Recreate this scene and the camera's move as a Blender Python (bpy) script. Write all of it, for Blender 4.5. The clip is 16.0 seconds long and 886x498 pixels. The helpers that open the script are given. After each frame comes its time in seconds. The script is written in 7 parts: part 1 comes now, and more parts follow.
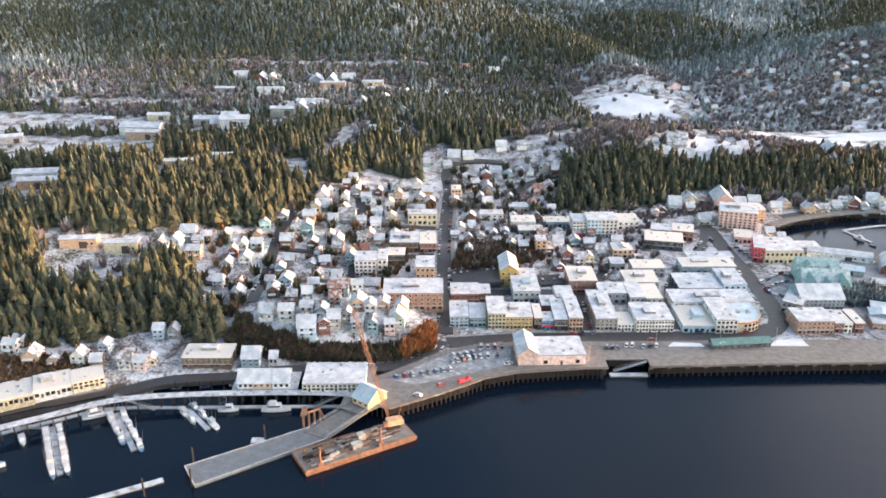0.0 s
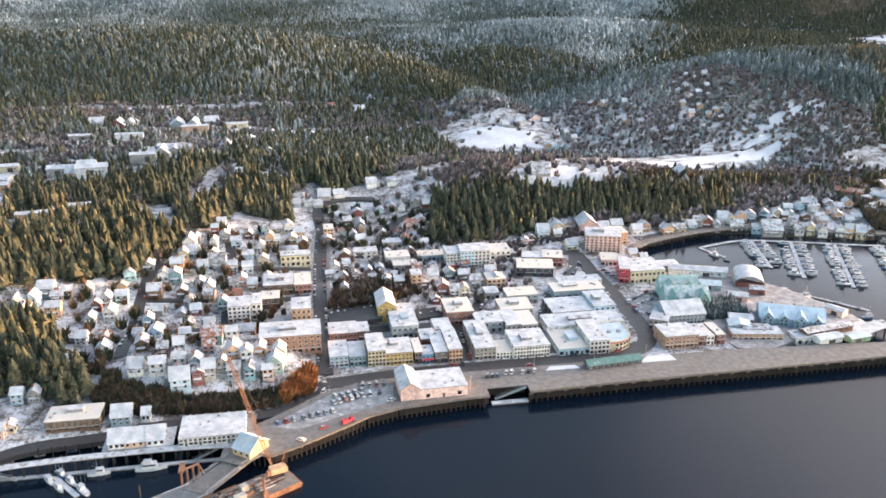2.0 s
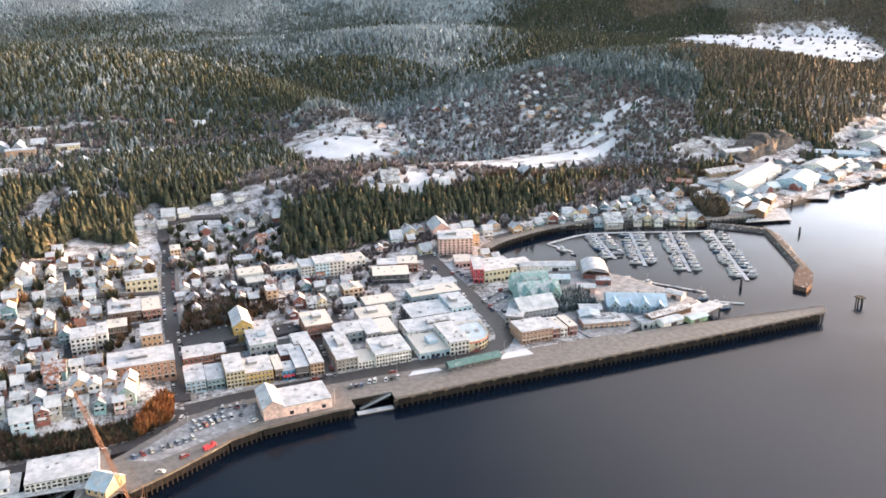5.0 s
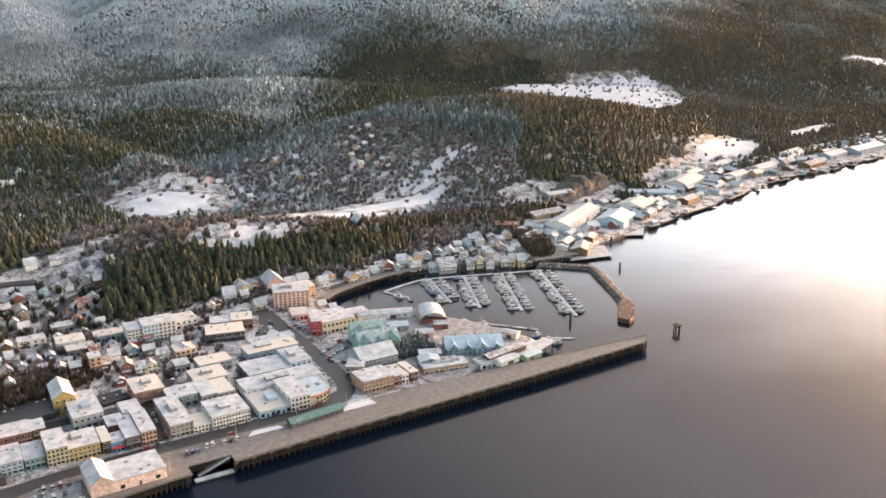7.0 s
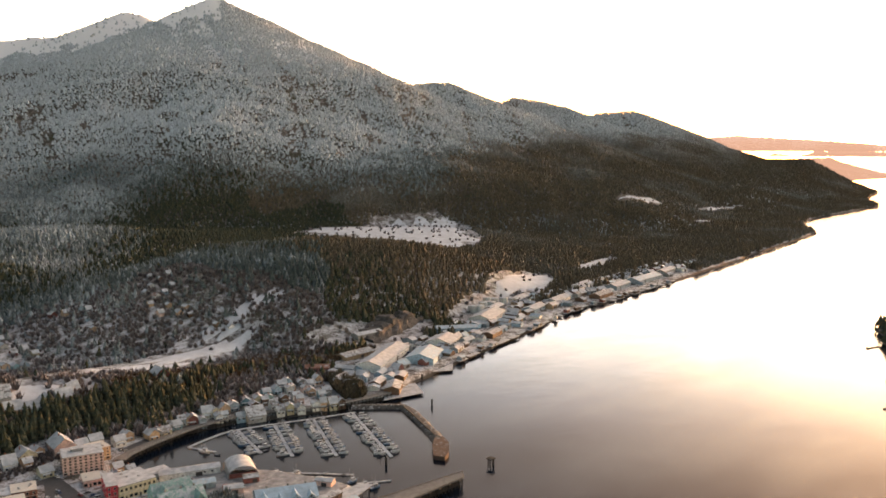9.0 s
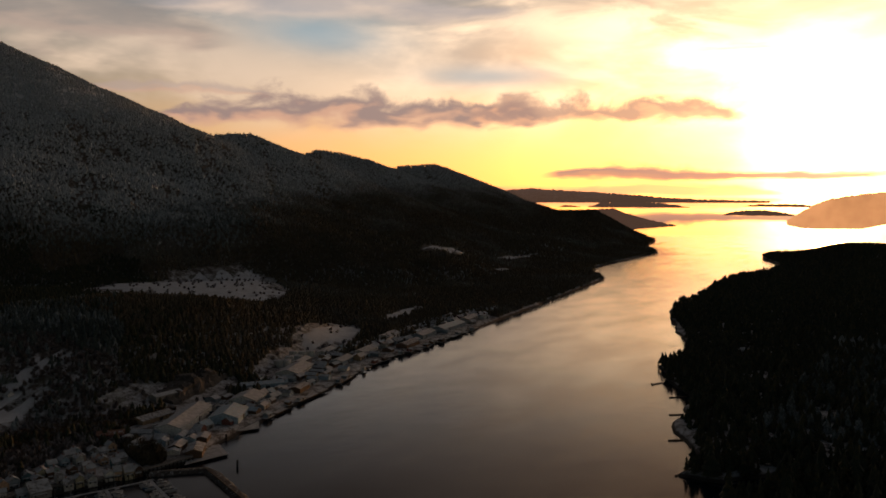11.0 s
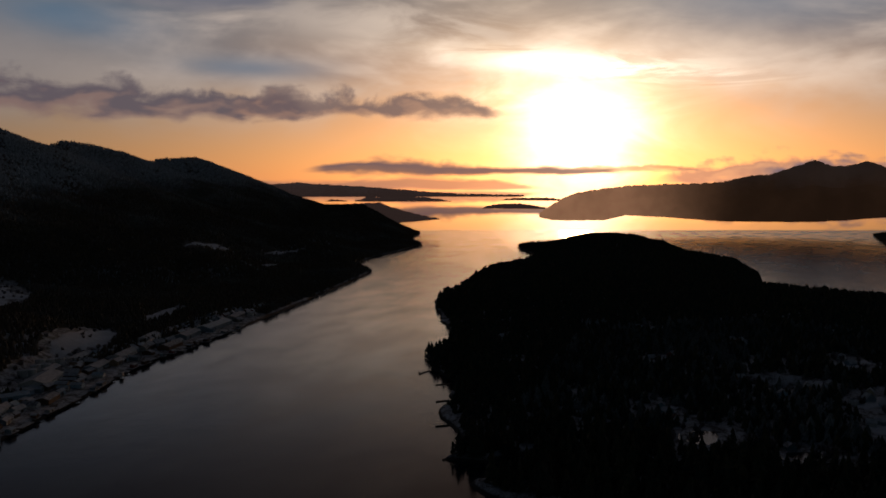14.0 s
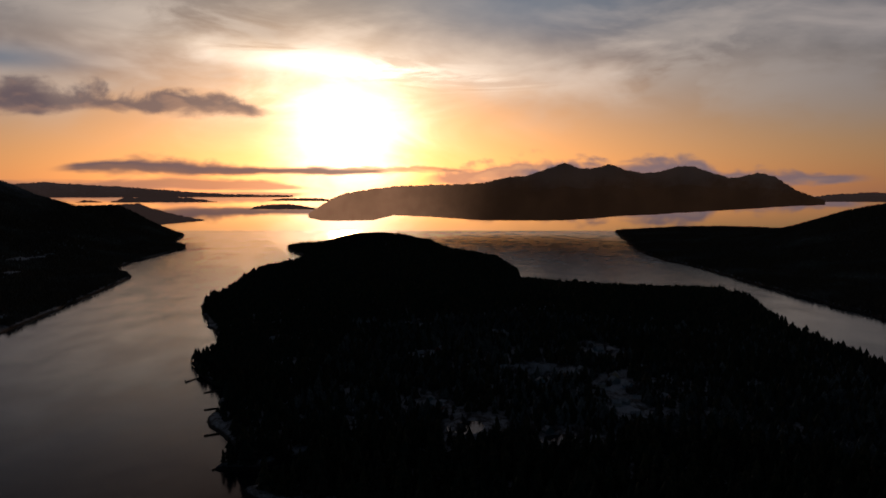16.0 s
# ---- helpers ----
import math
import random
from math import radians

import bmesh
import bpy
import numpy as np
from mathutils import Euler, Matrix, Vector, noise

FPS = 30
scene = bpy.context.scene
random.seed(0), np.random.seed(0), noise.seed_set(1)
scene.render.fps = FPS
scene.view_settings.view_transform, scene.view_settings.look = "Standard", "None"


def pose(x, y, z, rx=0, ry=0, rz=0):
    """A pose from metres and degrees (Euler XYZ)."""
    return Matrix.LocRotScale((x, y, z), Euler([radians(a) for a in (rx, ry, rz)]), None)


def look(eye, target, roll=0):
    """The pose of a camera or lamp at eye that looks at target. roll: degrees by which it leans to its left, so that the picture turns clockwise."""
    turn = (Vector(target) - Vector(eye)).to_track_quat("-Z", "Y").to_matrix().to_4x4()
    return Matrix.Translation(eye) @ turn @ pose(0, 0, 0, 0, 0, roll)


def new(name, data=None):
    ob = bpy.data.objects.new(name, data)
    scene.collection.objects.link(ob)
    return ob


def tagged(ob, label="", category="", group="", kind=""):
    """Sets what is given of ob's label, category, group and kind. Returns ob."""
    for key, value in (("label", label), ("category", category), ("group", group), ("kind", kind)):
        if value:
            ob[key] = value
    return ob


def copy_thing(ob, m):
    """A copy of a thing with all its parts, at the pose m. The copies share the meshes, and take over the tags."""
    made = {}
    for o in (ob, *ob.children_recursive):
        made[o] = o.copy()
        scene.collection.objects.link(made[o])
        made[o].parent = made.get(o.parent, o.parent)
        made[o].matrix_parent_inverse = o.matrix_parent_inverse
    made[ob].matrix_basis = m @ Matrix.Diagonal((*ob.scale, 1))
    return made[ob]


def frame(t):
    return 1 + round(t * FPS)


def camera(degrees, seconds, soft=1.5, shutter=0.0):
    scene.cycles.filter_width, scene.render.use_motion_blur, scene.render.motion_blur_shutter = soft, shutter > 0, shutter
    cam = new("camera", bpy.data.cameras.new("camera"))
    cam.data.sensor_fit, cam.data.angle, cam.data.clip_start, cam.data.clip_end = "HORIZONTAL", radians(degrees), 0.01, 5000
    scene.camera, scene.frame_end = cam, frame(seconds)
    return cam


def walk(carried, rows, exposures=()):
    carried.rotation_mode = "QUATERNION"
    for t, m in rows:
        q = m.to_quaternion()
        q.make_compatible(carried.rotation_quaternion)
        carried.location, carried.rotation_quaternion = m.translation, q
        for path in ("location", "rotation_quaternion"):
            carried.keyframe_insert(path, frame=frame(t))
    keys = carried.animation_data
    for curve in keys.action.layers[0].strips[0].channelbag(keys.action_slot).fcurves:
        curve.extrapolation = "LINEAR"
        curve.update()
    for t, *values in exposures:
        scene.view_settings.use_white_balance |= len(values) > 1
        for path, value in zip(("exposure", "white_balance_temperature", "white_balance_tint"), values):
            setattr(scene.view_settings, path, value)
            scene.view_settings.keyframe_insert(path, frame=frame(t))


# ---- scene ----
cam = camera(54.47, 16.0, soft=1.7)

# seconds, and the yaw, pitch and roll of the hovering camera
TURNS = [
    (0, -0.79, -22.42, 0.12),
    (0.1, -1.25, -22.22, 0.05),
    (0.2, -1.71, -21.10, 0.05),
    (0.3, -2.17, -20.30, 0.05),
    (0.4, -2.63, -20.16, 0.05),
    (0.5, -3.09, -20.13, 0.06),
    (1, -5.50, -20.08, -0.02),
    (1.5, -7.69, -20.04, -0.05),
    (2, -9.70, -20.00, -0.06),
    (2.5, -11.66, -19.95, -0.14),
    (3, -13.27, -19.91, -0.12),
    (3.2, -13.93, -19.90, -0.10),
    (5.3, -21.55, -19.10, 0.05),
    (5.4, -22.05, -17.75, 0.06),
    (5.5, -22.56, -16.82, 0.08),
    (6, -25.23, -16.60, 0.07),
    (6.5, -28.19, -16.52, 0.01),
    (7, -31.42, -16.28, 0.00),
    (7.5, -34.56, -14.34, -0.08),
    (8, -37.69, -11.82, -0.16),
    (8.5, -40.92, -9.35, -0.11),
    (9, -44.33, -6.91, 0.00),
    (9.5, -47.76, -4.52, -0.00),
    (10, -51.20, -3.71, 0.02),
    (12.5, -64.44, -3.86, 0.01),
    (13, -66.66, -3.85, -0.02),
    (13.5, -69.49, -3.87, -0.06),
    (14, -72.63, -3.87, -0.04),
    (14.5, -76.33, -3.88, -0.03),
    (15, -80.17, -3.87, -0.05),
    (15.5, -83.96, -3.87, -0.08),
    (16, -87.88, -3.85, -0.01),
]
EYE = (0.0, 0.0, 230.0)


def turned(yaw, pitch, roll):
    y, p = radians(yaw), radians(pitch)
    ahead = Vector((-math.sin(y) * math.cos(p), math.cos(y) * math.cos(p), math.sin(p)))
    return look(EYE, Vector(EYE) + 100 * ahead, roll)


EXPOSURES = [(0, 3.14, 5850, 9), (3, 3.22, 6000, 10), (5.5, 3.15, 6250, 11), (7, 2.9, 6650, 12), (8.5, 2.31, 7150, 13), (9, 1.93, 7400, 14), (9.5, 1.0, 7600, 15), (10, -0.05, 7700, 16), (12.5, -2.64, 6200, 16), (16, -3.12, 5450, 15)]
walk(cam, [(t, turned(yaw, pitch, roll)) for t, yaw, pitch, roll in TURNS], EXPOSURES)

# ---- sky, sun ----
SUN_AZ, SUN_EL = 81.4, 1.9


def node(tree, kind, **values):
    n = tree.nodes.new(kind)
    for key, value in values.items():
        n.inputs[key.replace("_", " ")].default_value = value
    return n


def math_node(tree, op, a, b=None, c=None, clamp=False):
    n = tree.nodes.new("ShaderNodeMath")
    n.operation, n.use_clamp = op, clamp
    for slot, value in zip(n.inputs, (a, b, c)):
        if value is None:
            continue
        if isinstance(value, (int, float)):
            slot.default_value = value
        else:
            tree.links.new(value, slot)
    return n.outputs[0]


def smooth(tree, value, lo, hi, a=0.0, b=1.0):
    n = tree.nodes.new("ShaderNodeMapRange")
    n.interpolation_type = "SMOOTHSTEP"
    for k, v in zip(("From Min", "From Max", "To Min", "To Max"), (lo, hi, a, b)):
        n.inputs[k].default_value = v
    tree.links.new(value, n.inputs["Value"])
    return n.outputs["Result"]


def mix_colour(tree, factor, a, b, how="MIX"):
    n = tree.nodes.new("ShaderNodeMix")
    n.data_type, n.blend_type = "RGBA", how
    for slot, value in ((n.inputs["Factor"], factor), (n.inputs["A"], a), (n.inputs["B"], b)):
        if isinstance(value, (int, float)):
            slot.default_value = value
        elif isinstance(value, tuple):
            slot.default_value = (*value, 1.0)
        else:
            tree.links.new(value, slot)
    return n.outputs["Result"]


def make_sky():
    world = bpy.data.worlds.new("sky")
    scene.world = world
    world.use_nodes = True
    t = world.node_tree
    t.nodes.clear()
    out, back = t.nodes.new("ShaderNodeOutputWorld"), t.nodes.new("ShaderNodeBackground")
    t.links.new(back.outputs[0], out.inputs[0])
    coord = t.nodes.new("ShaderNodeTexCoord")
    split = t.nodes.new("ShaderNodeSeparateXYZ")
    t.links.new(coord.outputs["Generated"], split.inputs[0])
    x, y, z = split.outputs
    # below the horizon the sky is flipped, standing in for the far sea's reflection
    up = math_node(t, "ABSOLUTE", z)
    join = t.nodes.new("ShaderNodeCombineXYZ")
    t.links.new(x, join.inputs[0]), t.links.new(y, join.inputs[1]), t.links.new(up, join.inputs[2])
    way = join.outputs[0]
    sky = t.nodes.new("ShaderNodeTexSky")
    sky.sky_type, sky.sun_disc = "NISHITA", False
    sky.sun_elevation, sky.sun_rotation = radians(SUN_EL), radians(SUN_AZ)
    sky.altitude, sky.air_density, sky.dust_density, sky.ozone_density = 100, 1.0, 1.0, 1.0
    t.links.new(way, sky.inputs[0])
    base = mix_colour(t, 1.0, sky.outputs[0], (SKY_GAIN, SKY_GAIN, SKY_GAIN), "MULTIPLY")
    # bearing from the sun and elevation, both in degrees
    bearing = math_node(t, "SUBTRACT", math_node(t, "MULTIPLY", math_node(t, "ARCTAN2", x, y), 57.29578), SUN_AZ)
    elev = math_node(t, "MULTIPLY", math_node(t, "ARCSINE", up), 57.29578)
    away = math_node(t, "SQRT", math_node(t, "ADD", math_node(t, "POWER", bearing, 2.0), math_node(t, "POWER", math_node(t, "MULTIPLY", math_node(t, "SUBTRACT", elev, SUN_EL + 1.8), 1.15), 2.0)))

    def field(sx, sy, detail, rough, shift=0.0, warp=0.6):
        c = t.nodes.new("ShaderNodeCombineXYZ")
        t.links.new(math_node(t, "MULTIPLY_ADD", bearing, sx, shift), c.inputs[0])
        t.links.new(math_node(t, "MULTIPLY_ADD", elev, sy, shift * 0.7), c.inputs[1])
        n = node(t, "ShaderNodeTexNoise", Scale=1.0, Detail=detail, Roughness=rough, Distortion=warp)
        t.links.new(c.outputs[0], n.inputs["Vector"])
        return n.outputs["Fac"]

    turned_away = math_node(t, "ABSOLUTE", bearing)

    def lobe(wide, fall):
        """A glow that fades with the bearing from the sun and with height."""
        side = math_node(t, "POWER", 2.71828, math_node(t, "MULTIPLY", math_node(t, "POWER", math_node(t, "DIVIDE", bearing, wide), 2.0), -1.0))
        return math_node(t, "MULTIPLY", side, math_node(t, "POWER", 2.71828, math_node(t, "MULTIPLY", elev, -1.0 / fall)))

    # thin cloud greys the vault; the sunset side is far brighter than the rest
    grey = t.nodes.new("ShaderNodeRGBToBW")
    t.links.new(base, grey.inputs[0])
    base = mix_colour(t, smooth(t, away, 15.0, 80.0, 0.05, 0.16), base, mix_colour(t, 1.0, grey.outputs[0], (1.08, 1.04, 1.06), "MULTIPLY"))
    fade = smooth(t, away, 25.0, 105.0, 1.0, 0.40)
    base = mix_colour(t, 1.0, base, fade, "MULTIPLY")
    shade = mix_colour(t, smooth(t, elev, 3.0, 15.0), (1.0, 0.86, 0.95), (0.46, 0.66, 0.95))
    # a warm tint added to the unseen vault, for the near water to mirror
    shade = mix_colour(t, smooth(t, elev, 13.0, 22.0), shade, (0.80, 0.60, 0.52))
    shade = mix_colour(t, smooth(t, turned_away, 40.0, 90.0), shade, (0.86, 1.0, 1.16))
    base = mix_colour(t, 1.0, base, shade, "MULTIPLY")
    base = mix_colour(t, 1.0, base, mix_colour(t, smooth(t, turned_away, 40.0, 100.0), smooth(t, elev, 11.0, 24.0, 1.0, 0.40), smooth(t, elev, 8.0, 28.0, 1.0, 0.34)), "MULTIPLY")
    # a glow added to the unseen upper sky brightens the water that mirrors it
    col = mix_colour(t, math_node(t, "MULTIPLY", smooth(t, elev, 21.0, 32.0), smooth(t, turned_away, 66.0, 30.0)), base, (1.75, 1.6, 1.6), "ADD")
    col = mix_colour(t, lobe(55.0, 9.0), col, (2.0, 2.0, 2.4), "ADD")
    col = mix_colour(t, lobe(42.0, 6.0), col, (14.5, 6.4, 2.0), "ADD")

    def spot_of(b0, e0, wide, tall, slant=0.0):
        """A soft oval of the vault: 1 in its middle, 0 outside."""
        u = math_node(t, "DIVIDE", math_node(t, "SUBTRACT", bearing, b0), wide)
        v = math_node(t, "DIVIDE", math_node(t, "SUBTRACT", math_node(t, "MULTIPLY_ADD", math_node(t, "SUBTRACT", bearing, b0), -slant, elev), e0), tall)
        return math_node(t, "POWER", 2.71828, math_node(t, "MULTIPLY", math_node(t, "ADD", math_node(t, "MULTIPLY", u, u), math_node(t, "MULTIPLY", v, v)), -1.0))

    # high cloud in streaks, cream near the sun and grey far from it, with clear gaps
    cirrus = smooth(t, math_node(t, "ADD", field(0.05, 0.13, 5.0, 0.54, 3.1, 0.5), math_node(t, "MULTIPLY", math_node(t, "SUBTRACT", field(0.15, 0.30, 5.0, 0.54, 13.7, 0.4), 0.5), 0.5)), 0.36, 0.68)
    streak = math_node(t, "MULTIPLY", smooth(t, field(0.075, 0.25, 5.0, 0.52, 8.3, 0.5), 0.46, 0.74), math_node(t, "MULTIPLY", smooth(t, elev, 4.0, 9.0), smooth(t, elev, 16.0, 11.5)))
    gap = math_node(t, "ADD", math_node(t, "ADD", spot_of(11.0, 12.0, 11.0, 3.4), spot_of(-32.0, 10.4, 6.5, 1.7, -0.08)), spot_of(-21.0, 7.8, 6.0, 0.9))
    open_sky = math_node(t, "SUBTRACT", 1.0, math_node(t, "MULTIPLY", gap, 0.9, clamp=True), clamp=True)
    fan = math_node(t, "MULTIPLY", math_node(t, "ADD", spot_of(23.0, 9.5, 9.0, 3.2, 0.25), spot_of(-13.0, 11.0, 13.0, 1.8, -0.1)), smooth(t, field(0.12, 0.38, 6.0, 0.58, 18.0, 0.8), 0.36, 0.62))
    veil = math_node(t, "MULTIPLY", math_node(t, "MULTIPLY", math_node(t, "MAXIMUM", cirrus, fan), smooth(t, elev, 2.0, 8.0)), open_sky)
    warm = mix_colour(t, smooth(t, away, 8.0, 38.0), (44.0, 34.0, 23.0), (17.0, 14.0, 11.2))
    warm = mix_colour(t, smooth(t, turned_away, 45.0, 110.0), warm, (1.5, 1.55, 1.75))
    col = mix_colour(t, math_node(t, "MULTIPLY", gap, 0.7, clamp=True), col, (6.0, 9.4, 11.6))
    col = mix_colour(t, math_node(t, "MULTIPLY", math_node(t, "MULTIPLY", veil, 0.72), smooth(t, elev, 10.5, 15.0, 1.0, 0.05)), col, warm)
    col = mix_colour(t, math_node(t, "MULTIPLY", math_node(t, "MULTIPLY", streak, 0.75), open_sky), col, mix_colour(t, 1.0, warm, (1.5, 1.45, 1.4), "MULTIPLY"))
    # a bright drawn-out veil over the sun
    bright = math_node(t, "MULTIPLY", spot_of(1.0, 8.0, 7.5, 0.75, -0.10), smooth(t, field(0.1, 0.7, 7.0, 0.62, 44.0, 1.2), 0.36, 0.56))
    col = mix_colour(t, bright, col, (62.0, 52.0, 34.0), "ADD")
    # the glow round the sun, broken by cloud
    torn = math_node(t, "MULTIPLY", away, math_node(t, "MULTIPLY_ADD", field(0.09, 0.28, 7.0, 0.62, 61.0, 0.9), 1.3, 0.36))
    for size, colour in ((3.3, (135.0, 114.0, 74.0)), (7.5, (26.0, 19.0, 10.0)), (16.0, (8.0, 4.4, 1.7))):
        halo = math_node(t, "POWER", 2.71828, math_node(t, "MULTIPLY", math_node(t, "POWER", math_node(t, "DIVIDE", torn if size < 10 else away, size), 2.0), -1.0))
        col = mix_colour(t, halo, col, colour, "ADD")

    # long banks of dark cloud with level feet and heaped tops
    def bank(foot, high, left, right, dark, lit, strength, seed, sx=0.22, sy=0.5, soft=3.0):
        ends = math_node(t, "MULTIPLY", smooth(t, bearing, left - soft, left + soft), smooth(t, bearing, right + soft, right - soft))
        heap = math_node(t, "MULTIPLY", smooth(t, field(sx, sy * 0.4, 8.0, 0.6, seed, 0.5), 0.3, 0.7, 0.42, 1.15), math_node(t, "POWER", ends, 0.6))
        ragged = math_node(t, "MULTIPLY", math_node(t, "SUBTRACT", field(sx * 1.9, sy * 1.7, 4.0, 0.5, seed + 7.0, 0.3), 0.5), 1.35)
        local = math_node(t, "ADD", math_node(t, "DIVIDE", math_node(t, "SUBTRACT", elev, foot), math_node(t, "MULTIPLY_ADD", heap, high, 0.05)), ragged)
        body = math_node(t, "MULTIPLY", math_node(t, "MULTIPLY", smooth(t, local, -0.32, 0.16), smooth(t, local, 1.1, 0.5)), smooth(t, ends, 0.02, 0.4))
        return math_node(t, "MULTIPLY", body, strength), mix_colour(t, smooth(t, math_node(t, "ADD", local, math_node(t, "MULTIPLY", ragged, 0.8)), 0.05, 0.5), lit, dark)

    for mask, colour in (
        bank(4.9, 2.3, -41.0, -19.0, (6.4, 4.9, 4.9), (13.0, 8.0, 6.0), 0.93, 5.0, 0.16), bank(5.0, 1.7, -21.0, -6.5, (9.4, 6.2, 5.2), (19.0, 10.5, 6.5), 0.85, 23.0, 0.22), bank(6.6, 0.9, -45.0, -37.0, (9.0, 7.4, 7.0), (12.0, 8.0, 6.5), 0.6, 15.0),
        bank(1.15, 0.95, -16.0, 1.5, (6.8, 4.9, 4.9), (11.0, 6.2, 4.6), 0.93, 9.0, 0.13), bank(1.3, 0.5, 0.5, 7.0, (20.0, 9.0, 4.5), (40.0, 20.0, 8.0), 0.7, 12.0, 0.25, 1.0, 1.5),
        bank(0.5, 1.9, 7.0, 15.0, (17.0, 10.0, 7.6), (30.0, 16.0, 9.0), 0.75, 31.0, 0.3, 0.8), bank(0.9, 1.7, 13.0, 23.0, (9.2, 7.4, 8.0), (13.0, 9.0, 8.0), 0.85, 21.0, 0.24, 0.8), bank(0.6, 1.0, 22.0, 31.0, (7.6, 6.6, 7.6), (11.0, 8.4, 8.0), 0.75, 57.0, 0.2, 0.8),
        bank(0.1, 0.9, -34.0, -4.0, (12.0, 7.2, 5.6), (17.0, 9.0, 6.0), 0.7, 27.0, 0.09, 0.9), bank(9.6, 3.6, -66.0, -41.0, (6.2, 5.8, 5.6), (9.0, 7.4, 6.6), 0.8, 51.0, 0.07, 0.3, 6.0), bank(11.6, 2.2, -40.0, -22.0, (10.5, 9.8, 10.2), (14.0, 12.0, 11.0), 0.5, 41.0, 0.08, 0.3, 6.0)):
        col = mix_colour(t, mask, col, colour)
    # the flipped half is dimmed to match the reflection in the nearer water
    dim = smooth(t, z, -0.048, 0.0, 0.5, 0.95)
    col = mix_colour(t, 1.0, col, dim, "MULTIPLY")
    t.links.new(col, back.inputs["Color"])
    back.inputs["Strength"].default_value = SKY_STRENGTH


SKY_GAIN = 3.6
SKY_STRENGTH = 0.15
make_sky()
sun = new("sun", bpy.data.lights.new("sun", "SUN"))
sun.data.energy, sun.data.angle, sun.data.color = 1.8, radians(2.0), (1.0, 0.45, 0.13)
sun.matrix_world = look((0, 0, 0), (-math.sin(radians(SUN_AZ)), -math.cos(radians(SUN_AZ)), -math.tan(radians(SUN_EL))))

# ---- land form ----
EYE_Z = 230.0


def polar(azimuth, far, elev=None):
    """A place by its bearing from the view point, its distance and the angle above the horizon at which it stands."""
    a = radians(azimuth)
    if elev is None:
        return (far * math.sin(a), far * math.cos(a))
    return (far * math.sin(a), far * math.cos(a), EYE_Z + far * math.tan(radians(elev)))


MAINLAND = [(-3200, -900), (-1500, -150), (-420, 262), (-205, 352), (-150, 374), (-100, 382), (-40, 384), (-16, 376), (6, 384), (40, 394), (90, 400),
            (170, 400), (258, 402), (300, 420), (346, 432), (342, 459), (322, 502), (293, 530), (262, 546), (256, 571), (245, 590), (281, 606),
            (319, 619), (367, 615), (404, 596), (455, 583), (505, 578), (545, 600), (640, 628), (760, 660), (840, 682), (890, 698), (950, 716),
            (1055, 723), (1167, 740), (1340, 764)]
MAINLAND += [(1614, 810), (1909, 856), (2262, 917), (2400, 1010), (2637, 1098), (3000, 1130), (3446, 1167), (3700, 1300), (4006, 1410),
             (4400, 1500), (5600, 2200), (5600, 6500), (-6500, 6500), (-6500, -900)]
ISLAND = [(610, 90), (614, 147), (641, 177), (660, 140), (730, 144), (684, 175), (692, 215), (742, 212), (790, 232), (853, 266), (900, 268), (960, 288), (1040, 342), (1121, 382),
          (1220, 372), (1331, 402), (1460, 452), (1600, 518), (1760, 560), (1940, 562), (2150, 592), (2400, 622), (2560, 606), (2700, 578), (2900, 584), (3080, 622), (3250, 695)]
ISLAND += [(3420, 755), (3600, 740), (3850, 500), (3880, 200), (3300, 100), (2930, -70), (2650, -105), (2400, -120), (2120, -118), (1990, -300), (1955, -552), (1855, -580), (1515, -535), (1350, -520), (1130, -530), (1050, -520), (700, -530), (520, -300), (560, -40)]
FARSHORE = [(4805, -782), (4000, -700), (3314, -627), (2900, -630), (2589, -674), (2334, -684), (1951, -710), (1566, -740), (1100, -800), (900, -1500), (2500, -4500), (6000, -4500), (6000, -900)]

# rounded hills: x, y, rise, half widths, turn, flatness
HILLS = [
    (-255, 500, 24, 150, 70, 20, 2), (-250, 610, 22, 190, 75, 10, 2), (-62, 436, 12, 56, 36, 0, 4),
    (-40, 800, 20, 200, 90, -5, 2), (175, 725, 20, 110, 60, -10, 2), (290, 745, 16, 120, 55, -15, 2),
    (1080, 1150, 12, 330, 200, -15, 2), (560, 1560, 42, 330, 150, -12, 2), (330, 1330, 26, 160, 90, -20, 2), (45, 520, 5, 50, 26, 0, 4), (1250, 1400, 14, 230, 160, -42, 4),
    (235, 985, 9, 70, 75, -20, 4), (380, 800, 8, 130, 30, 12, 4), (780, 1310, 12, 110, 50, 25, 4),
]
HILLS += [
    (1500, -120, 18, 500, 260, 0, 2), (2300, 240, 16, 700, 220, 5, 2), (3420, 380, 34, 430, 190, 10, 4), (1700, 300, 14, 300, 140, -20, 2), (1000, 0, 12, 200, 260, 0, 2),
    (3900, -1300, 26, 1500, 420, 0, 2), (3050, -1500, 150, 520, 330, 0, 2),
]
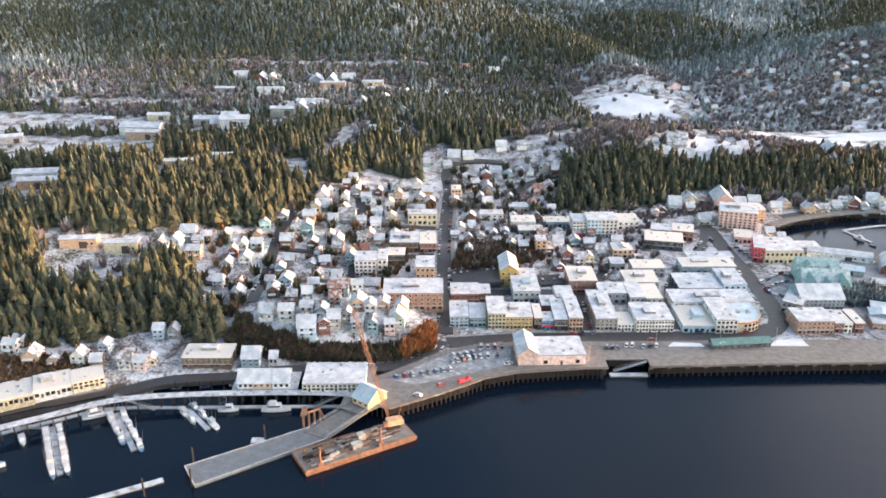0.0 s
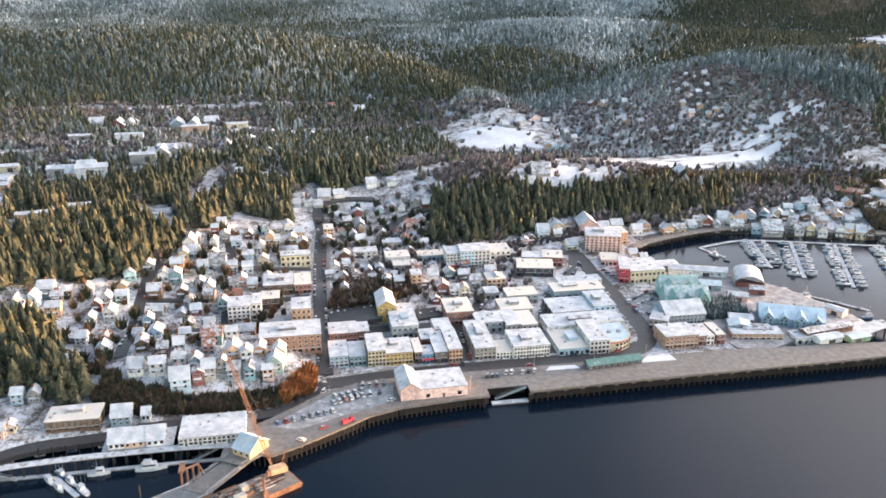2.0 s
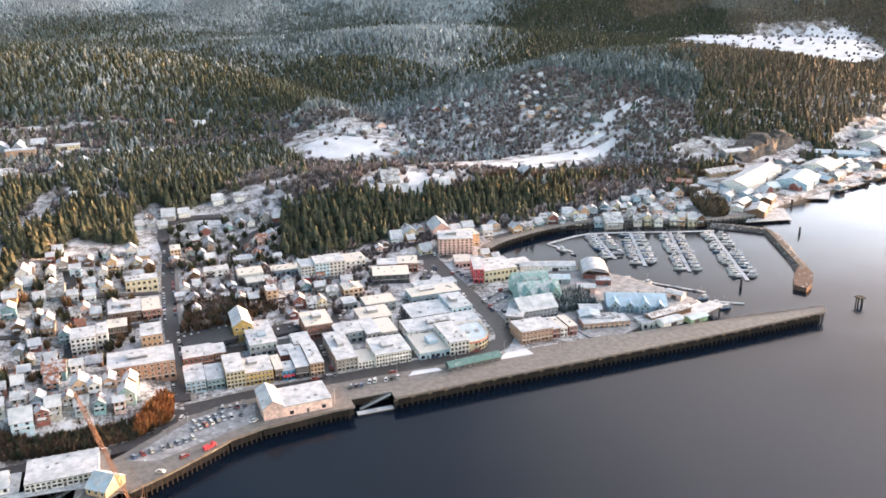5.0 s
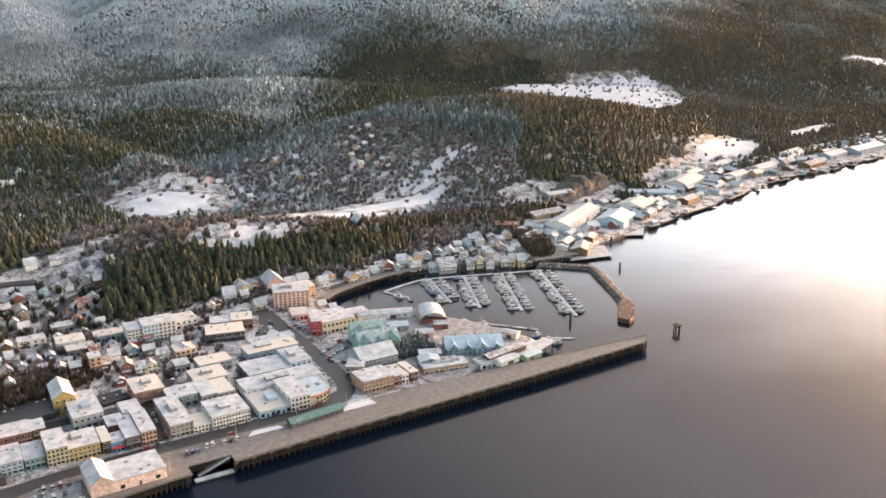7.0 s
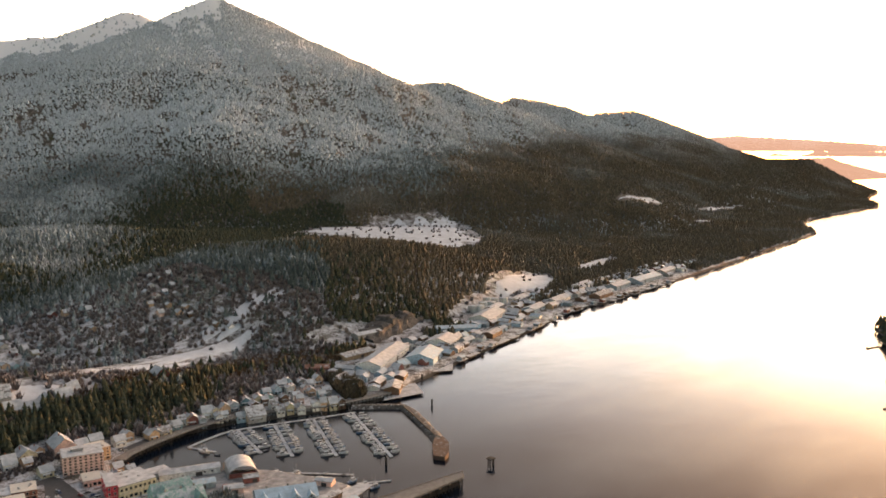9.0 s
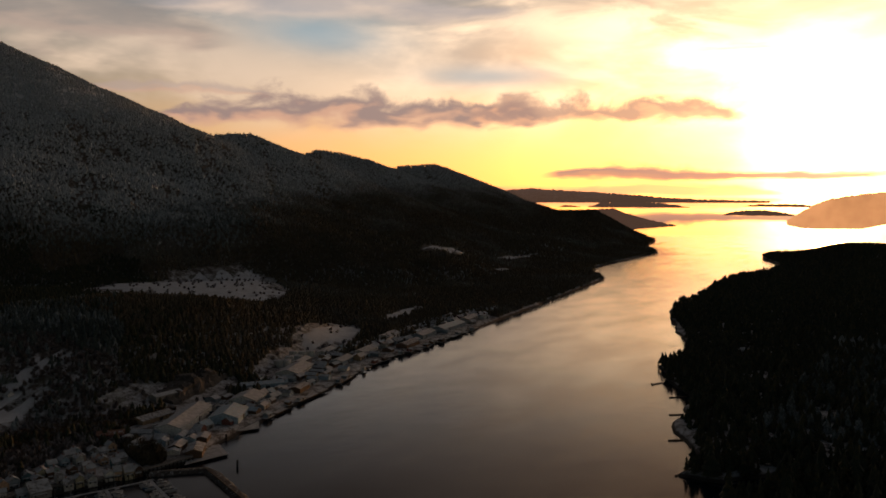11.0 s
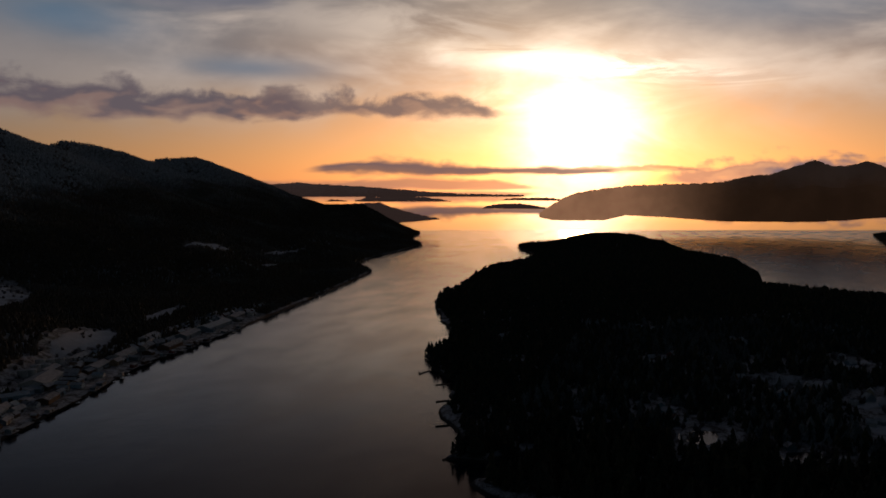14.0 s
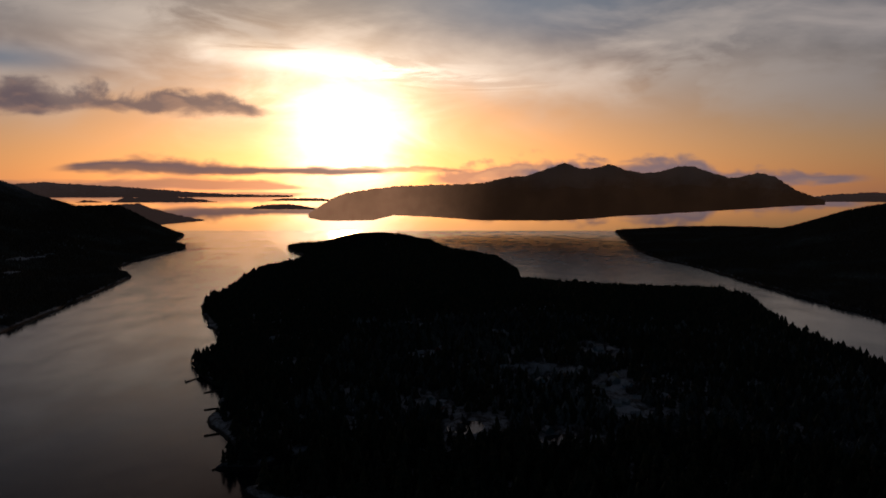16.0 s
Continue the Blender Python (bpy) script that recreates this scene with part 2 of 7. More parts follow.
# wooded foothills by their crest lines, and the half width of their slopes at each point
FOOTHILLS = [
    ([430, 430, 420, 410, 400, 370, 300, 200, 130, 80], [polar(-30, 1500, -8.6), polar(-19, 1480, -7.6), polar(-13.4, 1460, -6.3), polar(-10.3, 1440, -5.5), polar(-7.1, 1420, -5.5), polar(-2.9, 1370, -6.2), polar(1.8, 1290, -7.4), polar(6.5, 1200, -8.6), polar(10.1, 1120, -9.5), polar(13.5, 1050, -10.4)]),
    ([260, 300, 340, 370, 380, 370, 300, 220, 120], [polar(26.5, 1160, -9.0), polar(28.0, 1180, -8.5), polar(30.6, 1220, -7.5), polar(33.2, 1250, -6.75), polar(36.2, 1260, -6.5), polar(39.0, 1260, -6.65), polar(42.0, 1250, -7.0), polar(43.4, 1230, -7.5), polar(45.3, 1190, -9.0)]),
]
RIDGES = [
    [polar(-45, 3600, 5.0), polar(-20, 3800, 5.4), polar(0, 4200, 5.0), polar(12, 4400, 5.2), polar(19.5, 4450, 6.3), polar(22.5, 4350, 6.5), polar(23.5, 4300, 7.5), polar(24.5, 4250, 8.0), polar(25.4, 4200, 7.9), polar(26.4, 4150, 7.4),
     polar(28.0, 4000, 7.6), polar(29.1, 3900, 8.55), polar(29.75, 3850, 9.15), polar(30.6, 3850, 8.6), polar(32.0, 3850, 8.1), polar(32.7, 3850, 7.9), polar(34.0, 3800, 6.8), polar(36.7, 3750, 5.95), polar(39.6, 3700, 4.9), polar(42.0, 3650, 3.95)],
    [polar(42.0, 3650, 3.95), polar(44.7, 3700, 3.95), polar(45.5, 3680, 3.3), polar(47.5, 3600, 1.9), polar(50.0, 3500, 0.6), polar(53.0, 3350, -0.8)],
    [polar(46.5, 4250, 2.3), polar(49.0, 4250, 3.0), polar(52.2, 4250, 2.45), polar(53.5, 4250, 1.85), polar(55.0, 4200, 0.9), polar(57.5, 4150, -0.3)],
    [polar(53.5, 4550, 1.8), polar(54.4, 4550, 2.0), polar(56.7, 4550, 2.05), polar(57.65, 4550, 1.4), polar(59.1, 4550, 0.6), polar(61.6, 4550, -0.4), polar(65.0, 4550, -0.95), polar(68.3, 4600, -0.95), polar(69.6, 4600, -1.4), polar(72.0, 4650, -2.0)],
]
# ponds on the island: middle, half widths, turn, level
PONDS = [(772, 4, 24, 15, -8, 16.0), (958, -72, 14, 22, 0, 20.0), (736, -78, 15, 20, 10, 17.0), (1240, 285, 13, 18, 0, 14.0), (1420, -60, 14, 16, 0, 24.0)]
# spurs that run down from the crest between gullies
SPURS = [[polar(29.75, 3850, 8.9), polar(31.5, 3300, 5.2), polar(33.0, 2800, 1.3)], [polar(25.0, 4200, 7.3), polar(25.5, 3500, 3.6), polar(26.5, 2800, 0.0)], [polar(36.7, 3750, 5.7), polar(38.5, 3200, 2.4), polar(40.0, 2700, -0.9)], [polar(20.0, 4300, 5.6), polar(20.0, 3500, 2.4), polar(21.0, 2700, -1.4)],
         [polar(12.0, 4300, 4.6), polar(14.0, 3300, 1.4), polar(15.5, 2600, -2.0)], [polar(3.0, 4100, 4.5), polar(5.0, 3200, 1.0), polar(6.0, 2400, -2.6)], [polar(-9.0, 4000, 4.6), polar(-6.0, 3100, 1.0), polar(-4.0, 2300, -2.8)]]


def lattice(i, j, seed):
    n = (i.astype(np.int64) * 374761393 + j.astype(np.int64) * 668265263 + seed * 974634617) & 0x7FFFFFFF
    n = ((n ^ (n >> 13)) * 1274126177) & 0x7FFFFFFF
    return ((n ^ (n >> 16)) & 0xFFFF) / 65535.0


def value_noise(x, y, seed=0):
    i, j = np.floor(x), np.floor(y)
    u, v = x - i, y - j
    u, v = u * u * (3 - 2 * u), v * v * (3 - 2 * v)
    a, b = lattice(i, j, seed), lattice(i + 1, j, seed)
    c, d = lattice(i, j + 1, seed), lattice(i + 1, j + 1, seed)
    return (a * (1 - u) + b * u) * (1 - v) + (c * (1 - u) + d * u) * v


def fbm(x, y, seed=0, octaves=4):
    total, amp = 0.0, 0.5
    for n in range(octaves):
        total = total + amp * (value_noise(x, y, seed + n) - 0.5)
        x, y, amp = x * 2.03 + 11.3, y * 2.03 - 7.1, amp * 0.5
    return total


def shore_distance(x, y, outline):
    """Distance to an outline, positive inside."""
    best, inside = np.full(np.shape(x), 1e12), np.zeros(np.shape(x), bool)
    for (ax, ay), (bx, by) in zip(outline, outline[1:] + outline[:1]):
        dx, dy = bx - ax, by - ay
        s = np.clip(((x - ax) * dx + (y - ay) * dy) / (dx * dx + dy * dy), 0, 1)
        best = np.minimum(best, (x - ax - s * dx) ** 2 + (y - ay - s * dy) ** 2)
        if ay != by:
            inside ^= ((ay > y) != (by > y)) & (x < ax + (y - ay) / (by - ay) * dx)
    return np.where(inside, 1, -1) * np.sqrt(best)


def land_height(x, y):
    x, y = np.asarray(x, float), np.asarray(y, float)
    rough = 22 * fbm(x / 90, y / 90, 3, 3)
    wild = np.clip((np.hypot(x - 150, y - 300) - 700) / 900, 0, 1)
    main = shore_distance(x, y, MAINLAND)
    isle = shore_distance(x, y, ISLAND) + 1.3 * rough + 16 * fbm(x / 34, y / 34, 17, 2)
    far = shore_distance(x, y, FARSHORE) + rough
    main = main + rough * wild
    d = np.maximum(np.maximum(main, isle), far)
    bank = np.where(d > 0, 4.6 * np.clip(d / 5, 0, 1) ** 0.7, np.maximum(0.35 * d, -12) - 0.4)
    inland = np.clip(d, 0, 2200)
    ramp = 0.012 * np.clip(inland, 0, 160) + 0.04 * np.clip(inland - 160, 0, 800) + 0.02 * np.clip(inland - 960, 0, 1200)
    steep = np.clip((60 - x) / 160, 0, 1)
    ramp = ramp + steep * 0.03 * np.clip(inland, 0, 260)
    ramp = np.where(main > 0, ramp, 0.03 * np.clip(inland, 0, 300))
    z = bank + ramp
    edge = np.clip(d / 40, 0, 1)
    for hx, hy, rise, rx, ry, turn, flat in HILLS:
        c, s = math.cos(radians(turn)), math.sin(radians(turn))
        u, v = ((x - hx) * c + (y - hy) * s) / rx, (-(x - hx) * s + (y - hy) * c) / ry
        z = z + rise * np.exp(-((u * u + v * v) ** (flat / 2))) * edge
    for widths, line in FOOTHILLS:
        best = np.full(np.shape(x), -1e3)
        for a, b, wa, wb in zip(line, line[1:], widths, widths[1:]):
            dx, dy = b[0] - a[0], b[1] - a[1]
            s = np.clip(((x - a[0]) * dx + (y - a[1]) * dy) / (dx * dx + dy * dy), 0, 1)
            away = np.hypot(x - a[0] - s * dx, y - a[1] - s * dy) / (wa + s * (wb - wa)) * (1 + 0.5 * fbm(x / 200, y / 200, 13, 3))
            best = np.maximum(best, (a[2] + s * (b[2] - a[2])) * (1 - np.clip(away, 0, 1) ** 1.7))
        z = z + np.clip(best - z, 0, None) * np.clip((main - 110) / 110, 0, 1)
    for px, py, rx, ry, turn, level in PONDS:
        c, s = math.cos(radians(turn)), math.sin(radians(turn))
        u, v = ((x - px) * c + (y - py) * s) / rx, (-(x - px) * s + (y - py) * c) / ry
        q = np.sqrt(u * u + v * v) + 0.55 * fbm(x / 14, y / 14, 41, 3)
        hold = np.clip((1.7 - q) / 0.5, 0, 1)
        z = z * (1 - hold) + (level + np.clip((q - 1) * 4, -1.5, 0.8)) * hold
    mountain = np.zeros(np.shape(x))
    gully = 1 + 0.34 * fbm(x / 420, y / 420, 9, 5)
    for line in RIDGES + SPURS:
        spur = line in SPURS
        for a, b in zip(line, line[1:]):
            dx, dy = b[0] - a[0], b[1] - a[1]
            s = np.clip(((x - a[0]) * dx + (y - a[1]) * dy) / (dx * dx + dy * dy), 0, 1)
            top = a[2] + s * (b[2] - a[2])
            away = np.hypot(x - a[0] - s * dx, y - a[1] - s * dy)
            wide = 500 + (1.4 if spur else 2.0) * top
            fall = np.clip(1 - away / wide * np.where(away > 60, gully, 1), 0, 1)
            mountain = np.maximum(mountain, top * fall ** (1.1 if spur else 1.25))
    mountain = mountain * np.clip(d / 300, 0, 1)
    crest = np.clip((mountain - 0.8 * z) / 150, 0, 1)
    z = np.where(mountain > 0, np.maximum(z, mountain), z)
    z = z + np.clip((d - 300) / 800, 0, 1) * (26 - 12 * crest) * fbm(x / 160, y / 160, 5, 4)
    return z

# ---- materials ----
def material(name, rough=0.8, metal=0.0):
    m = bpy.data.materials.new(name)
    m.use_nodes = True
    t = m.node_tree
    b = t.nodes["Principled BSDF"]
    b.inputs["Roughness"].default_value, b.inputs["Metallic"].default_value = rough, metal
    return m, t, b


def place_noise(t, scale, detail=4.0, rough=0.6, stretch=None):
    g = t.nodes.new("ShaderNodeNewGeometry")
    n = node(t, "ShaderNodeTexNoise", Scale=scale, Detail=detail, Roughness=rough)
    v = g.outputs["Position"]
    if stretch:
        m = t.nodes.new("ShaderNodeMapping")
        m.inputs["Scale"].default_value = stretch
        t.links.new(v, m.inputs["Vector"])
        v = m.outputs[0]
    t.links.new(v, n.inputs["Vector"])
    return n.outputs["Fac"]


def bump(t, b, height, strength, distance):
    n = node(t, "ShaderNodeBump", Strength=strength, Distance=distance)
    t.links.new(height, n.inputs["Height"])
    t.links.new(n.outputs[0], b.inputs["Normal"])


def facing_up(t):
    g = t.nodes.new("ShaderNodeNewGeometry")
    s = t.nodes.new("ShaderNodeSeparateXYZ")
    t.links.new(g.outputs["Normal"], s.inputs[0])
    return s.outputs[2]


def weathered(name, colour, rough=0.75, metal=0.0, vary=0.35, scale=0.6, snow=0.0, random_tint=0.0):
    """Paint, concrete, timber and the like: blotches, fine grain, wear, and a dusting of snow on top."""
    m, t, b = material(name, rough, metal)
    big, fine = place_noise(t, scale, 5, 0.65), place_noise(t, scale * 9, 3, 0.6)
    dark = tuple(c * (1 - vary) for c in colour)
    light = tuple(min(0.95, c * (1 + vary * 0.5)) for c in colour)
    col = mix_colour(t, smooth(t, big, 0.3, 0.7), dark, light)
    col = mix_colour(t, math_node(t, "MULTIPLY", smooth(t, fine, 0.45, 0.75), 0.35), col, tuple(c * 0.55 for c in colour))
    if random_tint:
        info = t.nodes.new("ShaderNodeObjectInfo")
        hsv = t.nodes.new("ShaderNodeHueSaturation")
        t.links.new(smooth(t, info.outputs["Random"], 0.0, 1.0, 1 - random_tint, 1 + random_tint), hsv.inputs["Value"])
        t.links.new(col, hsv.inputs["Color"])
        col = hsv.outputs[0]
    if snow:
        own = t.nodes.new("ShaderNodeObjectInfo").outputs["Random"]
        lie = math_node(t, "MULTIPLY", smooth(t, facing_up(t), 0.5, 0.8), smooth(t, math_node(t, "MULTIPLY_ADD", own, 0.10, place_noise(t, 0.35, 5, 0.7)), 0.77 - 0.5 * snow, 0.91 - 0.5 * snow))
        white = mix_colour(t, smooth(t, place_noise(t, 0.22, 5, 0.6), 0.3, 0.7), (0.34, 0.38, 0.43), (0.58, 0.61, 0.65))
        col = mix_colour(t, lie, col, white)
    t.links.new(col, b.inputs["Base Color"])
    bump(t, b, fine, 0.25, 0.05)
    return m


def make_water():
    m, t, b = material("sea_water", 0.06)
    b.inputs["Base Color"].default_value = (0.003, 0.008, 0.018, 1)
    b.inputs["IOR"].default_value = 1.333
    b.inputs["Specular IOR Level"].default_value = 0.42
    big, fine = place_noise(t, 0.02, 5, 0.6, (1, 1.8, 1)), place_noise(t, 0.35, 3, 0.55, (1, 1.6, 1))
    both = math_node(t, "ADD", math_node(t, "MULTIPLY", big, 1.0), math_node(t, "MULTIPLY", fine, 0.12))
    bump(t, b, both, 0.34, 0.5)
    # the open strait is ruffled by wind
    g, s = t.nodes.new("ShaderNodeNewGeometry"), t.nodes.new("ShaderNodeSeparateXYZ")
    t.links.new(g.outputs["Position"], s.inputs[0])
    wind = math_node(t, "MULTIPLY", smooth(t, s.outputs[0], 1700.0, 3000.0, 0.0, 0.10), smooth(t, s.outputs[1], 750.0, 100.0))
    t.links.new(math_node(t, "ADD", wind, smooth(t, place_noise(t, 0.006, 4, 0.6, (1, 2.2, 1)), 0.35, 0.7, 0.13, 0.20)), b.inputs["Roughness"])
    return m


def make_ground():
    m, t, b = material("winter_ground", 0.95)
    big, mid, fine = place_noise(t, 0.012, 5, 0.6), place_noise(t, 0.09, 5, 0.7), place_noise(t, 0.7, 4, 0.65)
    soil = mix_colour(t, smooth(t, mid, 0.35, 0.65), (0.07, 0.06, 0.052), (0.19, 0.165, 0.15))
    soil = mix_colour(t, smooth(t, big, 0.5, 0.7), soil, (0.055, 0.06, 0.03))
    g = t.nodes.new("ShaderNodeNewGeometry")
    s = t.nodes.new("ShaderNodeSeparateXYZ")
    t.links.new(g.outputs["Position"], s.inputs[0])
    high = math_node(t, "ADD", smooth(t, s.outputs[2], 430.0, 640.0, 0.0, 0.34), smooth(t, s.outputs[2], 30.0, 85.0, 0.0, -0.13))
    cover = math_node(t, "ADD", math_node(t, "ADD", math_node(t, "MULTIPLY", mid, 0.6), math_node(t, "MULTIPLY", fine, 0.4)), high)
    shore = smooth(t, s.outputs[2], 1.5, 3.5)
    lie = math_node(t, "MULTIPLY", math_node(t, "MULTIPLY", smooth(t, cover, 0.41, 0.60), shore), smooth(t, facing_up(t), 0.35, 0.7))
    soil = mix_colour(t, smooth(t, s.outputs[2], 4.4, 2.2), soil, (0.045, 0.04, 0.035))
    col = mix_colour(t, lie, soil, mix_colour(t, smooth(t, s.outputs[2], 300.0, 600.0), (0.56, 0.60, 0.66), (0.80, 0.82, 0.85)))
    rock = math_node(t, "MULTIPLY", smooth(t, facing_up(t), 0.72, 0.5), smooth(t, fine, 0.4, 0.6))
    col = mix_colour(t, rock, col, (0.12, 0.11, 0.10))
    t.links.new(col, b.inputs["Base Color"])
    bump(t, b, fine, 0.5, 0.6)
    return m


def make_foliage(name, dark, light, snow):
    m, t, b = material(name, 0.9)
    g = t.nodes.new("ShaderNodeNewGeometry")
    col = mix_colour(t, g.outputs["Random Per Island"], dark, light)
    tuft = place_noise(t, 0.35, 3, 0.7)
    col = mix_colour(t, smooth(t, tuft, 0.38, 0.6), tuple(0.8 * c for c in dark), col)
    s = t.nodes.new("ShaderNodeSeparateXYZ")
    t.links.new(g.outputs["Position"], s.inputs[0])
    high = smooth(t, s.outputs[2], 120.0, 480.0, 0.0, 0.42)
    patch = math_node(t, "ADD", math_node(t, "ADD", math_node(t, "MULTIPLY", place_noise(t, 0.004, 4, 0.6), 0.45), math_node(t, "MULTIPLY", place_noise(t, 0.55, 4, 0.75), 0.55)), high)
    lie = math_node(t, "MULTIPLY", smooth(t, patch, 0.56 - 0.2 * snow, 0.84 - 0.2 * snow), smooth(t, facing_up(t), 0.0, 0.45))
    col = mix_colour(t, math_node(t, "MULTIPLY", lie, 0.85), col, (0.60, 0.66, 0.72))
    t.links.new(col, b.inputs["Base Color"])
    return m


WATER, GROUND = make_water(), make_ground()
# the lighter spruce tone has some of the low sun's gold put into its colour
SPRUCE = make_foliage("spruce_needles", (0.030, 0.045, 0.030), (0.100, 0.084, 0.038), -0.5)
# olive-brown foliage, lightened and warmed to put backlit haze into its colour
OLIVE_HAZE = make_foliage("olive_brown_haze_woods", (0.085, 0.070, 0.046), (0.17, 0.135, 0.088), 0.3)
FLAME = make_foliage("orange_leaves", (0.22, 0.09, 0.03), (0.42, 0.19, 0.07), 0.0)
FROSTED = make_foliage("frosted_needles", (0.092, 0.122, 0.130), (0.140, 0.172, 0.184), 1.0)
DUSTED = make_foliage("dusted_needles", (0.062, 0.084, 0.080), (0.104, 0.124, 0.114), 0.6)
BRUSH = make_foliage("bare_brush", (0.15, 0.125, 0.125), (0.29, 0.25, 0.25), 0.62)
BRAMBLE = make_foliage("dark_brambles", (0.055, 0.042, 0.03), (0.17, 0.105, 0.07), 0.15)
AUTUMN = make_foliage("rusty_brush", (0.10, 0.064, 0.036), (0.24, 0.150, 0.078), 0.1)

# ---- land and sea ----
def mesh_object(name, verts, faces, mat, smooth_shade=False):
    """A mesh from numpy arrays; all faces have the same number of corners."""
    me = bpy.data.meshes.new(name)
    verts, faces = np.asarray(verts, np.float32), np.asarray(faces, np.int32)
    n = faces.shape[1]
    me.vertices.add(len(verts)), me.loops.add(faces.size), me.polygons.add(len(faces))
    me.vertices.foreach_set("co", verts.ravel())
    me.loops.foreach_set("vertex_index", faces.ravel())
    me.polygons.foreach_set("loop_start", np.arange(0, faces.size, n, dtype=np.int32))
    me.polygons.foreach_set("use_smooth", np.full(len(faces), smooth_shade))
    me.update(calc_edges=True)
    me.materials.append(mat)
    return new(name, me)


def make_land():
    """One sheet of land and sea bed, finer near the town."""
    ring = 250 * (4960 / 250) ** np.linspace(0, 1, 360)
    turn = np.radians(np.linspace(-40, 128, 520))
    r, a = np.meshgrid(ring, turn, indexing="ij")
    x, y = r * np.sin(a), r * np.cos(a)
    z = np.concatenate([land_height(x[n : n + 40], y[n : n + 40]) for n in range(0, len(ring), 40)])
    i, j = np.meshgrid(np.arange(len(ring) - 1), np.arange(len(turn) - 1), indexing="ij")
    k = (i * len(turn) + j).ravel()
    faces = np.stack([k, k + len(turn), k + len(turn) + 1, k + 1], 1)
    # sea bed far below the surface is left out
    low = z.ravel()[faces].max(1) > -9
    ob = mesh_object("ground", np.stack([x.ravel(), y.ravel(), z.ravel()], 1), faces[low], GROUND, True)
    tagged(ob, "snow-dusted hills, shore and mountain slopes", "ground", kind="structure")


make_land()
bm = bmesh.new()
bmesh.ops.create_circle(bm, cap_ends=True, radius=16000, segments=96)
me = bpy.data.meshes.new("water")
bm.to_mesh(me)
me.materials.append(WATER)
tagged(new("water", me), "calm dark channel mirroring the evening sky", "water", kind="structure")


for px, py, rx, ry, turn, level in PONDS:
    bm = bmesh.new()
    bmesh.ops.create_circle(bm, cap_ends=True, radius=1.0, segments=40, matrix=pose(px, py, level - 0.35, rz=turn) @ Matrix.Diagonal((rx * 1.35, ry * 1.35, 1, 1)))
    me = bpy.data.meshes.new("pond")
    bm.to_mesh(me)
    bm.free()
    me.materials.append(WATER)
    tagged(new("pond", me), "still pond among dark spruces on the island", "pond", kind="structure")

# ---- open snow fields ----
FIELD_SNOW = weathered("field_snow", (0.62, 0.66, 0.72), 0.9, 0, 0.18, 0.05)


def snow_field(cx, cy, rx, ry, turn, label="smooth open snow field among the woods", seed=1):
    """A sheet of untrodden snow that follows the land, with an uneven rim."""
    n, rings = 72, 8
    c, s = math.cos(radians(turn)), math.sin(radians(turn))
    a = np.linspace(0, 2 * np.pi, n, endpoint=False)
    rim = np.clip(1 + 1.5 * fbm(np.cos(a) * 2.6 + seed * 9.1, np.sin(a) * 2.6 + seed, 7, 5), 0.35, 1.6)
    u = np.concatenate([[0.0]] + [rx * rim * np.cos(a) * k / rings for k in range(1, rings + 1)])
    v = np.concatenate([[0.0]] + [ry * rim * np.sin(a) * k / rings for k in range(1, rings + 1)])
    x, y = cx + u * c - v * s, cy + u * s + v * c
    z = land_height(x, y) + 0.7
    z[-n:] -= 1.6
    bm = bmesh.new()
    vs = [bm.verts.new(p) for p in zip(x.tolist(), y.tolist(), z.tolist())]
    for k in range(n):
        bm.faces.new((vs[0], vs[1 + k], vs[1 + (k + 1) % n]))
        for r in range(rings - 1):
            b = 1 + r * n
            bm.faces.new((vs[b + k], vs[b + n + k], vs[b + n + (k + 1) % n], vs[b + (k + 1) % n]))
    me = bpy.data.meshes.new("snow_field")
    bm.to_mesh(me)
    bm.free()
    for p in me.polygons:
        p.use_smooth = True
    me.materials.append(FIELD_SNOW)
    tagged(new("snow_field", me), label, "snow field", kind="structure")


for k, (cx, cy, rx, ry, turn) in enumerate(((225, 926, 52, 34, -8), (1250, 1375, 125, 200, -42), (1140, 1480, 80, 75, -37), (1340, 1400, 70, 150, -45), (770, 1290, 70, 22, 25), (900, 1320, 60, 26, 30), (318, 752, 80, 17, 12), (520, 862, 70, 16, 20), (380, 840, 60, 12, 8), (440, 802, 75, 14, 14), (225, 716, 34, 18, 5),
                                              (1310, 935, 90, 16, 15), (1030, 868, 95, 26, 22), (2090, 1345, 90, 18, 0), (2560, 1350, 120, 16, 0), (2160, 1190, 70, 14, 0))):
    snow_field(cx, cy, rx, ry, turn, seed=k + 1)

# ---- woods ----
WOODS = [
    [(-348, 392), (-258, 404), (-228, 402), (-195, 403), (-178, 410), (-144, 422), (-118, 404), (-110, 417), (-132, 450), (-145, 484), (-176, 486), (-188, 508), (-169, 518), (-150, 526), (-105, 546), (-84, 597), (-123, 637), (-194, 640), (-270, 640), (-420, 640)],
    [(-86, 618), (-66, 626), (-52, 663), (-4, 645), (3, 690), (48, 724), (100, 800), (164, 885), (153, 978), (0, 960), (-67, 815), (-82, 749), (-101, 665)],
    [(95, 618), (126, 613), (157, 618), (213, 648), (245, 650), (365, 656), (395, 705), (470, 720), (470, 700), (440, 740), (330, 718), (262, 688), (150, 700), (110, 690)],
]
WOODS += [
    [(-420, 770), (-251, 758), (-219, 668), (-140, 640), (-103, 678), (-82, 749), (-65, 793), (-175, 814), (-258, 783)],
]
